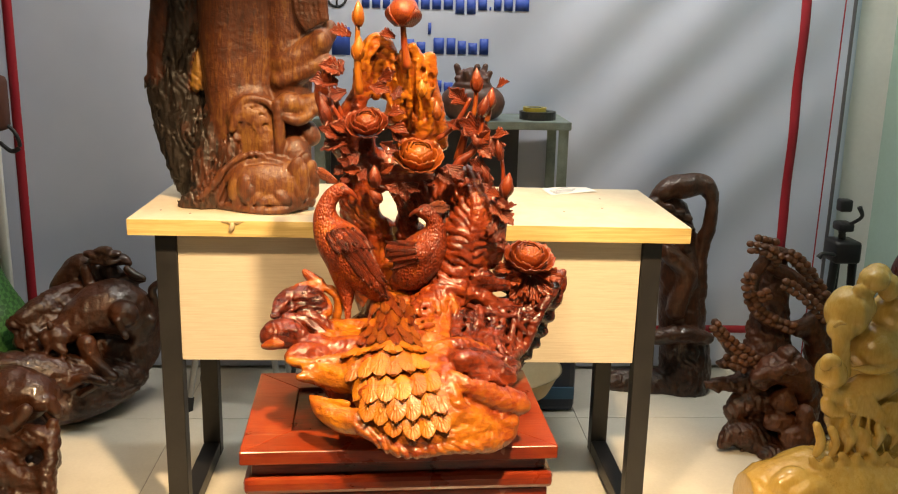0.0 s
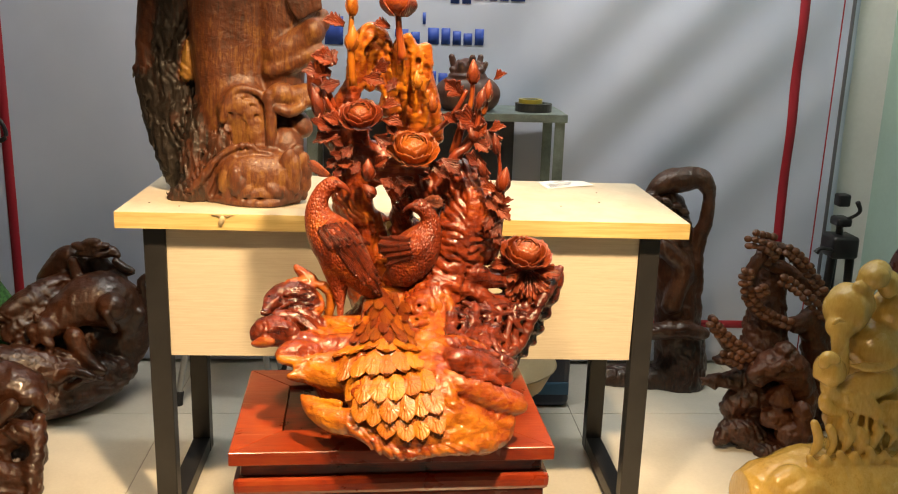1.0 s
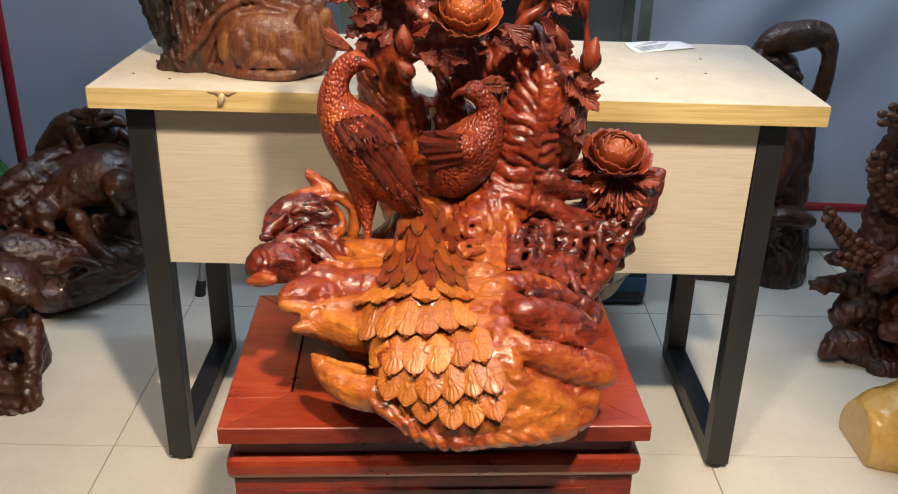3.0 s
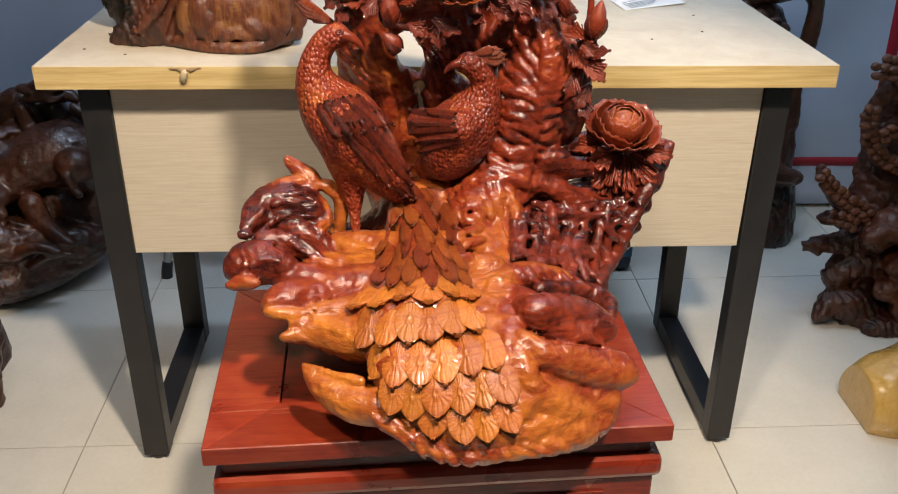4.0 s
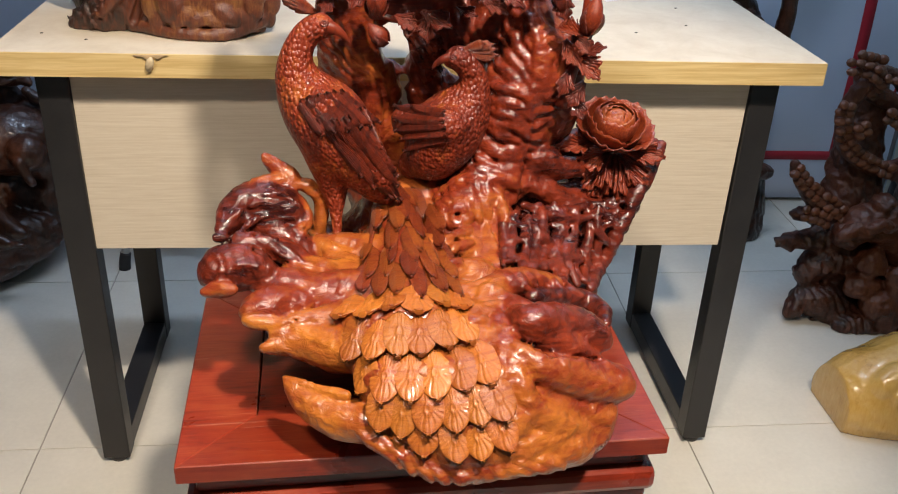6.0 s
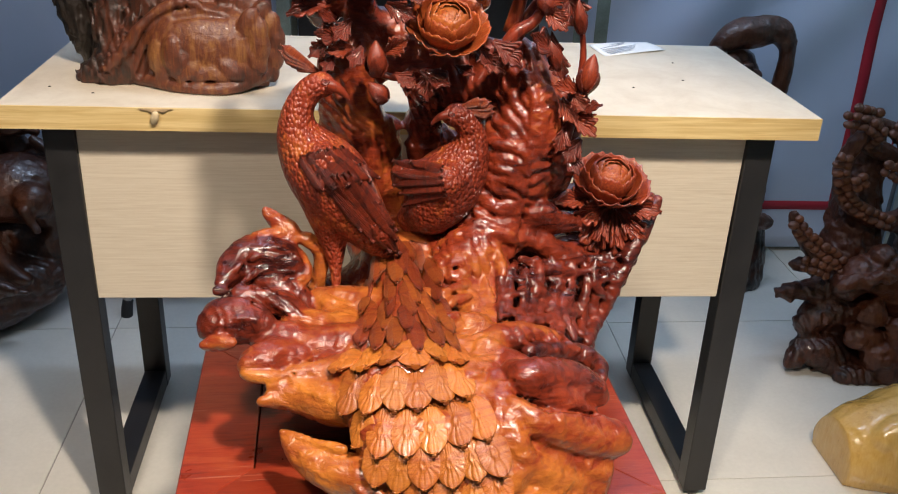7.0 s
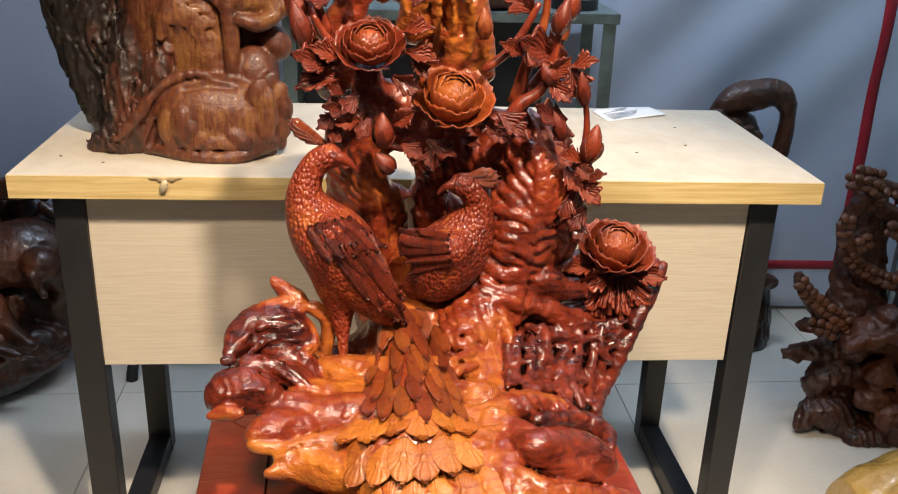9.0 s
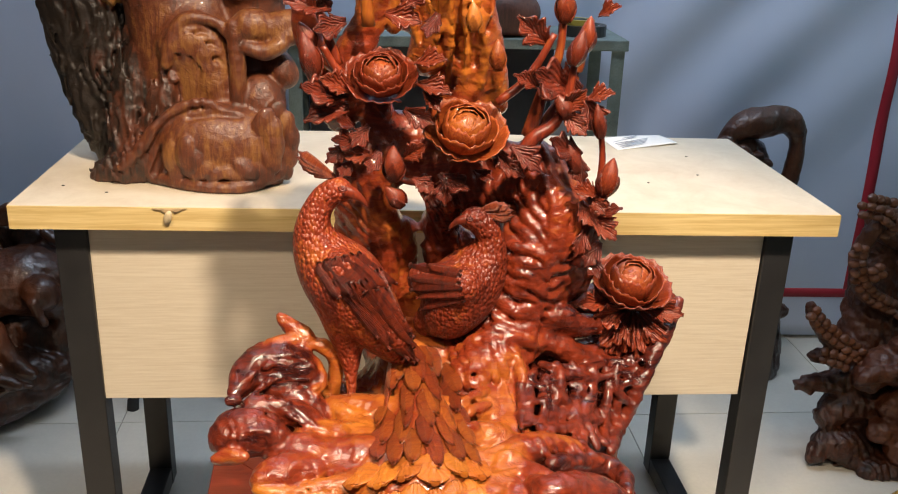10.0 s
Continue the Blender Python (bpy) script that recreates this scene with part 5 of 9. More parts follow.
bird.line([(0.024, 1.534, 0.632, 0.0045), (0.010, 1.523, 0.628, 0.0032)], 0.6, 0.004)
bird.line([(0.024, 1.534, 0.632, 0.0045), (0.036, 1.523, 0.627, 0.0032)], 0.6, 0.004)
bird.f += 0.001
bird_mesh = bird.mesh("carved_bird", WOOD_BIRD)
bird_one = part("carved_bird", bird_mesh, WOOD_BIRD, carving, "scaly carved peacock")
bird = Clay((0.08, 1.50, 0.68), (0.24, 1.70, 0.90), 0.0022)
bird.line([(0.159, 1.610, 0.848, 0.0110), (0.172, 1.611, 0.841, 0.0117), (0.182, 1.613, 0.815, 0.0138), (0.171, 1.617, 0.783, 0.0288), (0.151, 1.616, 0.756, 0.0392), (0.135, 1.618, 0.726, 0.0306)], 0.34, 0.01)
bird.ball((0.156, 1.607, 0.847), (0.013, 0.010, 0.010), (0, -25, 0), 0.28, 0.006)
bird.cone((0.150, 1.585, 0.776), (0.106, 1.618, 0.770), 0.0218, 0.0198, 0.3, 0.008)
bird.cone((0.135, 1.624, 0.723), (0.116, 1.639, 0.705), 0.0269, 0.0206, 0.3, 0.008)
bird.f += 0.001
bird_mesh_two = bird.mesh("carved_bird", WOOD_BIRD)
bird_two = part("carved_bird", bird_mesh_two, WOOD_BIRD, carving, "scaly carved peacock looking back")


# petals, leaves, buds and feathers


def tree_of(me):
    return BVHTree.FromPolygons([v.co.copy() for v in me.vertices], [tuple(p.vertices) for p in me.polygons])


BLOCK, BIRD_A, BIRD_B = tree_of(block), tree_of(bird_mesh), tree_of(bird_mesh_two)


def own_mesh(name, bm, material, sap):
    me = bpy.data.meshes.new(name)
    bm.to_mesh(me)
    bm.free()
    me.materials.append(material)
    me.polygons.foreach_set("use_smooth", [True] * len(me.polygons))
    me.attributes.new("sap", "FLOAT", "POINT").data.foreach_set("value", [sap] * len(me.vertices))
    return me


def blade(width, length, start, round_from, dome, rib, lift, wave=0.0, teeth=0, eye=0.0, rays=0.0):
    """A feather or petal of its own outline, base at the origin, along y, upper side to z."""
    def fn(u, w):
        x = 2 * u - 1
        prof = min(1.0, (w / start + 0.12) ** 0.6) if w < start else 1.0
        if w > round_from:
            prof *= math.sqrt(max(0.0, 1 - ((w - round_from) / (1.0 - round_from)) ** 1.9)) * 0.97 + 0.03
        y = length * w * (1 - 0.06 * x * x)
        if teeth:
            y *= 1 - 0.07 * abs(math.sin(teeth * x)) * w
        z = dome * width * (1 - x * x) + rib * math.exp(-(x / 0.12) ** 2) + lift * w * w
        z += eye * math.exp(-6 * (math.hypot(x / 0.22, (w - 0.45) / 0.13) - 0.8) ** 2)
        if rays:
            z -= rays * min(1, 3 * math.hypot(x, 2 * (w - 0.4))) * (0.5 + 0.5 * math.cos(20 * math.atan2(x * width, (w - 0.38) * 0.05))) ** 2
        z -= 0.12 * width * w ** 3
        return (width * prof * x, y, z + wave * math.sin(9 * x + 5 * w) * w)
    return fn


def petal(r, low, high, half, flare, seed):
    """A petal on a globe: polar angle from low to high, half its angular width, rim flared and scalloped."""
    p1 = random.Random(seed).uniform(0, 6)

    def fn(u, w):
        x = 2 * u - 1
        th = low + (high - low) * w * (1 - 0.13 * x * x - 0.09 * w * abs(math.sin(6.5 * x + p1)))
        ph = half * x * math.sin(math.pi * (0.22 + 0.5 * w)) ** 0.7
        rr = r * (1 + flare * w ** 2.2 + 0.025 * w * math.sin(6 * x + 2 * p1) + 0.03 * math.exp(-(x / 0.2) ** 2) * (1 - w))
        return (rr * math.sin(th) * math.sin(ph), rr * math.sin(th) * math.cos(ph), -rr * math.cos(th))
    return fn


def frame_of(place, along, face, sx=1.0, sy=1.0, sz=1.0):
    """A pose with y along and z facing, scaled."""
    y = Vector(along).normalized()
    x = y.cross(Vector(face)).normalized()
    z = x.cross(y)
    m = Matrix((x * sx, y * sy, z * sz)).transposed().to_4x4()
    m.translation = Vector(place)
    return m


def lay(name, me, tree, base, tip, parent, wide=1.0, sink=0.002, up=0.006, tall=1.0):
    """Lays a feather of unit length on a carved surface, from base to tip."""
    p0, n0 = seat(tree, base)
    p1, n1 = seat(tree, tip)
    n = (n0 + n1).normalized()
    a, b2 = p0 - n0 * sink, p1 + n1 * up
    mid = seat(tree, (Vector(base) + Vector(tip)) / 2)[0]
    sag = max(0.0, min(0.02, (mid - (a + b2) / 2).dot(n)))
    a, b2 = a + n * sag * 0.7, b2 + n * sag * 0.7
    ln = (b2 - a).length
    return part(name, me, None, parent, m=frame_of(a, b2 - a, n, wide, ln, tall))


F_TAIL = [own_mesh("tail_feather", sheet(blade(0.0152, 1, 0.3, 0.55, 0.17, 0.0004, 0.003, eye=0.0013, rays=0.0007), 48, 30, 0.0034), WOOD_FAN, sp) for sp in (0.66, 0.75, 0.84)]
F_TRAIN = [own_mesh("train_feather", sheet(blade(0.0098, 1, 0.25, 0.45, 0.32, 0.0010, 0.001), 10, 14, 0.0028), WOOD_FEATHER, sp) for sp in (0.38, 0.46, 0.54)]
F_LONG = [own_mesh("wing_feather", sheet(blade(0.0062, 1, 0.12, 0.72, 0.5, 0.0014, 0.0), 6, 14, 0.0035), WOOD_FEATHER, sp) for sp in (0.12, 0.24)]
F_CREST = own_mesh("crest_feather", sheet(blade(0.0058, 1, 0.8, 0.85, 0.3, 0.0003, 0.0), 4, 8, 0.0012), WOOD_FEATHER, 0.4)
pick = random.Random(11)


def leaf_mesh(name, lobes, fold, curl, sap):
    def fn(u, w):
        x = 2 * u - 1
        tooth = abs(math.sin(lobes * math.pi * w)) ** 0.7
        prof = 0.30 * math.sin(math.pi * min(1, 0.06 + 0.94 * w) ** 0.75) * (0.40 + 0.60 * tooth) + 0.015
        y = w + 0.30 * abs(x) * tooth * (1 - w)
        z = fold * abs(x) * prof * 1.2 - 0.03 * math.exp(-(x / 0.15) ** 2) + curl * w * w + 0.05 * math.sin(8 * w + 2 * x) * abs(x)
        return (prof * x, y, z)
    return own_mesh(name, sheet(fn, 10, 22, 0.05), WOOD_PETAL, sap)


LEAVES = [leaf_mesh("leaf", 3.4, 0.6, -0.25, 0.24), leaf_mesh("leaf", 2.6, 0.4, 0.22, 0.18), leaf_mesh("leaf", 4.2, 0.8, -0.1, 0.32)]


def leaf(base, tip, wide=1.0, face=(0, -0.8, 0.5), kind=None):
    d = Vector(tip) - Vector(base)
    f = Vector(face) + Vector((pick.uniform(-0.5, 0.5), 0, pick.uniform(-0.3, 0.4)))
    me = LEAVES[pick.randrange(3) if kind is None else kind]
    return part("leaf", me, None, carving, m=frame_of(base, d, f, d.length * wide * 1.25, d.length * 1.1, d.length))


def peony(centre, facing, size, sap):
    core = Clay((-0.8, -0.8, -0.8), (0.8, 0.8, 0.8), 0.045)
    core.ball((0, 0, 0.0), (0.36, 0.36, 0.36), sap=sap + 0.1, k=0.05)
    core.cone((0, 0, -0.4), (0, 0, -0.7), 0.30, 0.14, sap - 0.1, 0.15)
    rot = Vector(facing).to_track_quat("Z", "Y").to_matrix().to_4x4()
    at = Matrix.Translation(centre) @ rot @ Matrix.Diagonal((size, size, size, 1))
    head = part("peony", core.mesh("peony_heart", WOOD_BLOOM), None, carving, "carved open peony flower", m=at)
    rnd = random.Random(int(size * 9000))
    for ring, (n, r, low, high, half, flare) in enumerate([(3, 0.42, 0.5, 2.85, 1.2, -0.05), (4, 0.50, 0.4, 2.55, 1.0, -0.02), (5, 0.57, 0.4, 2.2, 0.9, 0.02), (6, 0.68, 0.4, 1.85, 0.75, 0.15), (6, 0.76, 0.5, 1.62, 0.72, 0.40)]):
        me = [own_mesh("petal", sheet(petal(r, low, high, half, flare, ring * 5 + q), 12, 10, 0.025), WOOD_BLOOM, sap + (0.06 if ring < 2 else -0.05)) for q in range(2)]
        for k in range(n):
            turn = 360 * (k + 0.5 * (ring % 2)) / n + rnd.uniform(-9, 9)
            part("petal", me[k % 2], None, head, m=at @ pose(0, 0, 0, rnd.uniform(-5, 5), rnd.uniform(-5, 5), turn))
    return head


def bud(base, tip, wide, sap, plump=1.0):
    """A closed bud with sepals, from its base to its tip."""
    bm = lathe([(0.06, 0.0), (0.26, 0.10), (0.42 * plump, 0.30), (0.44 * plump, 0.48), (0.32 * plump, 0.72), (0.13, 0.92), (0.02, 1.0)], 14)
    for vtx in bm.verts:
        q = math.atan2(vtx.co.y, vtx.co.x)
        vtx.co.xy *= 1 + 0.08 * math.cos(3 * q + 5 * vtx.co.z)
    d = Vector(tip) - Vector(base)
    m = Matrix.Translation(base) @ d.to_track_quat("Z", "Y").to_matrix().to_4x4() @ Matrix.Diagonal((wide, wide, d.length, 1))
    ob = part("bud", own_mesh("bud", bm, WOOD_PETAL, sap), None, carving, m=m)
    sep = own_mesh("sepal", sheet(lambda u, w: ((2 * u - 1) * 0.26 * math.sin(math.pi * (0.25 + 0.7 * w)), 0.16 + 0.30 * math.sin(2.2 * w), 0.02 + 0.55 * w), 4, 6, 0.04), WOOD_PETAL, sap - 0.08)
    for k in range(3):
        part("sepal", sep, None, ob, m=m @ pose(0, 0, 0, 0, 0, 120 * k + 20))
    return ob


def stem(rows, sap=0.35):
    bm = tube(rows, 8, 4)
    return part("stem", own_mesh("stem", bm, WOOD_PETAL, sap), None, carving)


peony((0.055, 1.600, 1.011), (-0.05, -0.58, 0.82), 0.0363, 0.36)
peony((0.147, 1.600, 0.955), (0.10, -0.52, 0.85), 0.0436, 0.52)
peony((0.361, 1.640, 0.760), (0.10, -0.36, 0.93), 0.0463, 0.42)
leaf((0.022, 1.600, 0.985), (-0.025, 1.588, 0.993), 1.0)
leaf((0.022, 1.600, 0.972), (-0.020, 1.588, 0.968), 1.0)
leaf((0.026, 1.600, 0.991), (-0.004, 1.588, 1.006), 1.0)
leaf((0.038, 1.600, 0.938), (0.005, 1.588, 0.941), 1.0)
leaf((0.043, 1.600, 0.924), (0.018, 1.588, 0.924), 1.0)
leaf((0.028, 1.600, 0.954), (0.007, 1.588, 0.962), 1.0)
leaf((0.091, 1.600, 1.022), (0.119, 1.588, 1.029), 1.0)
leaf((0.093, 1.600, 1.001), (0.125, 1.588, 0.995), 1.0)
leaf((0.080, 1.600, 0.973), (0.107, 1.588, 0.961), 1.0)
leaf((0.024, 1.600, 0.916), (0.013, 1.588, 0.900), 1.0)
leaf((0.109, 1.600, 0.897), (0.103, 1.588, 0.878), 1.0)
leaf((0.128, 1.600, 0.902), (0.124, 1.588, 0.873), 1.0)
leaf((0.119, 1.600, 0.902), (0.147, 1.588, 0.886), 1.0)
leaf((0.182, 1.600, 0.919), (0.209, 1.588, 0.906), 1.0)
leaf((0.197, 1.600, 0.935), (0.228, 1.588, 0.914), 1.0)
leaf((0.080, 1.600, 0.920), (0.101, 1.588, 0.936), 1.0)
leaf((0.043, 1.600, 0.954), (0.025, 1.588, 0.935), 1.0)
leaf((0.101, 1.600, 0.992), (0.116, 1.588, 0.976), 1.0)
leaf((0.175, 1.600, 0.933), (0.193, 1.588, 0.914), 1.0)
leaf((0.157, 1.600, 0.907), (0.175, 1.588, 0.898), 1.0)
leaf((0.090, 1.600, 0.897), (0.112, 1.588, 0.887), 1.0)
leaf((0.018, 1.600, 0.932), (0.000, 1.588, 0.919), 1.0)
leaf((0.055, 1.600, 0.926), (0.043, 1.588, 0.906), 1.0)
leaf((0.222, 1.605, 0.998), (0.201, 1.593, 1.012), 1.0)
leaf((0.223, 1.605, 0.998), (0.235, 1.593, 0.986), 1.0)
leaf((0.250, 1.605, 0.973), (0.271, 1.593, 0.995), 1.0)
leaf((0.252, 1.605, 0.971), (0.275, 1.593, 0.951), 1.0)
leaf((0.276, 1.605, 0.922), (0.237, 1.593, 0.940), 1.0)
leaf((0.272, 1.605, 0.925), (0.275, 1.593, 0.897), 1.0)
leaf((0.299, 1.605, 0.877), (0.271, 1.593, 0.888), 1.0)
leaf((0.301, 1.605, 0.853), (0.320, 1.593, 0.867), 1.0)
leaf((0.293, 1.605, 0.853), (0.320, 1.593, 0.831), 1.0)
leaf((0.288, 1.605, 0.835), (0.279, 1.593, 0.810), 1.0)
leaf((0.289, 1.605, 0.877), (0.305, 1.593, 0.860), 1.0)
leaf((0.308, 1.605, 0.821), (0.290, 1.593, 0.798), 1.0)
leaf((0.280, 1.605, 0.870), (0.296, 1.593, 0.846), 1.0)
leaf((0.295, 1.605, 0.807), (0.305, 1.593, 0.783), 1.0)
leaf((0.359, 1.635, 0.724), (0.313, 1.623, 0.712), 0.8, kind=2)
leaf((0.360, 1.635, 0.720), (0.328, 1.623, 0.679), 0.8, kind=2)
leaf((0.364, 1.635, 0.716), (0.356, 1.623, 0.654), 0.8, kind=2)
leaf((0.367, 1.635, 0.716), (0.384, 1.623, 0.655), 0.8, kind=2)
leaf((0.371, 1.635, 0.720), (0.404, 1.623, 0.685), 0.8, kind=2)
leaf((0.373, 1.635, 0.728), (0.420, 1.623, 0.721), 0.8, kind=2)
leaf((0.337, 1.635, 0.736), (0.295, 1.623, 0.734), 0.8, kind=2)
leaf((0.367, 1.635, 0.720), (0.368, 1.623, 0.671), 0.8, kind=2)
leaf((0.371, 1.635, 0.720), (0.395, 1.623, 0.667), 0.8, kind=2)
leaf((0.356, 1.635, 0.720), (0.341, 1.623, 0.663), 0.8, kind=2)
leaf((0.060, 1.620, 1.070), (0.093, 1.608, 1.064), 1.1)
leaf((0.014, 1.620, 1.094), (-0.023, 1.608, 1.107), 1.1)
leaf((0.027, 1.620, 1.157), (-0.004, 1.608, 1.166), 1.1)
leaf((0.019, 1.620, 1.060), (-0.013, 1.608, 1.052), 1.1)
leaf((0.286, 1.620, 1.072), (0.303, 1.608, 1.084), 1.1)
leaf((0.233, 1.620, 1.041), (0.204, 1.608, 1.066), 1.1)
leaf((0.273, 1.620, 0.991), (0.218, 1.608, 1.010), 1.1)
leaf((0.279, 1.620, 0.985), (0.294, 1.608, 0.951), 1.1)
leaf((0.004, 1.620, 1.074), (-0.037, 1.608, 1.084), 1.1)
leaf((0.075, 1.620, 1.081), (0.105, 1.608, 1.094), 1.1)
leaf((0.104, 1.620, 1.155), (0.080, 1.608, 1.162), 1.1)
leaf((0.281, 1.620, 0.982), (0.305, 1.608, 0.993), 1.1)
leaf((0.115, 1.620, 1.071), (0.105, 1.608, 1.047), 1.1)
leaf((0.014, 1.620, 1.114), (-0.003, 1.608, 1.090), 1.1)
bud((0.040, 1.620, 1.173), (0.040, 1.620, 1.217), 0.0219, 0.7)
bud((0.250, 1.620, 1.064), (0.249, 1.620, 1.106), 0.0225, 0.4)
bud((0.274, 1.620, 1.034), (0.278, 1.620, 1.072), 0.0205, 0.35)
bud((-0.013, 1.620, 1.069), (-0.018, 1.620, 1.111), 0.0222, 0.42)
bud((-0.016, 1.620, 1.029), (-0.030, 1.620, 1.059), 0.0224, 0.38)
bud((0.038, 1.620, 1.115), (0.042, 1.620, 1.157), 0.0241, 0.75)
bud((0.154, 1.620, 1.052), (0.151, 1.620, 1.084), 0.0183, 0.85)
bud((0.181, 1.620, 1.012), (0.179, 1.620, 1.046), 0.0185, 0.55)
bud((0.118, 1.620, 1.174), (0.120, 1.620, 1.232), 0.0619, 0.4, 1.05)
bud((0.081, 1.600, 0.865), (0.061, 1.600, 0.887), 0.0218, 0.3)
bud((0.070, 1.600, 0.893), (0.069, 1.600, 0.933), 0.0253, 0.32)
bud((0.305, 1.600, 0.878), (0.312, 1.600, 0.922), 0.0260, 0.32)
bud((0.295, 1.600, 0.944), (0.288, 1.600, 0.982), 0.0152, 0.3)
bud((0.258, 1.600, 0.966), (0.244, 1.600, 0.991), 0.0213, 0.3)
bud((0.258, 1.600, 1.022), (0.267, 1.600, 1.060), 0.0209, 0.28)
bud((-0.012, 1.600, 1.005), (-0.026, 1.600, 1.052), 0.0241, 0.28)
bud((0.273, 1.600, 0.904), (0.260, 1.600, 0.937), 0.0167, 0.3)
stem([(0.042, 1.625, 1.055, 0.0071), (0.038, 1.625, 1.114, 0.0061), (0.039, 1.625, 1.178, 0.0040)], 0.75)
stem([(0.127, 1.625, 1.101, 0.0091), (0.121, 1.625, 1.141, 0.0060), (0.118, 1.625, 1.178, 0.0050)], 0.45)
stem([(0.220, 1.625, 0.939, 0.0094), (0.232, 1.625, 0.986, 0.0072), (0.247, 1.625, 1.028, 0.0051), (0.250, 1.625, 1.068, 0.0041)], 0.38)
stem([(0.226, 1.630, 0.933, 0.0094), (0.256, 1.630, 0.981, 0.0062), (0.271, 1.630, 1.012, 0.0052), (0.276, 1.630, 1.038, 0.0041)], 0.36)
stem([(0.010, 1.625, 1.014, 0.0061), (-0.001, 1.625, 1.044, 0.0051), (-0.011, 1.625, 1.074, 0.0041)], 0.4)
stem([(0.010, 1.620, 1.009, 0.0061), (-0.004, 1.620, 1.019, 0.0051), (-0.016, 1.620, 1.033, 0.0041)], 0.4)
stem([(0.209, 1.610, 0.915, 0.0103), (0.223, 1.610, 0.941, 0.0083), (0.245, 1.610, 0.957, 0.0063), (0.258, 1.610, 0.992, 0.0050), (0.262, 1.610, 1.023, 0.0037)], 0.3)
stem([(0.181, 1.615, 0.978, 0.0050), (0.208, 1.615, 1.000, 0.0050), (0.225, 1.615, 1.025, 0.0043), (0.239, 1.615, 1.053, 0.0037)], 0.3)
stem([(0.293, 1.610, 0.848, 0.0066), (0.300, 1.610, 0.882, 0.0046), (0.302, 1.610, 0.916, 0.0039), (0.298, 1.610, 0.945, 0.0032)], 0.3)
stem([(0.284, 1.610, 0.791, 0.0094), (0.294, 1.610, 0.834, 0.0066), (0.305, 1.610, 0.862, 0.0053), (0.309, 1.610, 0.879, 0.0046)], 0.3)
stem([(0.107, 1.610, 0.897, 0.0038), (0.094, 1.610, 0.889, 0.0038), (0.075, 1.610, 0.893, 0.0038)], 0.3)
stem([(0.019, 1.610, 1.001, 0.0049), (0.004, 1.610, 1.019, 0.0042), (-0.005, 1.610, 1.036, 0.0036)], 0.4)
lay("tail_feather", F_TAIL[0], BLOCK, (0.107, 1.306, 0.589), (0.110, 1.288, 0.549), carving, 1.06, 0.0, 0.0075)
lay("tail_feather", F_TAIL[1], BLOCK, (0.134, 1.300, 0.588), (0.141, 1.282, 0.550), carving, 1.02, 0.0, 0.0075)
lay("tail_feather", F_TAIL[2], BLOCK, (0.155, 1.297, 0.593), (0.166, 1.277, 0.556), carving, 0.97, 0.0, 0.0075)
lay("tail_feather", F_TAIL[0], BLOCK, (0.172, 1.298, 0.602), (0.188, 1.280, 0.562), carving, 0.97, 0.0, 0.0075)
lay("tail_feather", F_TAIL[1], BLOCK, (0.071, 1.323, 0.610), (0.064, 1.302, 0.567), carving, 1.00, 0.0, 0.0075)
lay("tail_feather", F_TAIL[2], BLOCK, (0.091, 1.315, 0.614), (0.089, 1.300, 0.568), carving, 1.00, 0.0, 0.0075)
lay("tail_feather", F_TAIL[0], BLOCK, (0.111, 1.317, 0.612), (0.114, 1.297, 0.571), carving, 1.04, 0.0, 0.0075)
lay("tail_feather", F_TAIL[1], BLOCK, (0.134, 1.317, 0.611), (0.142, 1.291, 0.577), carving, 0.97, 0.0, 0.0075)
lay("tail_feather", F_TAIL[2], BLOCK, (0.154, 1.316, 0.615), (0.166, 1.289, 0.583), carving, 0.97, 0.0, 0.0075)
lay("tail_feather", F_TAIL[0], BLOCK, (0.171, 1.318, 0.622), (0.187, 1.290, 0.590), carving, 1.05, 0.0, 0.0075)
lay("tail_feather", F_TAIL[2], BLOCK, (0.059, 1.349, 0.627), (0.048, 1.326, 0.589), carving, 0.95, 0.0, 0.0075)
lay("tail_feather", F_TAIL[0], BLOCK, (0.077, 1.345, 0.632), (0.071, 1.316, 0.597), carving, 1.06, 0.0, 0.0075)
lay("tail_feather", F_TAIL[1], BLOCK, (0.097, 1.341, 0.633), (0.095, 1.310, 0.601), carving, 1.01, 0.0, 0.0075)
lay("tail_feather", F_TAIL[2], BLOCK, (0.118, 1.345, 0.633), (0.123, 1.311, 0.601), carving, 1.02, 0.0, 0.0075)
lay("tail_feather", F_TAIL[0], BLOCK, (0.141, 1.352, 0.632), (0.151, 1.309, 0.608), carving, 1.02, 0.0, 0.0075)
lay("tail_feather", F_TAIL[1], BLOCK, (0.160, 1.359, 0.635), (0.174, 1.309, 0.616), carving, 1.02, 0.0, 0.0075)
lay("tail_feather", F_TAIL[0], BLOCK, (0.053, 1.394, 0.647), (0.036, 1.355, 0.619), carving, 1.01, 0.0, 0.0075)
lay("tail_feather", F_TAIL[1], BLOCK, (0.070, 1.383, 0.647), (0.060, 1.343, 0.622), carving, 0.95, 0.0, 0.0075)
lay("tail_feather", F_TAIL[2], BLOCK, (0.088, 1.386, 0.653), (0.083, 1.337, 0.628), carving, 1.00, 0.0, 0.0075)
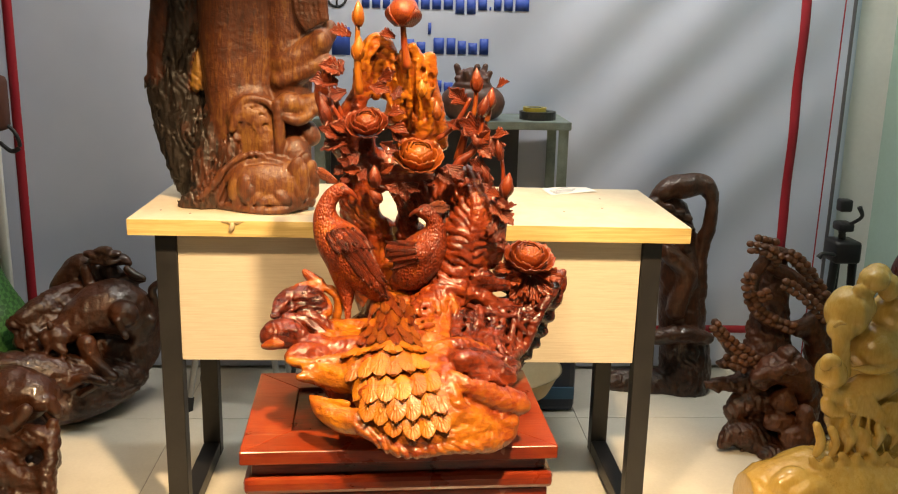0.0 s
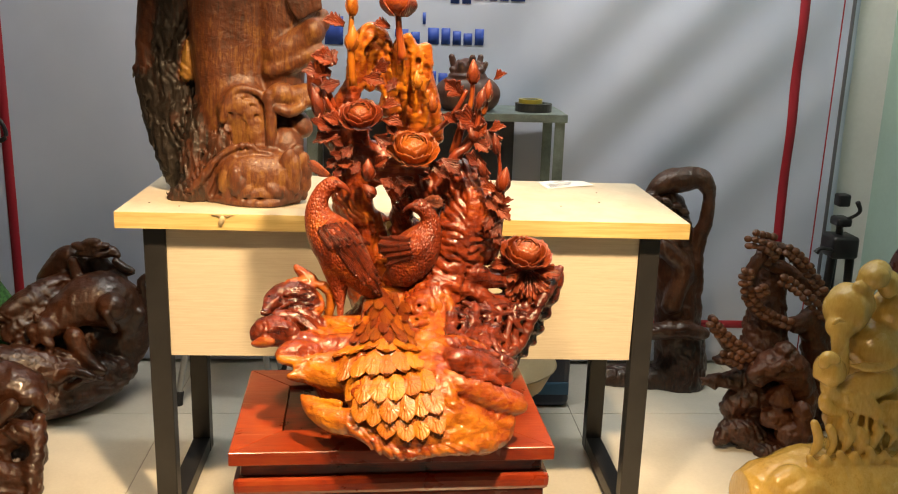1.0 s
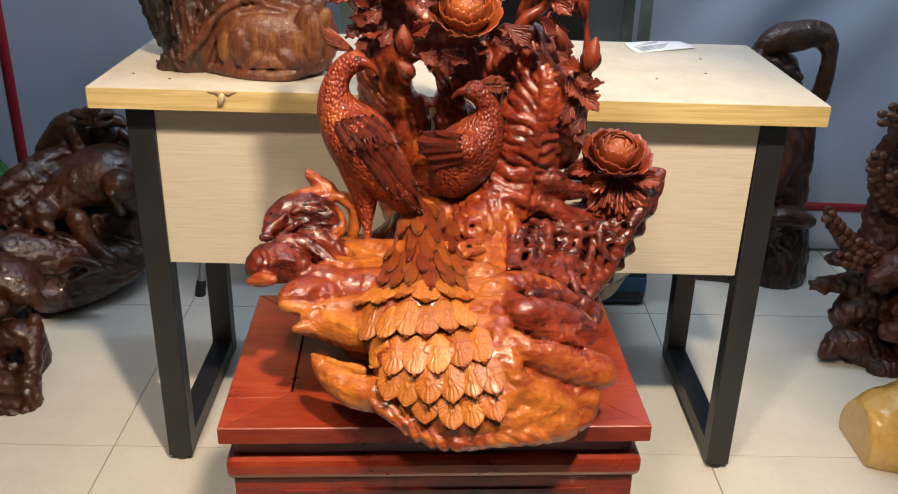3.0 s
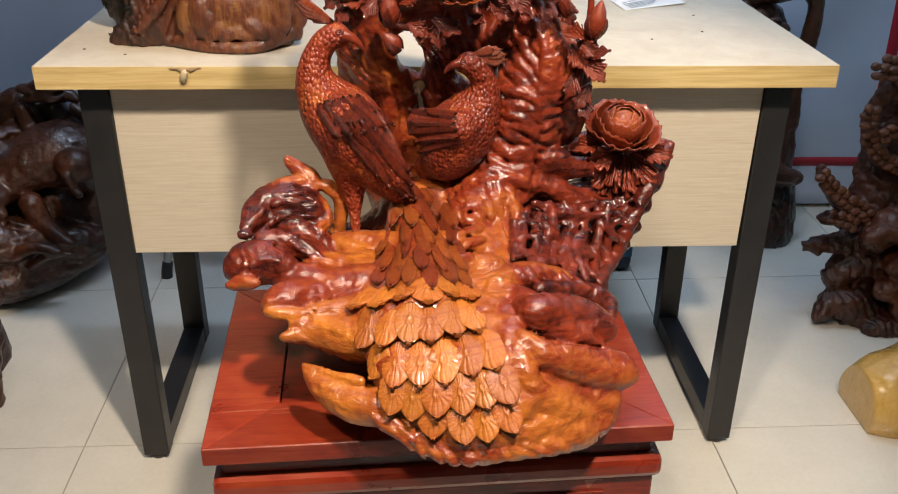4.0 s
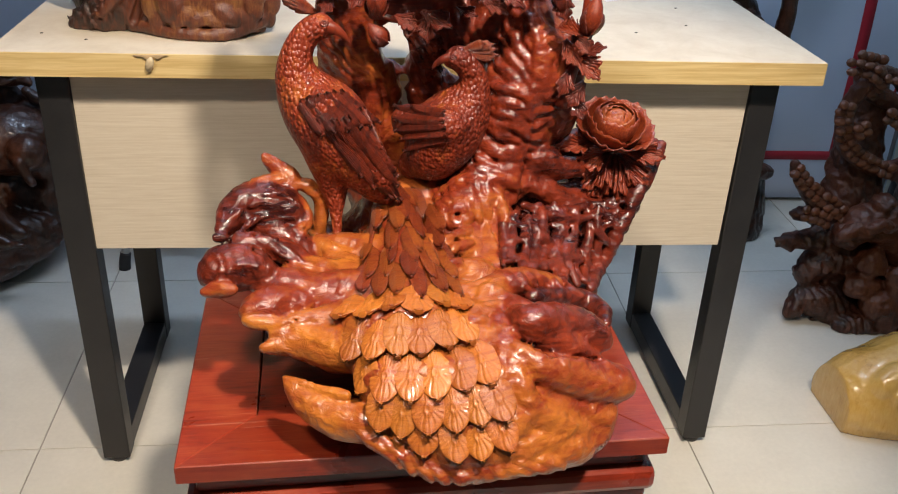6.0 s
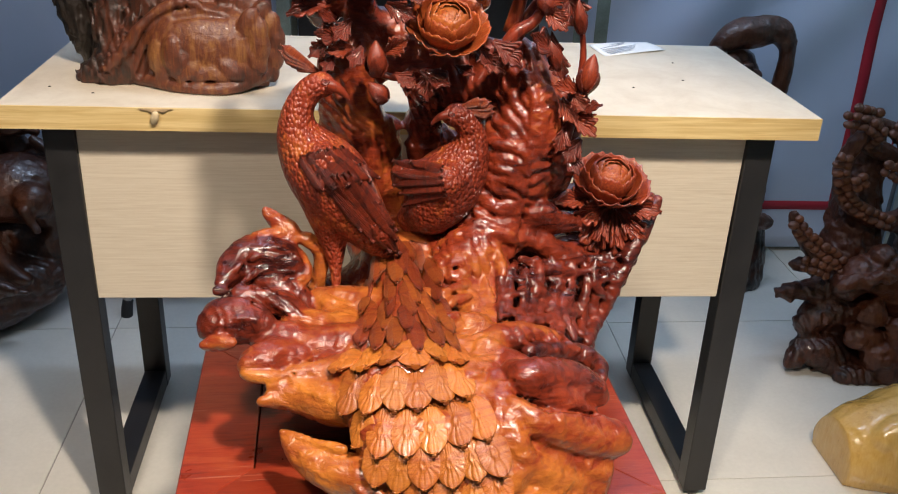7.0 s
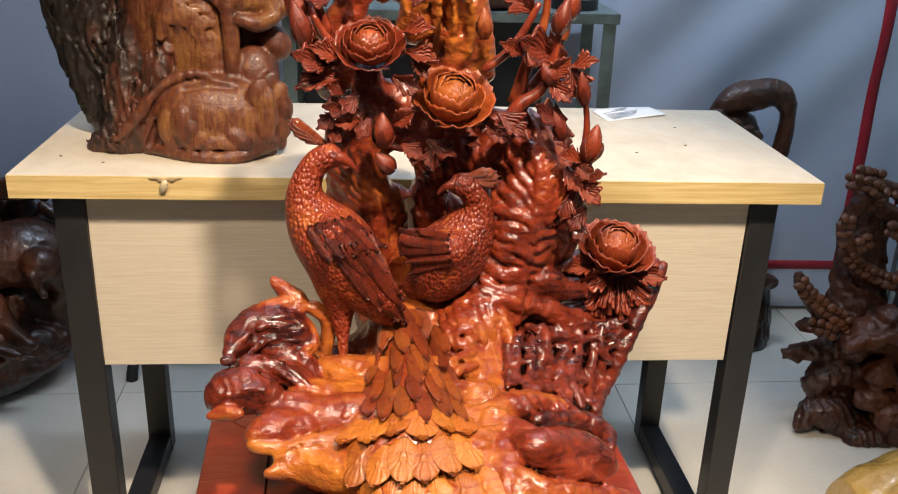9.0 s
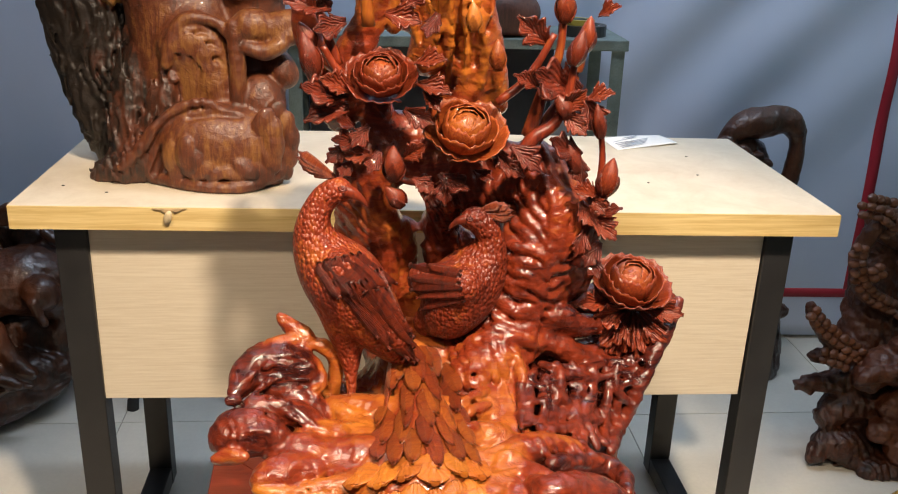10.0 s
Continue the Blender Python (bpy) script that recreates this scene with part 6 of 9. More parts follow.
lay("tail_feather", F_TAIL[0], BLOCK, (0.106, 1.376, 0.654), (0.107, 1.335, 0.629), carving, 1.05, 0.0, 0.0075)
lay("tail_feather", F_TAIL[1], BLOCK, (0.127, 1.395, 0.649), (0.134, 1.343, 0.629), carving, 1.03, 0.0, 0.0075)
lay("tail_feather", F_TAIL[2], BLOCK, (0.145, 1.409, 0.646), (0.158, 1.347, 0.632), carving, 0.97, 0.0, 0.0075)
lay("tail_feather", F_TAIL[1], BLOCK, (0.045, 1.427, 0.648), (0.032, 1.390, 0.641), carving, 1.17, 0.0, 0.0075)
lay("tail_feather", F_TAIL[2], BLOCK, (0.065, 1.423, 0.651), (0.055, 1.382, 0.644), carving, 1.16, 0.0, 0.0075)
lay("tail_feather", F_TAIL[0], BLOCK, (0.083, 1.430, 0.654), (0.077, 1.384, 0.649), carving, 1.15, 0.0, 0.0075)
lay("tail_feather", F_TAIL[1], BLOCK, (0.105, 1.428, 0.658), (0.104, 1.375, 0.655), carving, 1.18, 0.0, 0.0075)
lay("tail_feather", F_TAIL[2], BLOCK, (0.128, 1.438, 0.656), (0.133, 1.396, 0.646), carving, 1.12, 0.0, 0.0075)
lay("tail_feather", F_TAIL[0], BLOCK, (0.144, 1.434, 0.651), (0.154, 1.400, 0.641), carving, 1.07, 0.0, 0.0075)
lay("train_feather", F_TRAIN[0], BLOCK, (0.056, 1.479, 0.655), (0.051, 1.419, 0.649), carving, 1.06, 0.0015, 0.0045)
lay("train_feather", F_TRAIN[1], BLOCK, (0.071, 1.474, 0.657), (0.069, 1.412, 0.651), carving, 0.96, 0.0015, 0.0045)
lay("train_feather", F_TRAIN[2], BLOCK, (0.087, 1.471, 0.661), (0.087, 1.410, 0.654), carving, 0.99, 0.0015, 0.0045)
lay("train_feather", F_TRAIN[0], BLOCK, (0.106, 1.462, 0.666), (0.111, 1.401, 0.655), carving, 0.95, 0.0015, 0.0045)
lay("train_feather", F_TRAIN[1], BLOCK, (0.127, 1.473, 0.662), (0.135, 1.416, 0.651), carving, 1.08, 0.0015, 0.0045)
lay("train_feather", F_TRAIN[2], BLOCK, (0.142, 1.467, 0.656), (0.152, 1.415, 0.646), carving, 0.92, 0.0015, 0.0045)
lay("train_feather", F_TRAIN[1], BLOCK, (0.062, 1.506, 0.663), (0.058, 1.450, 0.652), carving, 0.99, 0.0015, 0.0045)
lay("train_feather", F_TRAIN[2], BLOCK, (0.078, 1.503, 0.666), (0.078, 1.444, 0.654), carving, 0.99, 0.0015, 0.0045)
lay("train_feather", F_TRAIN[0], BLOCK, (0.100, 1.493, 0.668), (0.103, 1.436, 0.659), carving, 0.93, 0.0015, 0.0045)
lay("train_feather", F_TRAIN[1], BLOCK, (0.119, 1.493, 0.666), (0.125, 1.436, 0.656), carving, 1.05, 0.0015, 0.0045)
lay("train_feather", F_TRAIN[2], BLOCK, (0.138, 1.504, 0.662), (0.149, 1.441, 0.651), carving, 0.93, 0.0015, 0.0045)
lay("train_feather", F_TRAIN[2], BLOCK, (0.064, 1.530, 0.672), (0.060, 1.477, 0.656), carving, 1.01, 0.0015, 0.0045)
lay("train_feather", F_TRAIN[0], BLOCK, (0.084, 1.530, 0.674), (0.085, 1.466, 0.659), carving, 0.92, 0.0015, 0.0045)
lay("train_feather", F_TRAIN[1], BLOCK, (0.102, 1.530, 0.673), (0.107, 1.458, 0.664), carving, 0.93, 0.0015, 0.0045)
lay("train_feather", F_TRAIN[2], BLOCK, (0.121, 1.527, 0.669), (0.130, 1.459, 0.658), carving, 1.01, 0.0015, 0.0045)
lay("train_feather", F_TRAIN[0], BLOCK, (0.137, 1.521, 0.664), (0.148, 1.463, 0.654), carving, 0.93, 0.0015, 0.0045)
lay("train_feather", F_TRAIN[0], BLOCK, (0.067, 1.547, 0.681), (0.063, 1.498, 0.661), carving, 0.94, 0.0015, 0.0045)
lay("train_feather", F_TRAIN[1], BLOCK, (0.085, 1.546, 0.680), (0.086, 1.488, 0.664), carving, 0.94, 0.0015, 0.0045)
lay("train_feather", F_TRAIN[2], BLOCK, (0.106, 1.548, 0.678), (0.112, 1.480, 0.667), carving, 1.00, 0.0015, 0.0045)
lay("train_feather", F_TRAIN[0], BLOCK, (0.130, 1.553, 0.672), (0.141, 1.498, 0.660), carving, 0.95, 0.0015, 0.0045)
lay("train_feather", F_TRAIN[1], BLOCK, (0.071, 1.569, 0.695), (0.068, 1.523, 0.670), carving, 1.03, 0.0015, 0.0045)
lay("train_feather", F_TRAIN[2], BLOCK, (0.090, 1.569, 0.692), (0.094, 1.520, 0.671), carving, 0.99, 0.0015, 0.0045)
lay("train_feather", F_TRAIN[0], BLOCK, (0.108, 1.566, 0.686), (0.116, 1.509, 0.668), carving, 1.00, 0.0015, 0.0045)
lay("train_feather", F_TRAIN[1], BLOCK, (0.131, 1.574, 0.682), (0.145, 1.530, 0.663), carving, 1.00, 0.0015, 0.0045)
lay("train_feather", F_TRAIN[2], BLOCK, (0.078, 1.577, 0.700), (0.077, 1.537, 0.676), carving, 1.02, 0.0015, 0.0045)
lay("train_feather", F_TRAIN[0], BLOCK, (0.095, 1.584, 0.702), (0.102, 1.537, 0.675), carving, 1.08, 0.0015, 0.0045)
lay("train_feather", F_TRAIN[1], BLOCK, (0.111, 1.586, 0.699), (0.124, 1.548, 0.673), carving, 1.08, 0.0015, 0.0045)
lay("train_feather", F_TRAIN[0], BLOCK, (0.083, 1.595, 0.715), (0.085, 1.555, 0.684), carving, 1.00, 0.0015, 0.0045)
lay("train_feather", F_TRAIN[1], BLOCK, (0.100, 1.596, 0.711), (0.111, 1.559, 0.681), carving, 0.97, 0.0015, 0.0045)
def ring(at, r):
    """A carved eye: a raised lid round a bead."""
    bm = lathe([(0.0, 0.5 * r), (0.35 * r, 0.4 * r), (0.55 * r, 0.05 * r), (0.75 * r, 0.35 * r), (1.0 * r, 0.3 * r), (1.2 * r, -0.4 * r)], 14)
    bmesh.ops.transform(bm, matrix=Matrix.Translation(at) @ Vector((0.1, -0.9, 0.35)).to_track_quat("Z", "Y").to_matrix().to_4x4() @ Matrix.Diagonal((1.25, 0.85, 1, 1)), verts=bm.verts)
    return bm


part("beak", own_mesh("beak", tube([(0.0176, 1.5590, 0.8949, 0.0073), (0.0248, 1.5590, 0.8924, 0.0064), (0.0320, 1.5590, 0.8880, 0.0046), (0.0375, 1.5590, 0.8823, 0.0027), (0.0405, 1.5590, 0.8772, 0.0010)], 10, 4), WOOD_BLOOM, 0.2), None, bird_one)
part("eye", own_mesh("eye", ring((0.016, 1.542, 0.902), 0.0033), WOOD_BLOOM, 0.1), None, bird_one)
part("beak", own_mesh("beak", tube([(0.1505, 1.5950, 0.8514, 0.0061), (0.1441, 1.5950, 0.8501, 0.0051), (0.1377, 1.5950, 0.8467, 0.0035), (0.1334, 1.5950, 0.8419, 0.0021), (0.1315, 1.5950, 0.8378, 0.0009)], 10, 4), WOOD_BLOOM, 0.2), None, bird_two)
part("eye", own_mesh("eye", ring((0.153, 1.582, 0.856), 0.0029), WOOD_BLOOM, 0.1), None, bird_two)
lay("wing_feather", F_LONG[0], BIRD_A, (0.006, 1.535, 0.804), (0.054, 1.535, 0.739), carving, 1.30, 0.001, 0.004)
lay("wing_feather", F_LONG[1], BIRD_A, (0.012, 1.535, 0.804), (0.068, 1.535, 0.725), carving, 1.30, 0.001, 0.004)
lay("wing_feather", F_LONG[0], BIRD_A, (0.019, 1.535, 0.804), (0.082, 1.535, 0.713), carving, 1.30, 0.001, 0.004)
lay("wing_feather", F_LONG[1], BIRD_A, (0.023, 1.535, 0.804), (0.094, 1.535, 0.705), carving, 1.30, 0.001, 0.004)
lay("wing_feather", F_LONG[0], BIRD_A, (0.029, 1.535, 0.805), (0.105, 1.535, 0.699), carving, 1.30, 0.001, 0.004)
lay("wing_feather", F_LONG[1], BIRD_A, (0.034, 1.535, 0.807), (0.100, 1.535, 0.717), carving, 1.30, 0.001, 0.004)
lay("wing_feather", F_LONG[0], BIRD_A, (0.039, 1.535, 0.810), (0.096, 1.535, 0.733), carving, 1.30, 0.001, 0.004)
lay("wing_feather", F_LONG[1], BIRD_A, (0.044, 1.535, 0.812), (0.093, 1.535, 0.745), carving, 1.30, 0.001, 0.004)
lay("wing_feather", F_LONG[0], BIRD_A, (0.049, 1.535, 0.815), (0.088, 1.535, 0.759), carving, 1.30, 0.001, 0.004)
lay("wing_feather", F_LONG[1], BIRD_A, (0.053, 1.535, 0.816), (0.081, 1.535, 0.770), carving, 1.30, 0.001, 0.004)
lay("wing_feather", F_LONG[1], BIRD_A, (-0.009, 1.535, 0.824), (0.015, 1.535, 0.785), carving, 1.35, 0.001, 0.004)
lay("wing_feather", F_LONG[0], BIRD_A, (-0.002, 1.535, 0.827), (0.027, 1.535, 0.787), carving, 1.35, 0.001, 0.004)
lay("wing_feather", F_LONG[1], BIRD_A, (0.006, 1.535, 0.829), (0.038, 1.535, 0.789), carving, 1.35, 0.001, 0.004)
lay("wing_feather", F_LONG[0], BIRD_A, (0.014, 1.535, 0.831), (0.049, 1.535, 0.791), carving, 1.35, 0.001, 0.004)
lay("wing_feather", F_LONG[1], BIRD_A, (0.022, 1.535, 0.833), (0.059, 1.535, 0.793), carving, 1.35, 0.001, 0.004)
lay("wing_feather", F_LONG[0], BIRD_A, (0.030, 1.535, 0.833), (0.067, 1.535, 0.795), carving, 1.35, 0.001, 0.004)
lay("wing_feather", F_LONG[0], BIRD_B, (0.145, 1.570, 0.793), (0.092, 1.600, 0.791), carving, 0.95, 0.001, 0.004)
lay("wing_feather", F_LONG[1], BIRD_B, (0.145, 1.570, 0.786), (0.091, 1.600, 0.779), carving, 0.95, 0.001, 0.004)
lay("wing_feather", F_LONG[0], BIRD_B, (0.147, 1.570, 0.779), (0.093, 1.600, 0.767), carving, 0.95, 0.001, 0.004)
lay("wing_feather", F_LONG[1], BIRD_B, (0.149, 1.570, 0.772), (0.097, 1.600, 0.754), carving, 0.95, 0.001, 0.004)
lay("wing_feather", F_LONG[0], BIRD_B, (0.151, 1.570, 0.765), (0.106, 1.600, 0.741), carving, 0.95, 0.001, 0.004)
lay("wing_feather", F_LONG[1], BIRD_B, (0.145, 1.570, 0.798), (0.105, 1.600, 0.801), carving, 0.95, 0.001, 0.004)
part("crest_feather", F_CREST, None, carving, m=frame_of((0.008, 1.573, 0.905), Vector((-0.032, 1.575, 0.933)) - Vector((0.008, 1.573, 0.905)), (0.2, -0.9, 0.4), 1.0, (Vector((-0.032, 1.575, 0.933)) - Vector((0.008, 1.573, 0.905))).length, 1.0))
part("crest_feather", F_CREST, None, carving, m=frame_of((0.008, 1.573, 0.905), Vector((-0.034, 1.575, 0.927)) - Vector((0.008, 1.573, 0.905)), (0.2, -0.9, 0.4), 1.0, (Vector((-0.034, 1.575, 0.927)) - Vector((0.008, 1.573, 0.905))).length, 1.0))
part("crest_feather", F_CREST, None, carving, m=frame_of((0.008, 1.573, 0.905), Vector((-0.031, 1.575, 0.920)) - Vector((0.008, 1.573, 0.905)), (0.2, -0.9, 0.4), 1.0, (Vector((-0.031, 1.575, 0.920)) - Vector((0.008, 1.573, 0.905))).length, 1.0))
part("crest_feather", F_CREST, None, carving, m=frame_of((0.008, 1.573, 0.905), Vector((-0.025, 1.575, 0.916)) - Vector((0.008, 1.573, 0.905)), (0.2, -0.9, 0.4), 1.0, (Vector((-0.025, 1.575, 0.916)) - Vector((0.008, 1.573, 0.905))).length, 1.0))
part("crest_feather", F_CREST, None, carving, m=frame_of((0.008, 1.573, 0.905), Vector((-0.018, 1.575, 0.911)) - Vector((0.008, 1.573, 0.905)), (0.2, -0.9, 0.4), 1.0, (Vector((-0.018, 1.575, 0.911)) - Vector((0.008, 1.573, 0.905))).length, 1.0))
part("crest_feather", F_CREST, None, carving, m=frame_of((0.163, 1.607, 0.856), Vector((0.200, 1.600, 0.866)) - Vector((0.163, 1.607, 0.856)), (0.2, -0.9, 0.4), 1.0, (Vector((0.200, 1.600, 0.866)) - Vector((0.163, 1.607, 0.856))).length, 1.0))
part("crest_feather", F_CREST, None, carving, m=frame_of((0.163, 1.607, 0.856), Vector((0.205, 1.600, 0.860)) - Vector((0.163, 1.607, 0.856)), (0.2, -0.9, 0.4), 1.0, (Vector((0.205, 1.600, 0.860)) - Vector((0.163, 1.607, 0.856))).length, 1.0))
part("crest_feather", F_CREST, None, carving, m=frame_of((0.163, 1.607, 0.856), Vector((0.206, 1.600, 0.853)) - Vector((0.163, 1.607, 0.856)), (0.2, -0.9, 0.4), 1.0, (Vector((0.206, 1.600, 0.853)) - Vector((0.163, 1.607, 0.856))).length, 1.0))
part("crest_feather", F_CREST, None, carving, m=frame_of((0.163, 1.607, 0.856), Vector((0.202, 1.600, 0.849)) - Vector((0.163, 1.607, 0.856)), (0.2, -0.9, 0.4), 1.0, (Vector((0.202, 1.600, 0.849)) - Vector((0.163, 1.607, 0.856))).length, 1.0))
part("crest_feather", F_CREST, None, carving, m=frame_of((0.163, 1.607, 0.856), Vector((0.191, 1.600, 0.867)) - Vector((0.163, 1.607, 0.856)), (0.2, -0.9, 0.4), 1.0, (Vector((0.191, 1.600, 0.867)) - Vector((0.163, 1.607, 0.856))).length, 1.0))

# ---- gnarled figure carving on the desk ----


clay = Clay((-0.50, 1.90, 0.755), (0.06, 2.36, 1.44), 0.0034)
clay.line([(-0.393, 2.132, 1.289, 0.0327), (-0.408, 2.132, 1.215, 0.0328), (-0.422, 2.131, 1.115, 0.0315), (-0.427, 2.132, 1.026, 0.0329)], 0.34, 0.008, (0.002, 0.03, (0.9, 0.3, 0.1)))
clay.line([(-0.427, 2.132, 1.026, 0.0329), (-0.411, 2.137, 0.960, 0.0384), (-0.391, 2.140, 0.886, 0.0412), (-0.371, 2.132, 0.813, 0.0331), (-0.357, 2.124, 0.774, 0.0249)], -0.3, 0.01, (0.005, 0.016, (0.9, 0.3, 0.1)))
clay.line([(-0.367, 2.047, 0.771, 0.0121), (-0.336, 2.052, 0.778, 0.0227), (-0.315, 2.061, 0.813, 0.0319), (-0.314, 2.075, 0.864, 0.0359), (-0.301, 2.084, 0.922, 0.0346), (-0.289, 2.089, 0.986, 0.0293), (-0.299, 2.104, 1.068, 0.0241)], 0.06, 0.008, (0.005, 0.016, (0.9, 0.3, 0.1)))
clay.line([(-0.341, 2.043, 0.771, 0.0134), (-0.306, 2.042, 0.767, 0.0120), (-0.280, 2.040, 0.785, 0.0106)], 0.12, 0.006, (0.005, 0.016, (0.9, 0.3, 0.1)))
clay.line([(-0.385, 2.154, 1.024, 0.0249), (-0.385, 2.157, 1.102, 0.0276), (-0.366, 2.154, 1.167, 0.0248), (-0.344, 2.154, 1.243, 0.0248), (-0.335, 2.154, 1.292, 0.0248)], 0.9, 0.008, (0.005, 0.016, (0.9, 0.3, 0.1)))
clay.line([(-0.340, 2.093, 1.030, 0.0135), (-0.329, 2.096, 1.080, 0.0161), (-0.310, 2.092, 1.119, 0.0121)], 0.92, 0.005, (0.005, 0.016, (0.9, 0.3, 0.1)))
clay.line([(-0.234, 2.159, 1.307, 0.1154), (-0.232, 2.148, 1.221, 0.1048), (-0.227, 2.138, 1.132, 0.0943), (-0.224, 2.128, 1.055, 0.0839), (-0.216, 2.110, 0.992, 0.0657)], 0.4, 0.012)
clay.line([(-0.278, 2.089, 1.290, 0.0292), (-0.287, 2.083, 1.193, 0.0239), (-0.294, 2.078, 1.107, 0.0186), (-0.292, 2.076, 1.032, 0.0160)], 0.3, 0.008)
clay.line([(-0.134, 2.128, 1.296, 0.0784), (-0.121, 2.115, 1.222, 0.0652), (-0.114, 2.102, 1.147, 0.0522)], 0.4, 0.012)
clay.line([(-0.149, 2.051, 1.049, 0.0208), (-0.098, 2.053, 1.072, 0.0233), (-0.045, 2.044, 1.095, 0.0142)], 0.42, 0.006)
clay.line([(-0.137, 2.061, 1.085, 0.0311), (-0.086, 2.061, 1.112, 0.0310), (-0.060, 2.053, 1.137, 0.0232)], 0.4, 0.008)
clay.ball((-0.059, 2.046, 1.135), (0.0257, 0.0257, 0.0282), (0, 0, 0), 0.45, 0.005)
clay.ball((-0.041, 2.058, 1.156), (0.0181, 0.0181, 0.0259), (0, 0, 0), 0.4, 0.005)
clay.line([(-0.117, 2.036, 1.244, 0.0058), (-0.108, 2.036, 1.191, 0.0058), (-0.089, 2.034, 1.159, 0.0039)], 0.28, 0.003)
clay.line([(-0.105, 2.035, 1.245, 0.0058), (-0.098, 2.035, 1.191, 0.0058), (-0.081, 2.033, 1.163, 0.0039)], 0.28, 0.003)
clay.line([(-0.094, 2.034, 1.245, 0.0058), (-0.088, 2.034, 1.191, 0.0058), (-0.074, 2.032, 1.166, 0.0039)], 0.28, 0.003)
clay.line([(-0.083, 2.033, 1.245, 0.0058), (-0.078, 2.033, 1.192, 0.0058), (-0.066, 2.031, 1.170, 0.0039)], 0.28, 0.003)
clay.line([(-0.072, 2.032, 1.245, 0.0058), (-0.067, 2.032, 1.192, 0.0058), (-0.059, 2.030, 1.174, 0.0039)], 0.28, 0.003)
clay.line([(-0.060, 2.031, 1.246, 0.0058), (-0.057, 2.031, 1.192, 0.0058), (-0.051, 2.029, 1.178, 0.0039)], 0.28, 0.003)
clay.line([(-0.049, 2.030, 1.246, 0.0058), (-0.047, 2.030, 1.192, 0.0058), (-0.044, 2.028, 1.182, 0.0039)], 0.28, 0.003)
clay.line([(-0.352, 2.143, 1.292, 0.0541), (-0.371, 2.140, 1.141, 0.0514), (-0.380, 2.138, 1.013, 0.0489), (-0.355, 2.138, 0.895, 0.0491), (-0.333, 2.122, 0.802, 0.0329)], -0.1, 0.008, (0.005, 0.016, (0.9, 0.3, 0.1)))
clay.line([(-0.262, 2.099, 1.291, 0.0654), (-0.267, 2.097, 1.145, 0.0628), (-0.260, 2.094, 1.018, 0.0603), (-0.248, 2.089, 0.903, 0.0553), (-0.236, 2.079, 0.805, 0.0451)], 0.36, 0.008)
clay.line([(-0.138, 2.105, 1.270, 0.0599), (-0.141, 2.102, 1.147, 0.0573), (-0.136, 2.094, 1.033, 0.0496), (-0.133, 2.089, 0.917, 0.0446), (-0.135, 2.086, 0.805, 0.0423)], 0.36, 0.008)
clay.line([(-0.238, 2.041, 0.966, 0.0311), (-0.214, 2.048, 0.978, 0.0388), (-0.196, 2.051, 0.953, 0.0414), (-0.186, 2.038, 0.916, 0.0285), (-0.171, 2.018, 0.885, 0.0078)], 0.46, 0.006)
clay.line([(-0.253, 2.018, 0.943, 0.0078), (-0.243, 2.018, 0.981, 0.0078), (-0.218, 2.018, 1.010, 0.0078), (-0.177, 2.018, 1.005, 0.0077), (-0.161, 2.016, 0.988, 0.0064)], 0.42, 0.003)
clay.cone((-0.236, 2.013, 0.948), (-0.227, 2.013, 0.981), 0.0039, 0.0039, 0, 0.001, cut=True)
clay.cone((-0.227, 2.013, 0.981), (-0.198, 2.013, 0.993), 0.0039, 0.0039, 0, 0.001, cut=True)
clay.cone((-0.198, 2.013, 0.993), (-0.166, 2.013, 0.979), 0.0039, 0.0039, 0, 0.001, cut=True)
clay.cone((-0.222, 2.013, 0.936), (-0.211, 2.013, 0.966), 0.0039, 0.0039, 0, 0.001, cut=True)
clay.cone((-0.211, 2.013, 0.966), (-0.186, 2.013, 0.976), 0.0039, 0.0039, 0, 0.001, cut=True)
clay.cone((-0.186, 2.013, 0.976), (-0.164, 2.013, 0.962), 0.0039, 0.0039, 0, 0.001, cut=True)
clay.cone((-0.210, 2.013, 0.916), (-0.202, 2.013, 0.946), 0.0039, 0.0039, 0, 0.001, cut=True)
clay.cone((-0.202, 2.013, 0.946), (-0.179, 2.013, 0.954), 0.0039, 0.0039, 0, 0.001, cut=True)
clay.cone((-0.179, 2.013, 0.954), (-0.163, 2.013, 0.939), 0.0039, 0.0039, 0, 0.001, cut=True)
clay.line([(-0.153, 2.015, 1.001, 0.0116), (-0.149, 2.015, 0.939, 0.0116), (-0.152, 2.013, 0.886, 0.0090)], 0.42, 0.004)
clay.ball((-0.127, 2.025, 1.001), (0.0307, 0.0256, 0.0256), (0, 0, 0), 0.46, 0.005)
clay.line([(-0.133, 2.010, 0.971, 0.0103), (-0.108, 2.011, 0.965, 0.0115), (-0.083, 2.010, 0.976, 0.0102)], 0.42, 0.004)
clay.line([(-0.104, 2.030, 0.995, 0.0205), (-0.072, 2.029, 1.004, 0.0192), (-0.034, 2.025, 1.013, 0.0154)], 0.46, 0.006)
clay.line([(-0.084, 2.016, 0.984, 0.0115), (-0.059, 2.018, 0.991, 0.0128), (-0.034, 2.015, 0.991, 0.0102)], 0.44, 0.004)
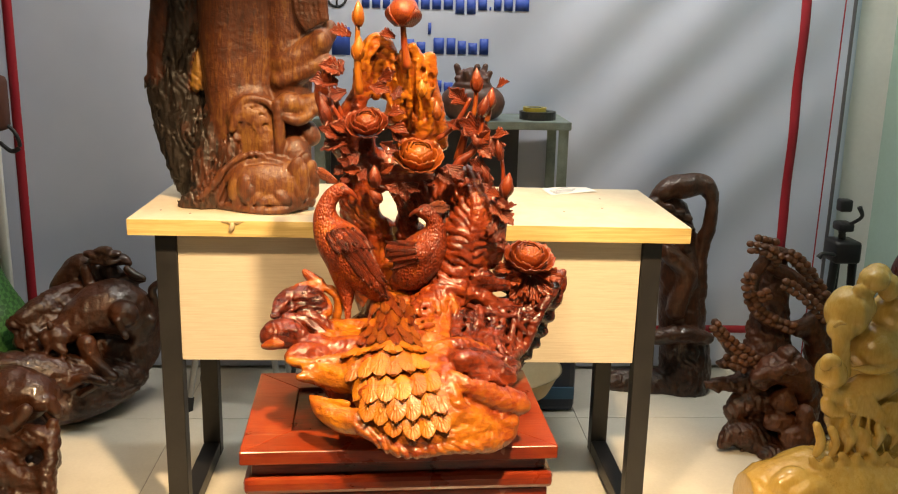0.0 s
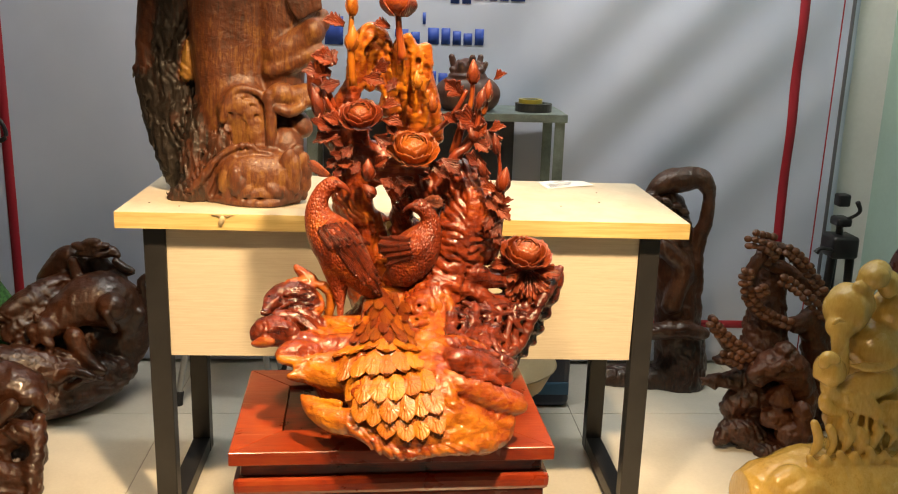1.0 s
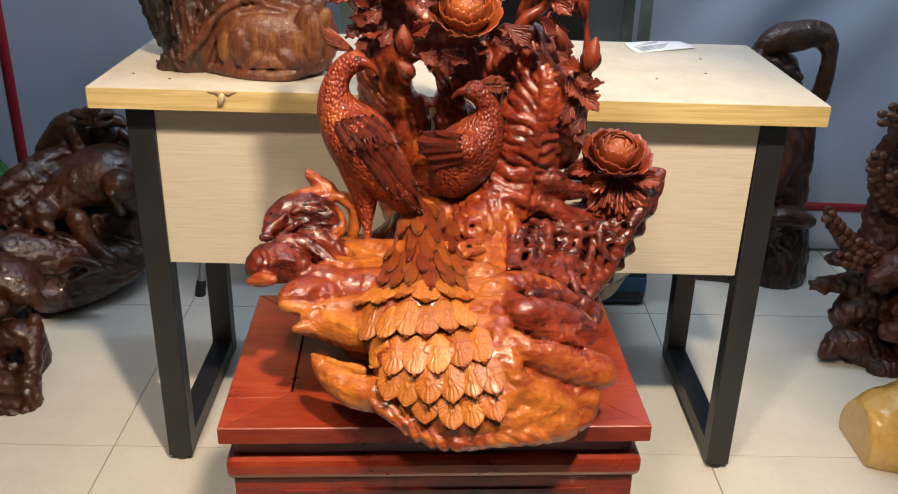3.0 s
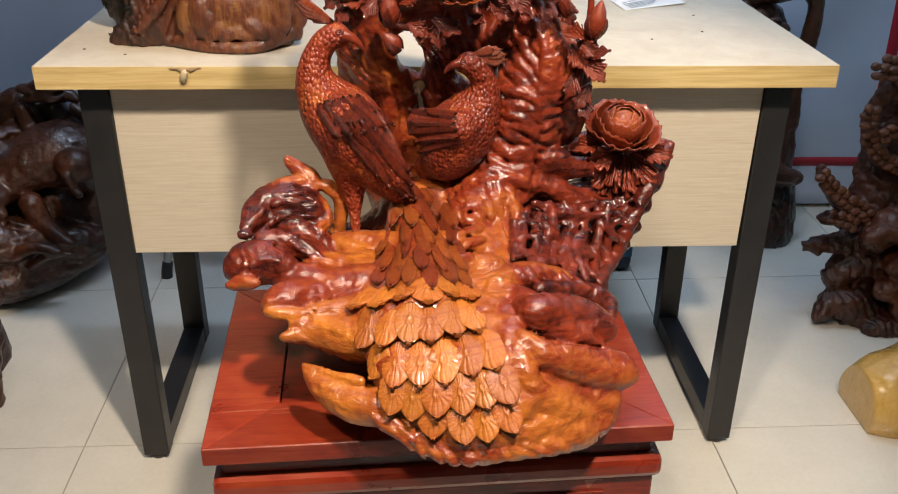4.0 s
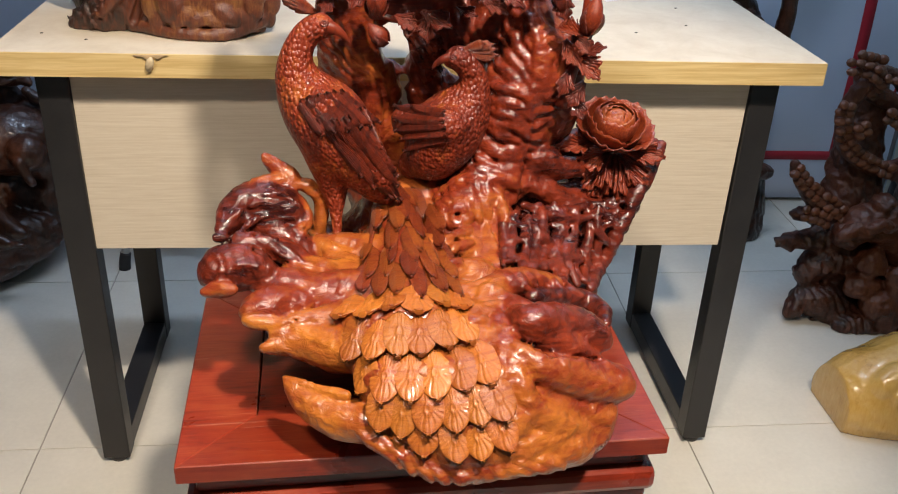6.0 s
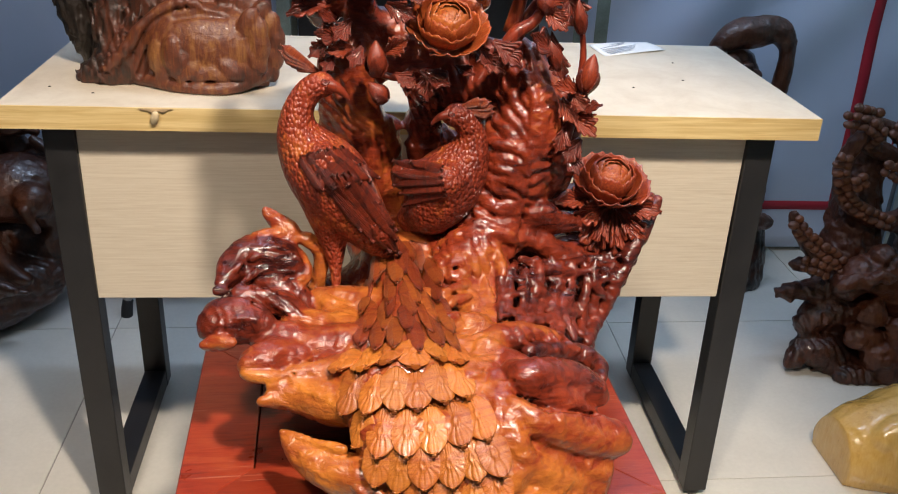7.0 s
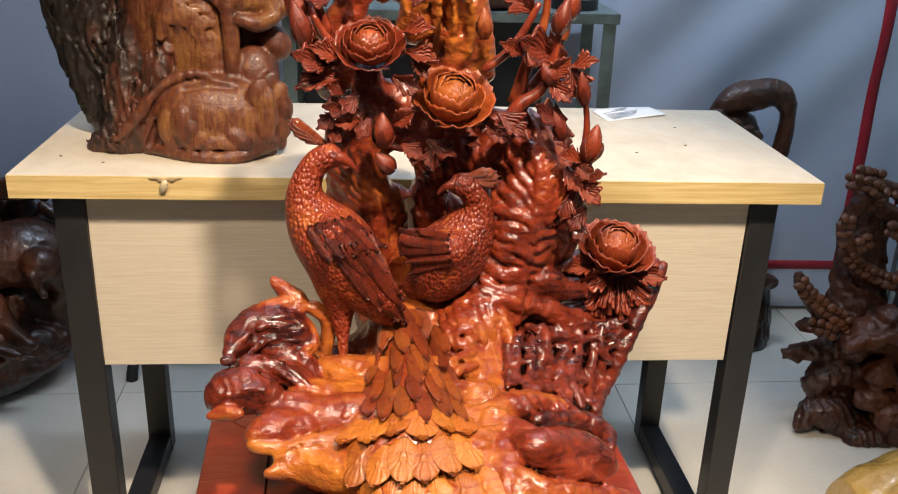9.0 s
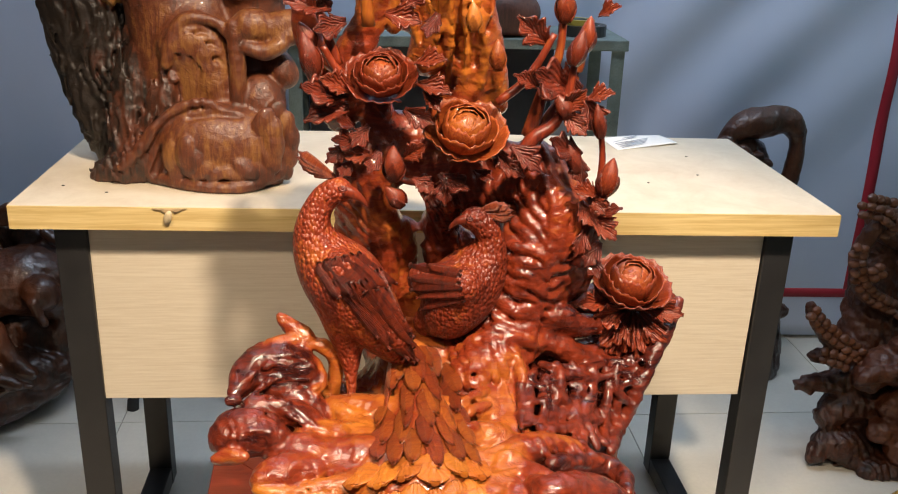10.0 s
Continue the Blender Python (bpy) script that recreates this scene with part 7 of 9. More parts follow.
clay.line([(-0.094, 2.051, 0.942, 0.0208), (-0.082, 2.048, 0.923, 0.0182)], 0.4, 0.008)
clay.line([(-0.219, 2.086, 0.982, 0.0676), (-0.205, 2.084, 0.917, 0.0651), (-0.189, 2.079, 0.865, 0.0601)], 0.38, 0.01)
clay.line([(-0.372, 2.029, 0.769, 0.0094), (-0.336, 2.024, 0.778, 0.0198), (-0.302, 2.027, 0.796, 0.0276), (-0.276, 2.033, 0.834, 0.0288), (-0.258, 2.033, 0.884, 0.0235), (-0.249, 2.035, 0.922, 0.0157)], 0.12, 0.006, (0.005, 0.016, (0.9, 0.3, 0.1)))
clay.line([(-0.324, 1.996, 0.793, 0.0066), (-0.290, 1.995, 0.828, 0.0078), (-0.264, 1.993, 0.862, 0.0065), (-0.233, 1.996, 0.884, 0.0058), (-0.198, 1.995, 0.893, 0.0051), (-0.174, 1.999, 0.882, 0.0039)], 0.34, 0.005, (0.0025, 0.02, (0.9, 0.3, 0.1)))
clay.line([(-0.271, 2.023, 0.782, 0.0288), (-0.262, 2.023, 0.821, 0.0235), (-0.246, 2.028, 0.853, 0.0183)], 0.3, 0.006)
clay.ball((-0.178, 2.021, 0.825), (0.0994, 0.0586, 0.0663), (0, 0, 0), 0.38, 0.006)
clay.ball((-0.120, 2.038, 0.879), (0.0387, 0.0336, 0.0516), (0, 0, 0), 0.36, 0.006)
clay.line([(-0.265, 2.000, 0.776, 0.0104), (-0.208, 1.972, 0.771, 0.0103), (-0.145, 1.968, 0.771, 0.0102), (-0.095, 2.000, 0.783, 0.0103)], 0.36, 0.004)
clay.ball((-0.274, 2.010, 0.808), (0.0263, 0.0092, 0.0158), (-30, -79.87192099979183, 0), 0.36, 0.0007)
clay.ball((-0.263, 2.010, 0.790), (0.0263, 0.0092, 0.0158), (-30, -67.31853425618257, 0), 0.3712896006447894, 0.0007)
clay.ball((-0.244, 2.010, 0.774), (0.0263, 0.0092, 0.0158), (-30, -52.35222120776825, 0), 0.3376467601440859, 0.0007)
clay.ball((-0.219, 2.010, 0.764), (0.0263, 0.0092, 0.0158), (-30, -33.425441620686925, 0), 0.3929694788193405, 0.0007)
clay.ball((-0.190, 2.010, 0.759), (0.0262, 0.0092, 0.0157), (-30, -9.944304258444362, 0), 0.3170741665599652, 0.0007)
clay.ball((-0.160, 2.010, 0.760), (0.0262, 0.0092, 0.0157), (-30, 15.416331058012105, 0), 0.41202302721256934, 0.0007)
clay.ball((-0.131, 2.010, 0.767), (0.0261, 0.0091, 0.0157), (-30, 37.98451830759203, 0), 0.2999210202582659, 0.0007)
clay.ball((-0.107, 2.010, 0.779), (0.0261, 0.0091, 0.0156), (-30, 55.92423730972172, 0), 0.42693245108288447, 0.0007)
clay.ball((-0.088, 2.010, 0.796), (0.0260, 0.0091, 0.0156), (-30, 70.22834226389269, 0), 0.2875537310394701, 0.0007)
clay.ball((-0.078, 2.010, 0.815), (0.0259, 0.0091, 0.0156), (-30, 82.44617933988631, 0), 0.4365100742723602, 0.0007)
clay.ball((-0.076, 2.010, 0.835), (0.0259, 0.0091, 0.0155), (-8, 93.89636403274993, 0), 0.28095747007257105, 0.0007)
clay.ball((-0.083, 2.008, 0.855), (0.0258, 0.0090, 0.0155), (-8, 105.73993737155567, 0), 0.43999294880858136, 0.0007)
clay.ball((-0.098, 2.008, 0.872), (0.0258, 0.0090, 0.0155), (-8, 119.2226384893898, 0), 0.28065769172455074, 0.0007)
clay.ball((-0.248, 1.983, 0.817), (0.0259, 0.0091, 0.0155), (-30, -79.87192099979183, 0), 0.4273176787846317, 0.0007)
clay.ball((-0.237, 1.983, 0.800), (0.0259, 0.0091, 0.0155), (-30, -64.56757061768354, 0), 0.29945580037536573, 0.0007)
clay.ball((-0.217, 1.983, 0.787), (0.0259, 0.0091, 0.0155), (-30, -45.33500455726116, 0), 0.4125589278975031, 0.0007)
clay.ball((-0.192, 1.983, 0.780), (0.0259, 0.0091, 0.0155), (-30, -19.80486837777974, 0), 0.3164783111288504, 0.0007)
clay.ball((-0.164, 1.983, 0.779), (0.0258, 0.0090, 0.0155), (-30, 10.435608676257758, 0), 0.39361336294613125, 0.0007)
clay.ball((-0.138, 1.983, 0.785), (0.0258, 0.0090, 0.0155), (-30, 37.98451830759203, 0), 0.33696773466679475, 0.0007)
clay.ball((-0.115, 1.983, 0.797), (0.0257, 0.0090, 0.0154), (-30, 59.024896761085, 0), 0.3719901767730362, 0.0007)
clay.ball((-0.101, 1.983, 0.813), (0.0256, 0.0090, 0.0154), (-30, 75.28596168169463, 0), 0.3592918952567677, 0.0007)
clay.ball((-0.095, 1.983, 0.832), (0.0256, 0.0090, 0.0154), (-30, 89.33329572471706, 0), 0.34941185999217816, 0.0007)
clay.ball((-0.099, 1.983, 0.851), (0.0256, 0.0089, 0.0153), (-8, 103.28312641714822, 0), 0.3816724630646295, 0.0007)
clay.ball((-0.112, 1.983, 0.867), (0.0255, 0.0089, 0.0153), (-8, 119.2226384893898, 0), 0.32767698837415477, 0.0007)
clay.ball((-0.225, 1.970, 0.824), (0.0257, 0.0090, 0.0154), (-30, -79.87192099979183, 0), 0.4327437941460545, 0.0007)
clay.ball((-0.216, 1.970, 0.811), (0.0257, 0.0090, 0.0154), (-30, -63.32644801279065, 0), 0.2832860580269489, 0.0007)
clay.ball((-0.201, 1.970, 0.801), (0.0257, 0.0090, 0.0154), (-30, -42.028050781545176, 0), 0.43914865972987055, 0.0007)
clay.ball((-0.181, 1.970, 0.796), (0.0256, 0.0090, 0.0154), (-30, -13.36437616973295, 0), 0.2800007834759437, 0.0007)
clay.ball((-0.159, 1.970, 0.797), (0.0256, 0.0090, 0.0154), (-30, 19.10108662013438, 0), 0.4392485884555896, 0.0007)
clay.ball((-0.139, 1.970, 0.803), (0.0256, 0.0089, 0.0153), (-30, 46.40566322588226, 0), 0.28308820064963547, 0.0007)
clay.cone((-0.345, 2.095, 1.137), (-0.356, 2.095, 1.118), 0.0122, 0.0122, 0, 0.003, cut=True)
clay.cone((-0.356, 2.095, 1.118), (-0.377, 2.095, 1.067), 0.0122, 0.0122, 0, 0.003, cut=True)
clay.cone((-0.334, 2.090, 1.162), (-0.344, 2.090, 1.137), 0.0122, 0.0122, 0, 0.003, cut=True)
clay.cone((-0.373, 2.055, 1.032), (-0.359, 2.055, 0.994), 0.0107, 0.0107, 0, 0.003, cut=True)
clay.cone((-0.359, 2.055, 0.994), (-0.348, 2.055, 0.950), 0.0107, 0.0107, 0, 0.003, cut=True)
clay.cone((-0.322, 2.045, 1.008), (-0.327, 2.045, 0.958), 0.0066, 0.0066, 0, 0.003, cut=True)
clay.cone((-0.334, 2.035, 0.883), (-0.349, 2.035, 0.831), 0.0053, 0.0053, 0, 0.003, cut=True)
clay.cone((-0.277, 1.998, 0.784), (-0.263, 1.998, 0.812), 0.0079, 0.0079, 0, 0.003, cut=True)
clay.cone((-0.263, 1.998, 0.812), (-0.250, 1.998, 0.836), 0.0078, 0.0078, 0, 0.003, cut=True)
clay.cone((-0.219, 1.985, 0.871), (-0.182, 1.985, 0.877), 0.0064, 0.0064, 0, 0.003, cut=True)
clay.cone((-0.182, 1.985, 0.877), (-0.147, 1.985, 0.875), 0.0064, 0.0064, 0, 0.003, cut=True)
clay.roughen(0.006, 50.0, 2.0, (1.3, 1.3, 0.35), 0.7, sap_below=0.22)
clay.roughen(0.004, 110.0, 4.0, (1.3, 1.3, 0.4), 0.8, sap_below=0.22)
clay.roughen(0.0012, 26.0, 4.0, (1.3, 1.3, 0.6), 0.6, sap_above=0.22)
clay.roughen(0.005, 60.0, 4.0, (1.3, 1.3, 0.4), 0.6, sap_above=0.66)
clay.floor(0.7645)
figure = clay.mesh("figure_carving", WOOD_RAW)
tagged(part("figure_carving", figure, WOOD_RAW), "unvarnished figure carved from a gnarled dark trunk, on the desk", "statue")

# ---- carvings on the floor ----
clay = Clay((-1.45, 2.35, -0.01), (-0.52, 2.97, 0.62), 0.0052)
clay.line([(-0.998, 2.579, 0.299, 0.0220), (-0.942, 2.630, 0.327, 0.0331), (-0.896, 2.694, 0.344, 0.0372), (-0.846, 2.751, 0.354, 0.0339)], 0.3, 0.01, (0.005, 0.024, (0.5, 0, 0.9)))
clay.line([(-0.976, 2.573, 0.249, 0.0257), (-0.919, 2.630, 0.292, 0.0331), (-0.871, 2.690, 0.317, 0.0335)], 0.26, 0.01, (0.005, 0.024, (0.5, 0, 0.9)))
clay.line([(-0.936, 2.545, 0.206, 0.0291), (-0.882, 2.633, 0.246, 0.0368)], 0.2, 0.01, (0.005, 0.024, (0.5, 0, 0.9)))
clay.line([(-0.936, 2.761, 0.351, 0.0230), (-0.891, 2.768, 0.404, 0.0303), (-0.855, 2.769, 0.428, 0.0320), (-0.821, 2.768, 0.410, 0.0301), (-0.809, 2.775, 0.357, 0.0377)], 0.36, 0.01)
clay.line([(-0.829, 2.714, 0.428, 0.0149), (-0.817, 2.717, 0.373, 0.0186)], 0.3, 0.004)
clay.ball((-0.774, 2.717, 0.489), (0.0313, 0.0184, 0.0110), (12, -8, 0), 0.42, 0.0015)
clay.ball((-0.803, 2.717, 0.475), (0.0314, 0.0185, 0.0111), (12, 8, 0), 0.42, 0.0015)
clay.ball((-0.747, 2.717, 0.479), (0.0312, 0.0183, 0.0110), (12, 0, 0), 0.42, 0.0015)
clay.ball((-0.790, 2.717, 0.456), (0.0314, 0.0185, 0.0111), (12, 0, 0), 0.42, 0.0015)
clay.ball((-0.756, 2.717, 0.454), (0.0313, 0.0184, 0.0110), (12, -8, 0), 0.42, 0.0015)
clay.ball((-0.772, 2.717, 0.468), (0.0313, 0.0184, 0.0110), (12, 8, 0), 0.42, 0.0015)
clay.line([(-0.748, 2.735, 0.450, 0.0167), (-0.722, 2.735, 0.456, 0.0166), (-0.702, 2.730, 0.446, 0.0111)], 0.36, 0.004)
clay.line([(-0.773, 2.754, 0.417, 0.0261), (-0.740, 2.754, 0.381, 0.0261), (-0.707, 2.745, 0.393, 0.0167), (-0.666, 2.737, 0.390, 0.0074)], 0.2, 0.005)
clay.line([(-0.705, 2.709, 0.431, 0.0092), (-0.679, 2.710, 0.409, 0.0110), (-0.653, 2.705, 0.404, 0.0055)], 0.26, 0.003)
clay.line([(-0.879, 2.576, 0.257, 0.0290), (-0.841, 2.619, 0.287, 0.0435), (-0.794, 2.659, 0.319, 0.0651), (-0.735, 2.693, 0.317, 0.0795), (-0.685, 2.717, 0.264, 0.0623), (-0.674, 2.724, 0.177, 0.0484), (-0.696, 2.694, 0.122, 0.0373)], 0.34, 0.01)
clay.ball((-0.694, 2.612, 0.320), (0.0409, 0.0409, 0.0409), (0, 0, 0), 0.4, 0.003)
clay.line([(-0.700, 2.570, 0.313, 0.0107), (-0.691, 2.570, 0.285, 0.0107), (-0.678, 2.566, 0.265, 0.0071)], 0.34, 0.003)
clay.line([(-0.797, 2.574, 0.240, 0.0270), (-0.775, 2.569, 0.189, 0.0217), (-0.742, 2.564, 0.154, 0.0163), (-0.717, 2.561, 0.141, 0.0127)], 0.34, 0.005)
clay.ball((-0.876, 2.554, 0.269), (0.0431, 0.0323, 0.0323), (0, 0, 0), 0.36, 0.005)
clay.line([(-0.898, 2.533, 0.272, 0.0144), (-0.886, 2.530, 0.250, 0.0108), (-0.892, 2.526, 0.232, 0.0072)], 0.34, 0.003)
clay.line([(-0.864, 2.534, 0.248, 0.0162), (-0.848, 2.531, 0.235, 0.0126)], 0.34, 0.003)
clay.line([(-0.880, 2.538, 0.309, 0.0090), (-0.884, 2.533, 0.324, 0.0036)], 0.34, 0.003)
clay.line([(-0.645, 2.712, 0.275, 0.0130), (-0.625, 2.712, 0.321, 0.0129), (-0.633, 2.710, 0.362, 0.0110), (-0.615, 2.710, 0.384, 0.0110), (-0.594, 2.709, 0.367, 0.0091)], 0.26, 0.003)
clay.line([(-0.673, 2.741, 0.293, 0.0224), (-0.628, 2.735, 0.276, 0.0167), (-0.602, 2.730, 0.264, 0.0112)], 0.22, 0.006)
clay.line([(-0.698, 2.683, 0.182, 0.0260), (-0.669, 2.683, 0.238, 0.0258), (-0.636, 2.677, 0.277, 0.0183)], 0.3, 0.006)
clay.line([(-1.097, 2.466, 0.194, 0.0540), (-0.976, 2.480, 0.196, 0.0464), (-0.884, 2.523, 0.162, 0.0607), (-0.797, 2.598, 0.113, 0.0654), (-0.718, 2.643, 0.101, 0.0478), (-0.676, 2.680, 0.099, 0.0224)], 0.22, 0.012, (0.005, 0.024, (0.5, 0, 0.9)))
clay.line([(-0.865, 2.497, 0.066, 0.0432), (-0.803, 2.555, 0.059, 0.0401), (-0.731, 2.593, 0.070, 0.0257), (-0.675, 2.628, 0.078, 0.0093)], 0.22, 0.01, (0.005, 0.024, (0.5, 0, 0.9)))
clay.line([(-0.826, 2.493, 0.145, 0.0143), (-0.776, 2.491, 0.167, 0.0124), (-0.719, 2.489, 0.153, 0.0106)], 0.3, 0.003)
clay.line([(-0.798, 2.498, 0.111, 0.0090), (-0.747, 2.499, 0.145, 0.0107), (-0.699, 2.498, 0.142, 0.0089)], 0.26, 0.003)
clay.line([(-1.061, 2.579, 0.058, 0.0929), (-0.950, 2.592, 0.052, 0.0831), (-0.866, 2.637, 0.032, 0.0654)], 0.2, 0.02)
clay.line([(-1.027, 2.717, 0.113, 0.0656), (-0.907, 2.734, 0.144, 0.0833), (-0.785, 2.740, 0.170, 0.0895), (-0.698, 2.710, 0.172, 0.0556)], 0.16, 0.01)
clay.line([(-1.018, 2.765, 0.219, 0.0504), (-0.916, 2.782, 0.241, 0.0689), (-0.816, 2.799, 0.235, 0.0871)], 0.16, 0.01)
clay.cone((-0.929, 2.530, 0.235), (-0.866, 2.530, 0.207), 0.0127, 0.0127, 0, 0.003, cut=True)
clay.cone((-0.866, 2.530, 0.207), (-0.802, 2.530, 0.196), 0.0127, 0.0127, 0, 0.003, cut=True)
clay.cone((-0.670, 2.620, 0.224), (-0.690, 2.620, 0.178), 0.0109, 0.0109, 0, 0.003, cut=True)
clay.cone((-0.871, 2.515, 0.279), (-0.890, 2.515, 0.251), 0.0072, 0.0072, 0, 0.003, cut=True)
clay.cone((-1.0, 2.65, 0.03), (-0.80, 2.74, 0.05), 0.10, 0.06, 0.2, 0.03)
clay.roughen(0.004, 30.0, 1.0, (1, 1, 1), 0.6)
clay.roughen(0.002, 80.0, 2.0, (1, 1, 1), 0.7)
clay.floor(0.0)
tagged(part("root_carving", clay.mesh("root_carving", WOOD_BROWN), WOOD_BROWN), "dark brown root wood carving with crouching animals, on the floor", "statue")
clay = Clay((-1.40, 1.95, -0.01), (-0.70, 2.45, 0.42), 0.0052)
clay.line([(-0.995, 2.331, 0.165, 0.0846), (-0.900, 2.305, 0.192, 0.0761), (-0.840, 2.293, 0.198, 0.0495)], 0.36, 0.008)
clay.line([(-0.841, 2.294, 0.238, 0.0166), (-0.812, 2.315, 0.221, 0.0167), (-0.791, 2.312, 0.190, 0.0134)], 0.3, 0.005)
clay.line([(-0.831, 2.260, 0.195, 0.0231), (-0.798, 2.267, 0.185, 0.0198), (-0.782, 2.271, 0.158, 0.0133)], 0.34, 0.006, (0.005, 0.024, (0.5, 0, 0.9)))
clay.line([(-0.943, 2.230, 0.113, 0.0595), (-0.864, 2.189, 0.164, 0.0227), (-0.822, 2.182, 0.206, 0.0145)], 0.34, 0.006)
clay.line([(-0.860, 2.200, 0.102, 0.0360), (-0.812, 2.195, 0.126, 0.0292), (-0.774, 2.197, 0.120, 0.0195), (-0.770, 2.211, 0.153, 0.0130)], 0.34, 0.006, (0.005, 0.024, (0.5, 0, 0.9)))
clay.line([(-0.767, 2.186, 0.117, 0.0194), (-0.765, 2.146, 0.074, 0.0193), (-0.765, 2.119, 0.025, 0.0224), (-0.763, 2.098, -0.044, 0.0226)], 0.3, 0.008, (0.005, 0.024, (0.5, 0, 0.9)))
clay.line([(-0.890, 2.160, 0.059, 0.0488), (-0.825, 2.134, 0.040, 0.0291), (-0.785, 2.139, 0.046, 0.0226)], 0.34, 0.006, (0.005, 0.024, (0.5, 0, 0.9)))
clay.line([(-0.939, 2.153, -0.041, 0.0660), (-0.839, 2.119, -0.023, 0.0485), (-0.776, 2.099, -0.027, 0.0352)], 0.28, 0.01, (0.005, 0.024, (0.5, 0, 0.9)))
clay.line([(-1.038, 2.360, 0.017, 0.1211), (-0.904, 2.305, 0.061, 0.0776), (-0.866, 2.264, -0.020, 0.0772), (-0.853, 2.215, -0.093, 0.0670)], 0.15, 0.02)
clay.cone((-0.827, 2.150, 0.088), (-0.790, 2.150, 0.095), 0.0212, 0.0212, 0, 0.003, cut=True)
clay.cone((-0.864, 2.140, 0.109), (-0.850, 2.140, 0.140), 0.0163, 0.0163, 0, 0.003, cut=True)
clay.cone((-0.815, 2.090, 0.028), (-0.782, 2.090, 0.022), 0.0177, 0.0177, 0, 0.003, cut=True)
clay.roughen(0.005, 30.0, 6.0, (1, 1, 1), 0.6)
clay.roughen(0.002, 80.0, 2.0, (1, 1, 1), 0.7)
clay.floor(0.0)
tagged(part("driftwood_carving", clay.mesh("driftwood_carving", WOOD_BROWN), WOOD_BROWN), "glossy brown driftwood carving with hollow folds, on the floor", "statue")
# tall carving with a loop
clay = Clay((0.72, 2.62, -0.01), (1.36, 2.975, 0.74), 0.0055)
clay.line([(1.074, 2.809, -0.025, 0.0791), (1.083, 2.830, 0.070, 0.0790), (1.080, 2.844, 0.147, 0.0715)], 0.15, 0.012, (0.006, 0.03, (1, 0.2, 0.1)))
clay.line([(1.069, 2.841, 0.158, 0.0677), (1.057, 2.855, 0.344, 0.0706), (1.031, 2.858, 0.480, 0.0627), (1.000, 2.848, 0.597, 0.0512)], 0.36, 0.012, (0.003, 0.04, (0.6, 0, 0.8)))
clay.line([(0.928, 2.815, 0.637, 0.0164), (0.971, 2.817, 0.678, 0.0289), (1.028, 2.824, 0.687, 0.0362), (1.090, 2.825, 0.693, 0.0273), (1.119, 2.819, 0.651, 0.0201), (1.121, 2.817, 0.567, 0.0184), (1.102, 2.819, 0.490, 0.0203), (1.109, 2.815, 0.356, 0.0168), (1.115, 2.814, 0.238, 0.0151)], 0.36, 0.006)
clay.ball((0.920, 2.789, 0.642), (0.020, 0.012, 0.009), (0, 0, 0), 0.25, 0.002)
clay.ball((0.948, 2.789, 0.631), (0.020, 0.012, 0.009), (0, 15, 0), 0.25, 0.002)
clay.ball((0.977, 2.789, 0.624), (0.020, 0.012, 0.009), (0, 30, 0), 0.25, 0.002)
clay.ball((1.006, 2.789, 0.610), (0.020, 0.012, 0.009), (0, 0, 0), 0.25, 0.002)
clay.ball((1.035, 2.789, 0.591), (0.020, 0.012, 0.009), (0, 15, 0), 0.25, 0.002)
clay.ball((0.941, 2.789, 0.609), (0.020, 0.012, 0.009), (0, 30, 0), 0.25, 0.002)
clay.ball((0.975, 2.789, 0.594), (0.020, 0.012, 0.009), (0, 0, 0), 0.25, 0.002)
clay.ball((1.018, 2.789, 0.569), (0.020, 0.012, 0.009), (0, 15, 0), 0.25, 0.002)
clay.ball((1.047, 2.789, 0.558), (0.020, 0.012, 0.009), (0, 30, 0), 0.25, 0.002)
clay.line([(0.978, 2.784, 0.479, 0.0255), (1.050, 2.787, 0.402, 0.0293), (1.022, 2.787, 0.286, 0.0296)], 0.42, 0.006)
clay.line([(0.949, 2.770, 0.193, 0.0223), (1.041, 2.763, 0.211, 0.0259), (1.132, 2.777, 0.191, 0.0187)], 0.3, 0.006, (0.004, 0.02, (0.3, 0, 1)))
clay.line([(0.823, 2.831, 0.012, 0.0343), (0.918, 2.821, 0.016, 0.0455), (1.032, 2.807, 0.008, 0.0529)], 0.12, 0.012, (0.005, 0.03, (1, 0, 0.2)))
clay.roughen(0.005, 26.0, 3.0, (1, 1, 1), 0.6)
clay.roughen(0.002, 80.0, 3.0, (1, 1, 1), 0.7)
clay.f -= 0.001
clay.cone((1.08, 2.84, 0.0), (1.08, 2.84, 0.1), 0.07, 0.06, 0.15, 0.02)
clay.floor(0.0)
tagged(part("loop_carving", clay.mesh("loop_carving", WOOD_BROWN), WOOD_BROWN), "tall dark brown wood carving with a looped top, on the floor", "statue")
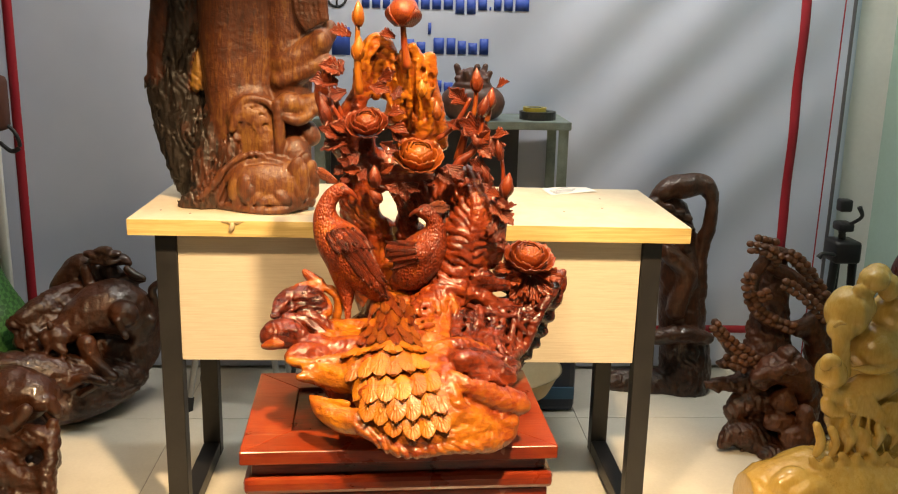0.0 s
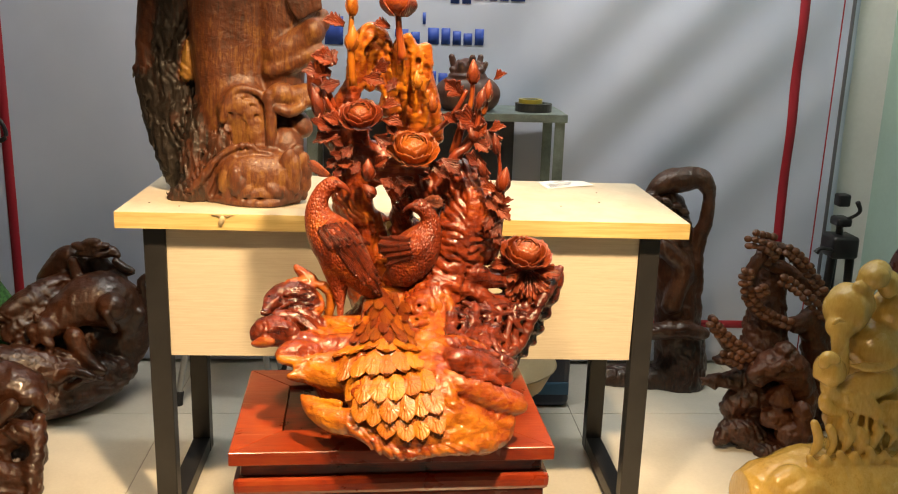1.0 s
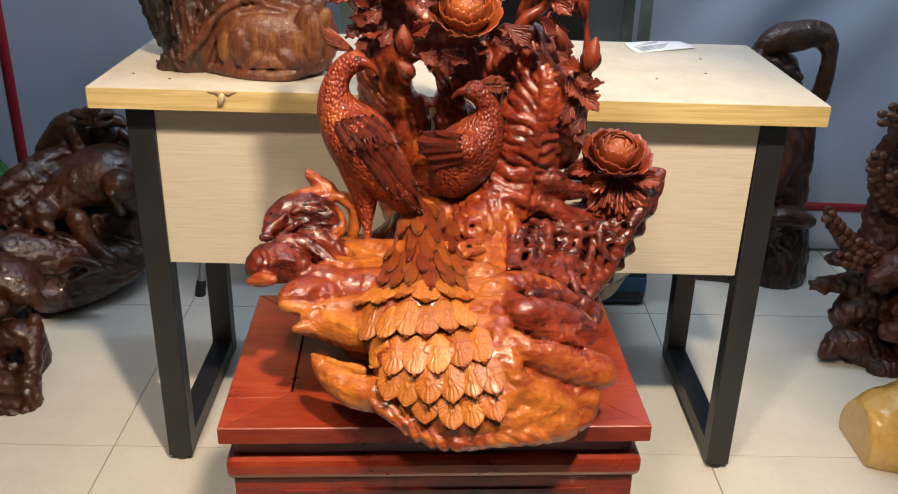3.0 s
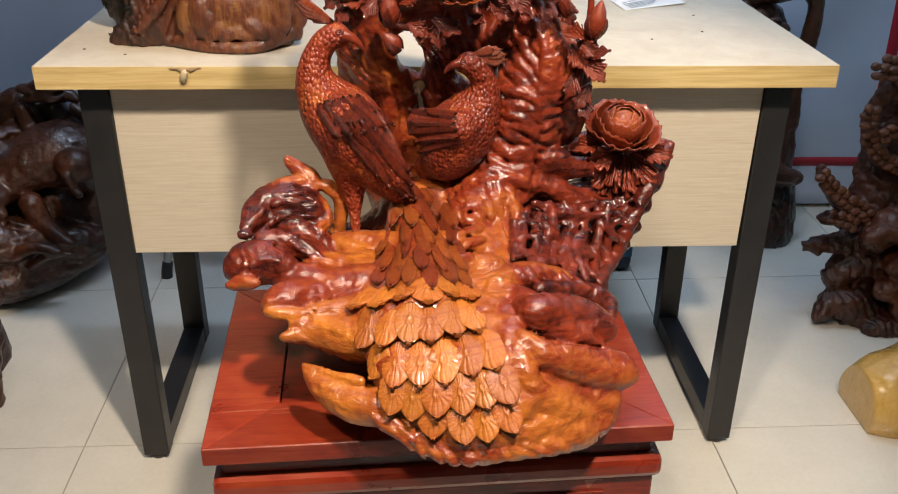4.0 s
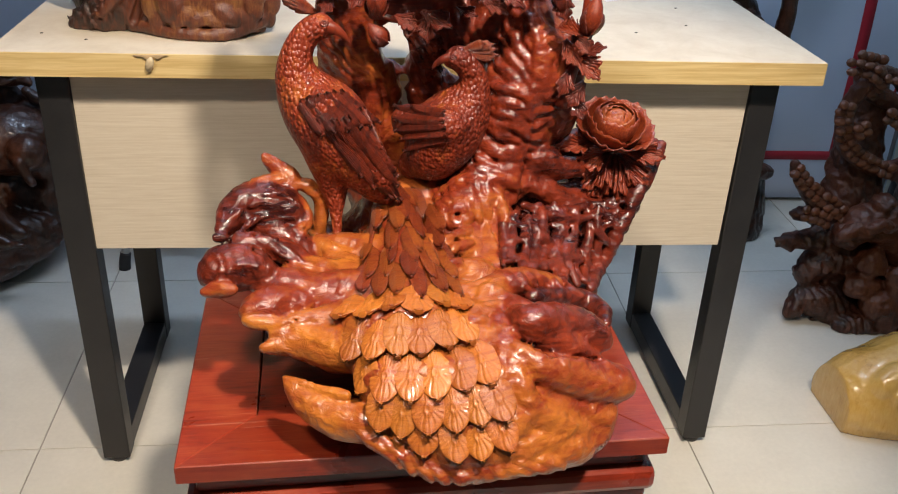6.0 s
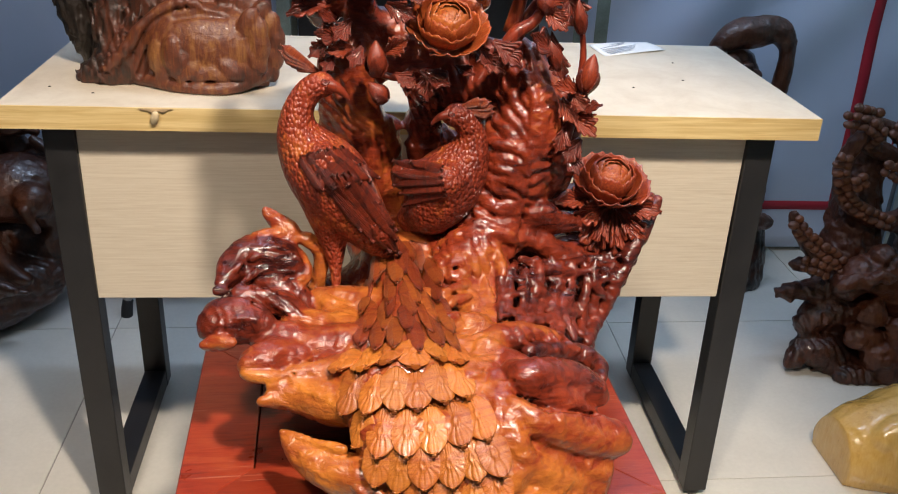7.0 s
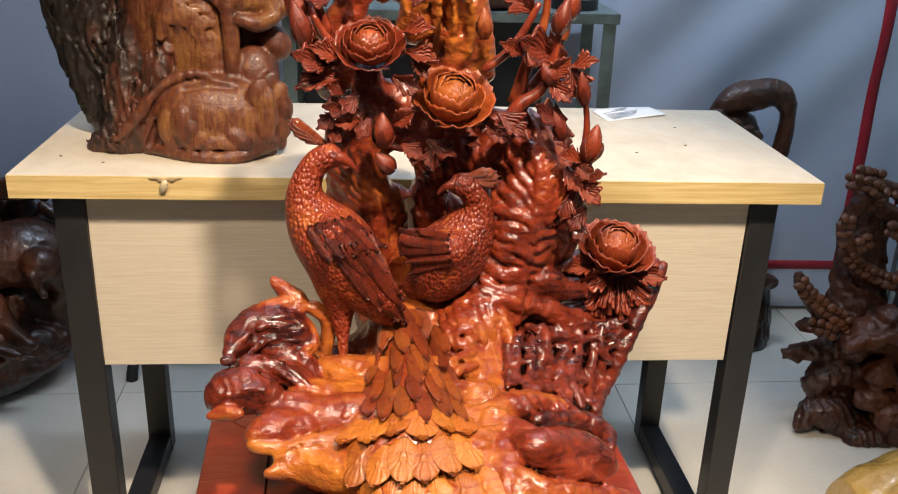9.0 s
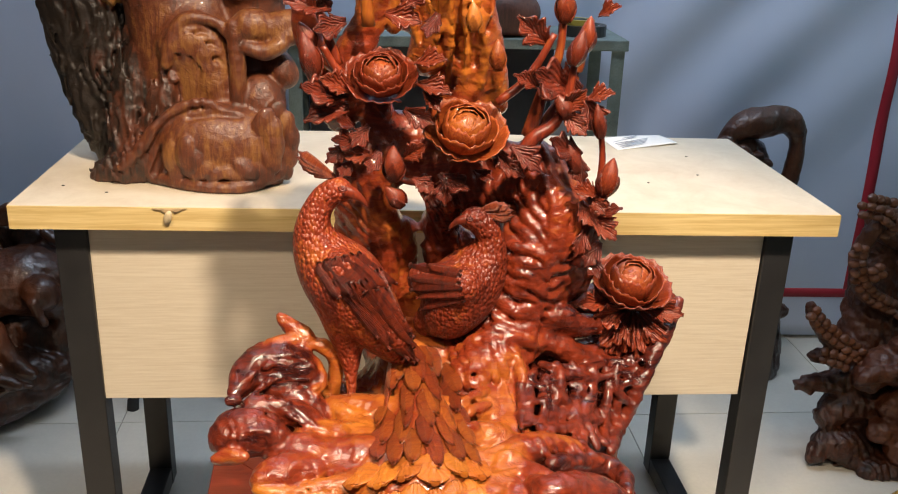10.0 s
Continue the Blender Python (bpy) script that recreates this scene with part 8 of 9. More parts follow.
# carved pine
pine = thing("pine_carving", 1.22, 2.55, 0, "reddish brown carving of a pine tree with scaly needle pads", "wood carving")
clay = Clay((0.98, 2.22, -0.01), (1.62, 2.75, 0.62), 0.0045)
clay.line([(1.214, 2.390, -0.045, 0.0608), (1.225, 2.443, 0.049, 0.0750), (1.219, 2.481, 0.170, 0.0712), (1.218, 2.511, 0.286, 0.0588), (1.229, 2.541, 0.384, 0.0465), (1.235, 2.552, 0.478, 0.0358), (1.212, 2.544, 0.542, 0.0266)], 0.34, 0.01, (0.005, 0.03, (0.9, 0, 0.3)))
clay.line([(1.205, 2.494, 0.503, 0.0158), (1.258, 2.494, 0.486, 0.0160), (1.315, 2.494, 0.443, 0.0161), (1.373, 2.494, 0.391, 0.0164), (1.433, 2.499, 0.345, 0.0221)], 0.34, 0.005)
clay.line([(1.199, 2.513, 0.550, 0.0141), (1.252, 2.513, 0.542, 0.0142), (1.308, 2.513, 0.499, 0.0144), (1.358, 2.513, 0.437, 0.0145)], 0.34, 0.005)
clay.line([(1.205, 2.474, 0.352, 0.0159), (1.162, 2.474, 0.388, 0.0158), (1.140, 2.474, 0.439, 0.0157), (1.144, 2.474, 0.491, 0.0156), (1.168, 2.474, 0.534, 0.0156)], 0.34, 0.005)
clay.line([(1.153, 2.452, 0.385, 0.0139), (1.204, 2.454, 0.358, 0.0158), (1.268, 2.455, 0.333, 0.0178), (1.330, 2.462, 0.339, 0.0251), (1.388, 2.465, 0.303, 0.0290)], 0.34, 0.006)
clay.line([(1.328, 2.462, 0.357, 0.0250), (1.348, 2.468, 0.284, 0.0325), (1.391, 2.480, 0.189, 0.0477), (1.413, 2.492, 0.055, 0.0634)], 0.28, 0.01, (0.005, 0.03, (0.9, 0, 0.3)))
clay.line([(1.023, 2.428, 0.363, 0.0085), (1.058, 2.434, 0.313, 0.0155), (1.106, 2.438, 0.267, 0.0209), (1.164, 2.444, 0.220, 0.0282)], 0.32, 0.006)
clay.line([(1.047, 2.428, 0.241, 0.0087), (1.090, 2.434, 0.234, 0.0157), (1.147, 2.441, 0.214, 0.0247)], 0.3, 0.006)
clay.line([(1.004, 2.389, 0.186, 0.0103), (1.052, 2.395, 0.184, 0.0173), (1.101, 2.401, 0.188, 0.0243), (1.154, 2.407, 0.183, 0.0315)], 0.2, 0.006, (0.005, 0.03, (0.9, 0, 0.3)))
clay.line([(1.047, 2.339, 0.025, 0.0104), (1.095, 2.359, 0.052, 0.0348), (1.155, 2.368, 0.030, 0.0456), (1.208, 2.362, -0.012, 0.0391)], 0.14, 0.008, (0.005, 0.03, (0.9, 0, 0.3)))
clay.line([(1.084, 2.381, 0.105, 0.0244), (1.121, 2.393, 0.127, 0.0383), (1.174, 2.402, 0.131, 0.0490)], 0.18, 0.008, (0.005, 0.03, (0.9, 0, 0.3)))
clay.line([(1.148, 2.356, 0.220, 0.0308), (1.182, 2.365, 0.243, 0.0411), (1.242, 2.368, 0.234, 0.0449), (1.277, 2.359, 0.185, 0.0350)], 0.36, 0.006)
clay.line([(1.217, 2.364, 0.287, 0.0275), (1.260, 2.367, 0.216, 0.0314), (1.295, 2.370, 0.145, 0.0354), (1.277, 2.370, 0.073, 0.0356)], 0.38, 0.006, (0.005, 0.03, (0.9, 0, 0.3)))
clay.ball((1.210, 2.339, 0.158), (0.0346, 0.0346, 0.0380), (0, 0, 0), 0.42, 0.004)
clay.ball((1.197, 2.326, 0.103), (0.0451, 0.0312, 0.0312), (0, 0, 0), 0.42, 0.004)
clay.ball((1.236, 2.309, 0.063), (0.0418, 0.0348, 0.0348), (0, 0, 0), 0.4, 0.004)
clay.line([(1.256, 2.297, 0.142, 0.0208), (1.276, 2.300, 0.070, 0.0245), (1.263, 2.300, 0.018, 0.0247)], 0.34, 0.006)
clay.line([(1.169, 2.313, 0.003, 0.0280), (1.239, 2.319, -0.001, 0.0353), (1.325, 2.325, 0.006, 0.0428)], 0.16, 0.008, (0.005, 0.03, (0.9, 0, 0.3)))
clay.line([(1.115, 2.320, 0.235, 0.0119), (1.143, 2.322, 0.251, 0.0136), (1.171, 2.319, 0.242, 0.0102)], 0.38, 0.003)
clay.line([(1.173, 2.309, 0.261, 0.0102), (1.192, 2.310, 0.273, 0.0119), (1.213, 2.309, 0.261, 0.0102)], 0.4, 0.003)
clay.cone((1.095, 2.320, 0.106), (1.138, 2.320, 0.097), 0.0155, 0.0155, 0, 0.003, cut=True)
clay.cone((1.313, 2.380, 0.246), (1.331, 2.380, 0.140), 0.0142, 0.0142, 0, 0.003, cut=True)
clay.cone((1.158, 2.280, 0.064), (1.165, 2.280, 0.081), 0.0121, 0.0121, 0, 0.003, cut=True)
clay.cone((1.067, 2.360, 0.167), (1.056, 2.360, 0.149), 0.0104, 0.0104, 0, 0.003, cut=True)
clay.roughen(0.006, 34.0, 5.0, (1, 1, 0.8), 0.8)
clay.roughen(0.003, 80.0, 5.0, (1, 1, 1), 0.8)
clay.floor(0.0)
part("trunk", clay.mesh("pine_trunk", WOOD_PINE), WOOD_PINE, pine)
pad = own_mesh("needle_pad", lathe([(0.003, -0.003), (0.0105, -0.002), (0.0118, 0.0003), (0.0085, 0.0025), (0.003, 0.0034)], 10), WOOD_PINE, 0.62)


def pad_chain(pts):
    """Scale-like needle pads in two rows along a bough."""
    rows = [Vector(p) for p in spline(pts, 8)]
    gone = 0.0
    for a, b2 in zip(rows, rows[1:]):
        gone += (b2 - a).length
        if gone < 0.016:
            continue
        gone = 0.0
        d = (b2 - a).normalized()
        side = d.cross(Vector((0, -1, 0.35))).normalized()
        for j in (-1, 1):
            p = b2 + side * j * 0.0095 + Vector((0, pick.uniform(-0.004, 0.004), 0))
            turn = Vector((pick.uniform(-0.3, 0.3), -0.85, 0.5 + 0.15 * j)).to_track_quat("Z", "Y").to_matrix().to_4x4()
            part("needle_pad", pad, None, pine, m=Matrix.Translation(p) @ turn @ Matrix.Diagonal((pick.uniform(0.95, 1.3), pick.uniform(0.8, 1.0), 1.3, 1)))


pad_chain([(1.100, 2.460, 0.576), (1.137, 2.460, 0.576), (1.176, 2.460, 0.563), (1.213, 2.460, 0.538)])
pad_chain([(1.122, 2.470, 0.597), (1.170, 2.470, 0.586), (1.207, 2.470, 0.578)])
pad_chain([(1.222, 2.460, 0.563), (1.263, 2.460, 0.538), (1.301, 2.460, 0.499), (1.336, 2.460, 0.453), (1.354, 2.460, 0.419)])
pad_chain([(1.198, 2.430, 0.483), (1.247, 2.430, 0.462), (1.292, 2.430, 0.428), (1.335, 2.430, 0.388), (1.363, 2.430, 0.367)])
pad_chain([(1.115, 2.420, 0.523), (1.108, 2.420, 0.481), (1.120, 2.420, 0.430), (1.154, 2.420, 0.391), (1.198, 2.420, 0.367), (1.246, 2.420, 0.348)])
pad_chain([(1.145, 2.420, 0.472), (1.159, 2.420, 0.439)])
pad_chain([(0.996, 2.380, 0.383), (1.031, 2.380, 0.340), (1.073, 2.380, 0.306), (1.117, 2.380, 0.277), (1.154, 2.380, 0.246)])
pad_chain([(1.025, 2.370, 0.271), (1.065, 2.370, 0.264), (1.099, 2.370, 0.250)])
pad_chain([(1.179, 2.460, 0.538), (1.194, 2.460, 0.512)])
# pale figure
clay = Clay((0.98, 1.70, -0.01), (1.66, 2.36, 0.66), 0.0042)
clay.line([(0.988, 2.010, 0.024, 0.0610), (1.072, 2.003, 0.042, 0.0910), (1.191, 2.011, 0.052, 0.1150), (1.357, 2.040, 0.035, 0.1422)], 0.5, 0.02)
clay.line([(1.140, 2.030, 0.059, 0.0624), (1.256, 2.055, 0.060, 0.0949), (1.416, 2.101, 0.067, 0.1301)], 0.55, 0.015)
clay.line([(1.340, 2.084, 0.109, 0.0808), (1.339, 2.086, 0.236, 0.0824), (1.320, 2.079, 0.349, 0.0717), (1.295, 2.066, 0.429, 0.0554)], 0.58, 0.012)
clay.line([(1.484, 2.159, 0.037, 0.1020), (1.470, 2.159, 0.236, 0.0990), (1.438, 2.146, 0.400, 0.0806)], 0.5, 0.015)
clay.ball((1.210, 2.046, 0.520), (0.0536, 0.0536, 0.0596), (0, 0, 0), 0.66, 0.004)
clay.ball((1.185, 2.020, 0.482), (0.0328, 0.0298, 0.0298), (0, 0, 0), 0.64, 0.006)
clay.line([(1.178, 2.005, 0.466, 0.0179), (1.184, 2.004, 0.430, 0.0165), (1.198, 2.000, 0.394, 0.0121), (1.202, 1.995, 0.374, 0.0061)], 0.62, 0.004)
clay.line([(1.152, 1.990, 0.502, 0.0059), (1.162, 1.990, 0.511, 0.0059), (1.176, 1.989, 0.506, 0.0044)], 0.6, 0.002)
clay.ball((1.292, 2.051, 0.420), (0.0672, 0.0611, 0.0611), (0, 0, 0), 0.62, 0.005)
clay.line([(1.208, 1.990, 0.395, 0.0060), (1.255, 1.991, 0.390, 0.0076), (1.297, 1.991, 0.395, 0.0077), (1.330, 1.991, 0.413, 0.0077)], 0.62, 0.002)
clay.ball((1.164, 2.001, 0.380), (0.0372, 0.0372, 0.0402), (0, 0, 0), 0.66, 0.004)
clay.line([(1.131, 1.975, 0.404, 0.0118), (1.138, 1.975, 0.421, 0.0118), (1.158, 1.974, 0.417, 0.0104)], 0.66, 0.003)
clay.line([(1.157, 1.998, 0.336, 0.0151), (1.199, 2.005, 0.318, 0.0244), (1.259, 2.013, 0.329, 0.0338), (1.306, 2.013, 0.353, 0.0340)], 0.62, 0.006)
clay.line([(1.199, 1.983, 0.328, 0.0061), (1.215, 1.984, 0.294, 0.0077), (1.267, 1.984, 0.276, 0.0078), (1.302, 1.983, 0.304, 0.0062)], 0.6, 0.003)
clay.line([(1.213, 1.982, 0.328, 0.0061), (1.235, 1.983, 0.288, 0.0077), (1.286, 1.983, 0.269, 0.0078), (1.313, 1.982, 0.304, 0.0062)], 0.6, 0.003)
clay.line([(1.226, 1.981, 0.328, 0.0061), (1.256, 1.982, 0.283, 0.0077), (1.305, 1.982, 0.262, 0.0078), (1.324, 1.981, 0.304, 0.0062)], 0.6, 0.003)
clay.line([(1.240, 1.980, 0.329, 0.0061), (1.276, 1.981, 0.277, 0.0078), (1.324, 1.981, 0.254, 0.0079), (1.334, 1.980, 0.305, 0.0063)], 0.6, 0.003)
clay.line([(1.254, 1.979, 0.329, 0.0061), (1.297, 1.980, 0.272, 0.0078), (1.343, 1.980, 0.247, 0.0079), (1.345, 1.979, 0.305, 0.0063)], 0.6, 0.003)
clay.line([(1.183, 2.000, 0.260, 0.0184), (1.198, 2.000, 0.214, 0.0186), (1.199, 2.003, 0.167, 0.0218)], 0.58, 0.006)
clay.line([(1.120, 1.956, 0.175, 0.0076), (1.135, 1.959, 0.153, 0.0107), (1.153, 1.959, 0.153, 0.0107), (1.157, 1.956, 0.172, 0.0077)], 0.62, 0.003)
clay.line([(1.128, 1.971, 0.255, 0.0076), (1.146, 1.972, 0.209, 0.0092), (1.135, 1.971, 0.177, 0.0077)], 0.6, 0.003)
clay.line([(1.157, 1.956, 0.171, 0.0077), (1.173, 1.959, 0.147, 0.0108), (1.190, 1.959, 0.147, 0.0108), (1.195, 1.956, 0.167, 0.0077)], 0.62, 0.003)
clay.line([(1.166, 1.971, 0.245, 0.0076), (1.184, 1.972, 0.204, 0.0092), (1.172, 1.971, 0.172, 0.0077)], 0.6, 0.003)
clay.line([(1.192, 1.956, 0.184, 0.0077), (1.209, 1.959, 0.162, 0.0108), (1.226, 1.959, 0.162, 0.0109), (1.230, 1.956, 0.181, 0.0077)], 0.62, 0.003)
clay.line([(1.202, 1.971, 0.252, 0.0077), (1.219, 1.972, 0.218, 0.0093), (1.208, 1.971, 0.186, 0.0077)], 0.6, 0.003)
clay.line([(1.230, 1.956, 0.179, 0.0077), (1.246, 1.959, 0.157, 0.0109), (1.263, 1.959, 0.157, 0.0109), (1.269, 1.956, 0.176, 0.0078)], 0.62, 0.003)
clay.line([(1.242, 1.971, 0.241, 0.0077), (1.257, 1.972, 0.213, 0.0093), (1.247, 1.971, 0.181, 0.0078)], 0.6, 0.003)
clay.line([(1.266, 1.956, 0.193, 0.0078), (1.282, 1.959, 0.170, 0.0110), (1.299, 1.959, 0.170, 0.0110), (1.304, 1.956, 0.189, 0.0078)], 0.62, 0.003)
clay.line([(1.278, 1.971, 0.249, 0.0078), (1.292, 1.972, 0.227, 0.0094), (1.282, 1.971, 0.194, 0.0078)], 0.6, 0.003)
clay.line([(1.304, 1.956, 0.188, 0.0078), (1.320, 1.959, 0.166, 0.0110), (1.337, 1.959, 0.166, 0.0111), (1.342, 1.956, 0.185, 0.0079)], 0.62, 0.003)
clay.line([(1.316, 1.971, 0.238, 0.0078), (1.331, 1.972, 0.222, 0.0094), (1.320, 1.971, 0.190, 0.0079)], 0.6, 0.003)
clay.line([(1.206, 1.977, 0.271, 0.0061), (1.198, 1.978, 0.225, 0.0077), (1.225, 1.977, 0.179, 0.0062)], 0.6, 0.003)
clay.line([(1.232, 1.977, 0.271, 0.0062), (1.229, 1.978, 0.224, 0.0077), (1.254, 1.977, 0.179, 0.0063)], 0.6, 0.003)
clay.line([(1.258, 1.977, 0.271, 0.0062), (1.262, 1.978, 0.224, 0.0078), (1.283, 1.977, 0.179, 0.0063)], 0.6, 0.003)
clay.line([(1.283, 1.977, 0.270, 0.0062), (1.293, 1.978, 0.224, 0.0078), (1.312, 1.977, 0.178, 0.0063)], 0.6, 0.003)
clay.line([(1.231, 2.033, 0.558, 0.0151), (1.245, 2.038, 0.586, 0.0211), (1.256, 2.040, 0.613, 0.0241), (1.276, 2.038, 0.617, 0.0211)], 0.64, 0.006)
clay.ball((1.256, 2.023, 0.605), (0.0299, 0.0269, 0.0269), (0, 0, 0), 0.66, 0.004)
clay.ball((1.293, 2.030, 0.588), (0.0242, 0.0242, 0.0333), (0, 0, 0), 0.6, 0.004)
clay.line([(1.214, 2.019, 0.583, 0.0104), (1.231, 2.020, 0.569, 0.0120), (1.251, 2.023, 0.533, 0.0151)], 0.6, 0.004)
clay.ball((1.335, 2.063, 0.512), (0.0523, 0.0523, 0.0553), (0, 0, 0), 0.62, 0.005)
clay.line([(1.150, 1.990, 0.310, 0.0121), (1.169, 1.993, 0.286, 0.0152), (1.198, 1.993, 0.278, 0.0153)], 0.6, 0.004)
clay.line([(1.041, 1.947, 0.105, 0.0211), (1.076, 1.950, 0.126, 0.0241), (1.110, 1.945, 0.113, 0.0183)], 0.56, 0.005)
clay.line([(1.075, 1.925, 0.098, 0.0181), (1.117, 1.927, 0.115, 0.0212), (1.160, 1.925, 0.104, 0.0183)], 0.58, 0.005)
clay.cone((1.126, 1.955, 0.376), (1.144, 1.955, 0.366), 0.0044, 0.0044, 0, 0.003, cut=True)
clay.cone((1.213, 1.985, 0.516), (1.228, 1.985, 0.459), 0.0075, 0.0075, 0, 0.003, cut=True)
clay.roughen(0.006, 15.0, 8.0, (1, 1, 1), 0.7)
clay.roughen(0.0022, 36.0, 8.0, (1, 1, 0.6), 0.7)
clay.roughen(0.001, 80.0, 8.0, (1, 1, 1), 0.6)
clay.floor(0.0)
tagged(part("pale_statue", clay.mesh("pale_statue", WOOD_PALE), WOOD_PALE), "honey-coloured glossy wooden statue on a rounded mound", "statue")

# printed marks on the banner, as plain shapes
def mark(x0, x1, z0, z1, ink):
    part("printed_bar", cloth(x0, x1, z0, z1, 0.0022, 3, 2), ink, banner)


at = -0.004
for w, low, high in [(0.032, 0, 0.012), (0.034, 0, 0), (0.03, 0, 0), (0.032, 0, 0.01), (0.03, 0, 0), (0.028, 0, 0.012), (0.036, 0, 0), (0.036, 0, 0), (0.038, 0, 0), (0.036, -0.012, 0), (0.036, -0.012, 0), (0.036, 0, 0), (0.014, 0, -0.026), (0.032, 0, 0), (0.036, 0, 0), (0.052, 0, 0)]:
    mark(at, at + w - 0.008, 1.218 + low, 1.255 + high, BLUE_INK)
    at += w
at = 0.120
for w, low, high in [(0.016, 0.02, 0.008), (0.034, 0, 0.008), (0.036, 0, 0), (0.018, 0.06, 0.06), (0.042, 0, 0.014), (0.036, 0, 0.014), (0.034, 0, 0.006), (0.036, 0, 0), (0.036, 0, 0.014)]:
    mark(at, at + w - 0.008, 1.080 + low, 1.116 + high, BLUE_INK)
    at += w
at = 0.224
for w, low, high in [(0.036, 0, 0.006), (0.036, -0.008, 0), (0.03, 0, 0)]:
    mark(at, at + w - 0.008, 0.959 + low, 0.990 + high, BLUE_INK)
    at += w
mark(-0.099, -0.042, 1.071, 1.157, BLUE_INK)
for k in range(18):
    q = 6.2832 * k / 18
    part("printed_bar", sheet(lambda u, w: (-0.083 + (0.026 + 0.008 * u) * math.cos(q + 0.36 * w), 2.983 - drape(-0.083, 1.249) , 1.249 + (0.026 + 0.008 * u) * math.sin(q + 0.36 * w)), 1, 2, 0.001), BLACK_INK, banner)
mark(-0.109, -0.057, 1.246, 1.252, BLACK_INK)
mark(-0.086, -0.080, 1.223, 1.275, BLACK_INK)


# ---- shelf behind the desk ----
SHELF_PAINT = plain("weathered_green_steel", (0.20, 0.25, 0.23), 0.5, 0.3, vary=0.3, scale=14)
SLATE = plain("dark_slate_board", (0.045, 0.05, 0.062), 0.6, vary=0.15)
shelf = thing("metal_shelf", 0.25, 2.83, 0, "weathered grey-green steel shelf stand behind the desk", "shelf")
part("shelf_top", one_box((-0.15, 2.705, 0.872), (0.632, 2.95, 0.896), 0.002), SHELF_PAINT, shelf, smooth=False)
for x in (-0.135, 0.595):
    for y in (2.71, 2.925):
        bm = box(box(bmesh.new(), (x, y, 0), (x + 0.03, y + 0.004, 0.8715)), (x + 0.026, y + 0.004, 0), (x + 0.03, y + 0.026, 0.8715))
        part("leg", bm, SHELF_PAINT, shelf, smooth=False)
part("back_board", one_box((-0.10, 2.90, 0.25), (0.50, 2.915, 0.86), 0.002), SLATE, shelf, "dark slate board", smooth=False)

POUCH = carved_wood("dull_brown_wood", (0.025, 0.010, 0.007), (0.10, 0.035, 0.022), (0.2, 0.08, 0.05), 0.42, chip=0.1, coat=0.1)
clay = Clay((0.22, 2.68, 0.89), (0.46, 2.86, 1.09), 0.0045)
clay.ball((0.338, 2.77, 0.945), (0.098, 0.07, 0.062), sap=0.35)
clay.ball((0.338, 2.77, 0.925), (0.088, 0.065, 0.04), sap=0.35)
clay.cone((0.338, 2.77, 0.97), (0.336, 2.77, 1.01), 0.055, 0.04, 0.35)
for k in range(9):
    q = 6.2832 * k / 9
    clay.cone((0.336 + 0.034 * math.cos(q), 2.77 + 0.026 * math.sin(q), 1.0), (0.336 + 0.052 * math.cos(q), 2.77 + 0.04 * math.sin(q), 1.035 + 0.02 * math.sin(3 * q)), 0.012, 0.009, 0.35, 0.012)
clay.line([(0.336 + 0.05 * math.cos(0.45 * k), 2.77 + 0.044 * math.sin(0.45 * k), 0.998, 0.007) for k in range(15)], 0.25, 0.003)
clay.roughen(0.002, 40.0, 1.0)
clay.floor(0.897)
tagged(part("wooden_pouch", clay.mesh("wooden_pouch", POUCH), POUCH), "brown wooden money pouch ornament on the steel shelf", "ornament")

TAPE_DARK = plain("dark_tape", (0.03, 0.028, 0.025), 0.35)
TAPE_YELLOW = plain("yellow_tape", (0.42, 0.32, 0.05), 0.3)


def tape_roll(x, y, z, r, w, material, label):
    ob = tagged(part("tape_roll", lathe([(r * 0.72, 0), (r, 0), (r, w), (r * 0.72, w), (r * 0.72, 0.001)], 28), material, m=pose(x, y, z), smooth=False), label, "tape roll", "tape rolls on the shelf")
    part("core", lathe([(r * 0.64, 0.001), (r * 0.715, 0.001), (r * 0.715, w - 0.001), (r * 0.64, w - 0.001), (r * 0.64, 0.002)], 28), SHELF_PAINT, ob, "card core", m=pose(x, y, z), smooth=False)


tape_roll(0.540, 2.79, 0.8965, 0.056, 0.024, TAPE_DARK, "dark roll of tape lying on the steel shelf")
tape_roll(0.530, 2.785, 0.921, 0.036, 0.012, TAPE_YELLOW, "yellow roll of tape on a dark roll")

# ---- things on and under the desk ----
PAPER = plain("white_paper", (0.78, 0.78, 0.76), 0.7, vary=0.03)
FAINT = plain("faint_print", (0.45, 0.47, 0.52), 0.7)
paper = tagged(part("paper_sheet", sheet(lambda u, w: (0.503 + 0.129 * u - 0.014 * w, 2.258 + 0.052 * u + 0.074 * w, 0.7590 - 0.001 * u + 0.004 * math.sin(3 * u + 1) * w * w + 0.003 * u), 12, 8, 0.0004), PAPER), "sheet of white printed paper on the desk", "paper")
for k in range(6):
    part("printed_bar", sheet(lambda u, w: (0.514 + 0.09 * u * (0.6 + 0.07 * (k % 4)) - 0.002 * k, 2.268 + 0.034 * u + 0.010 * k + 0.004 * w, 0.7608 + 0.003 * u), 2, 1, 0.0003), FAINT, paper)
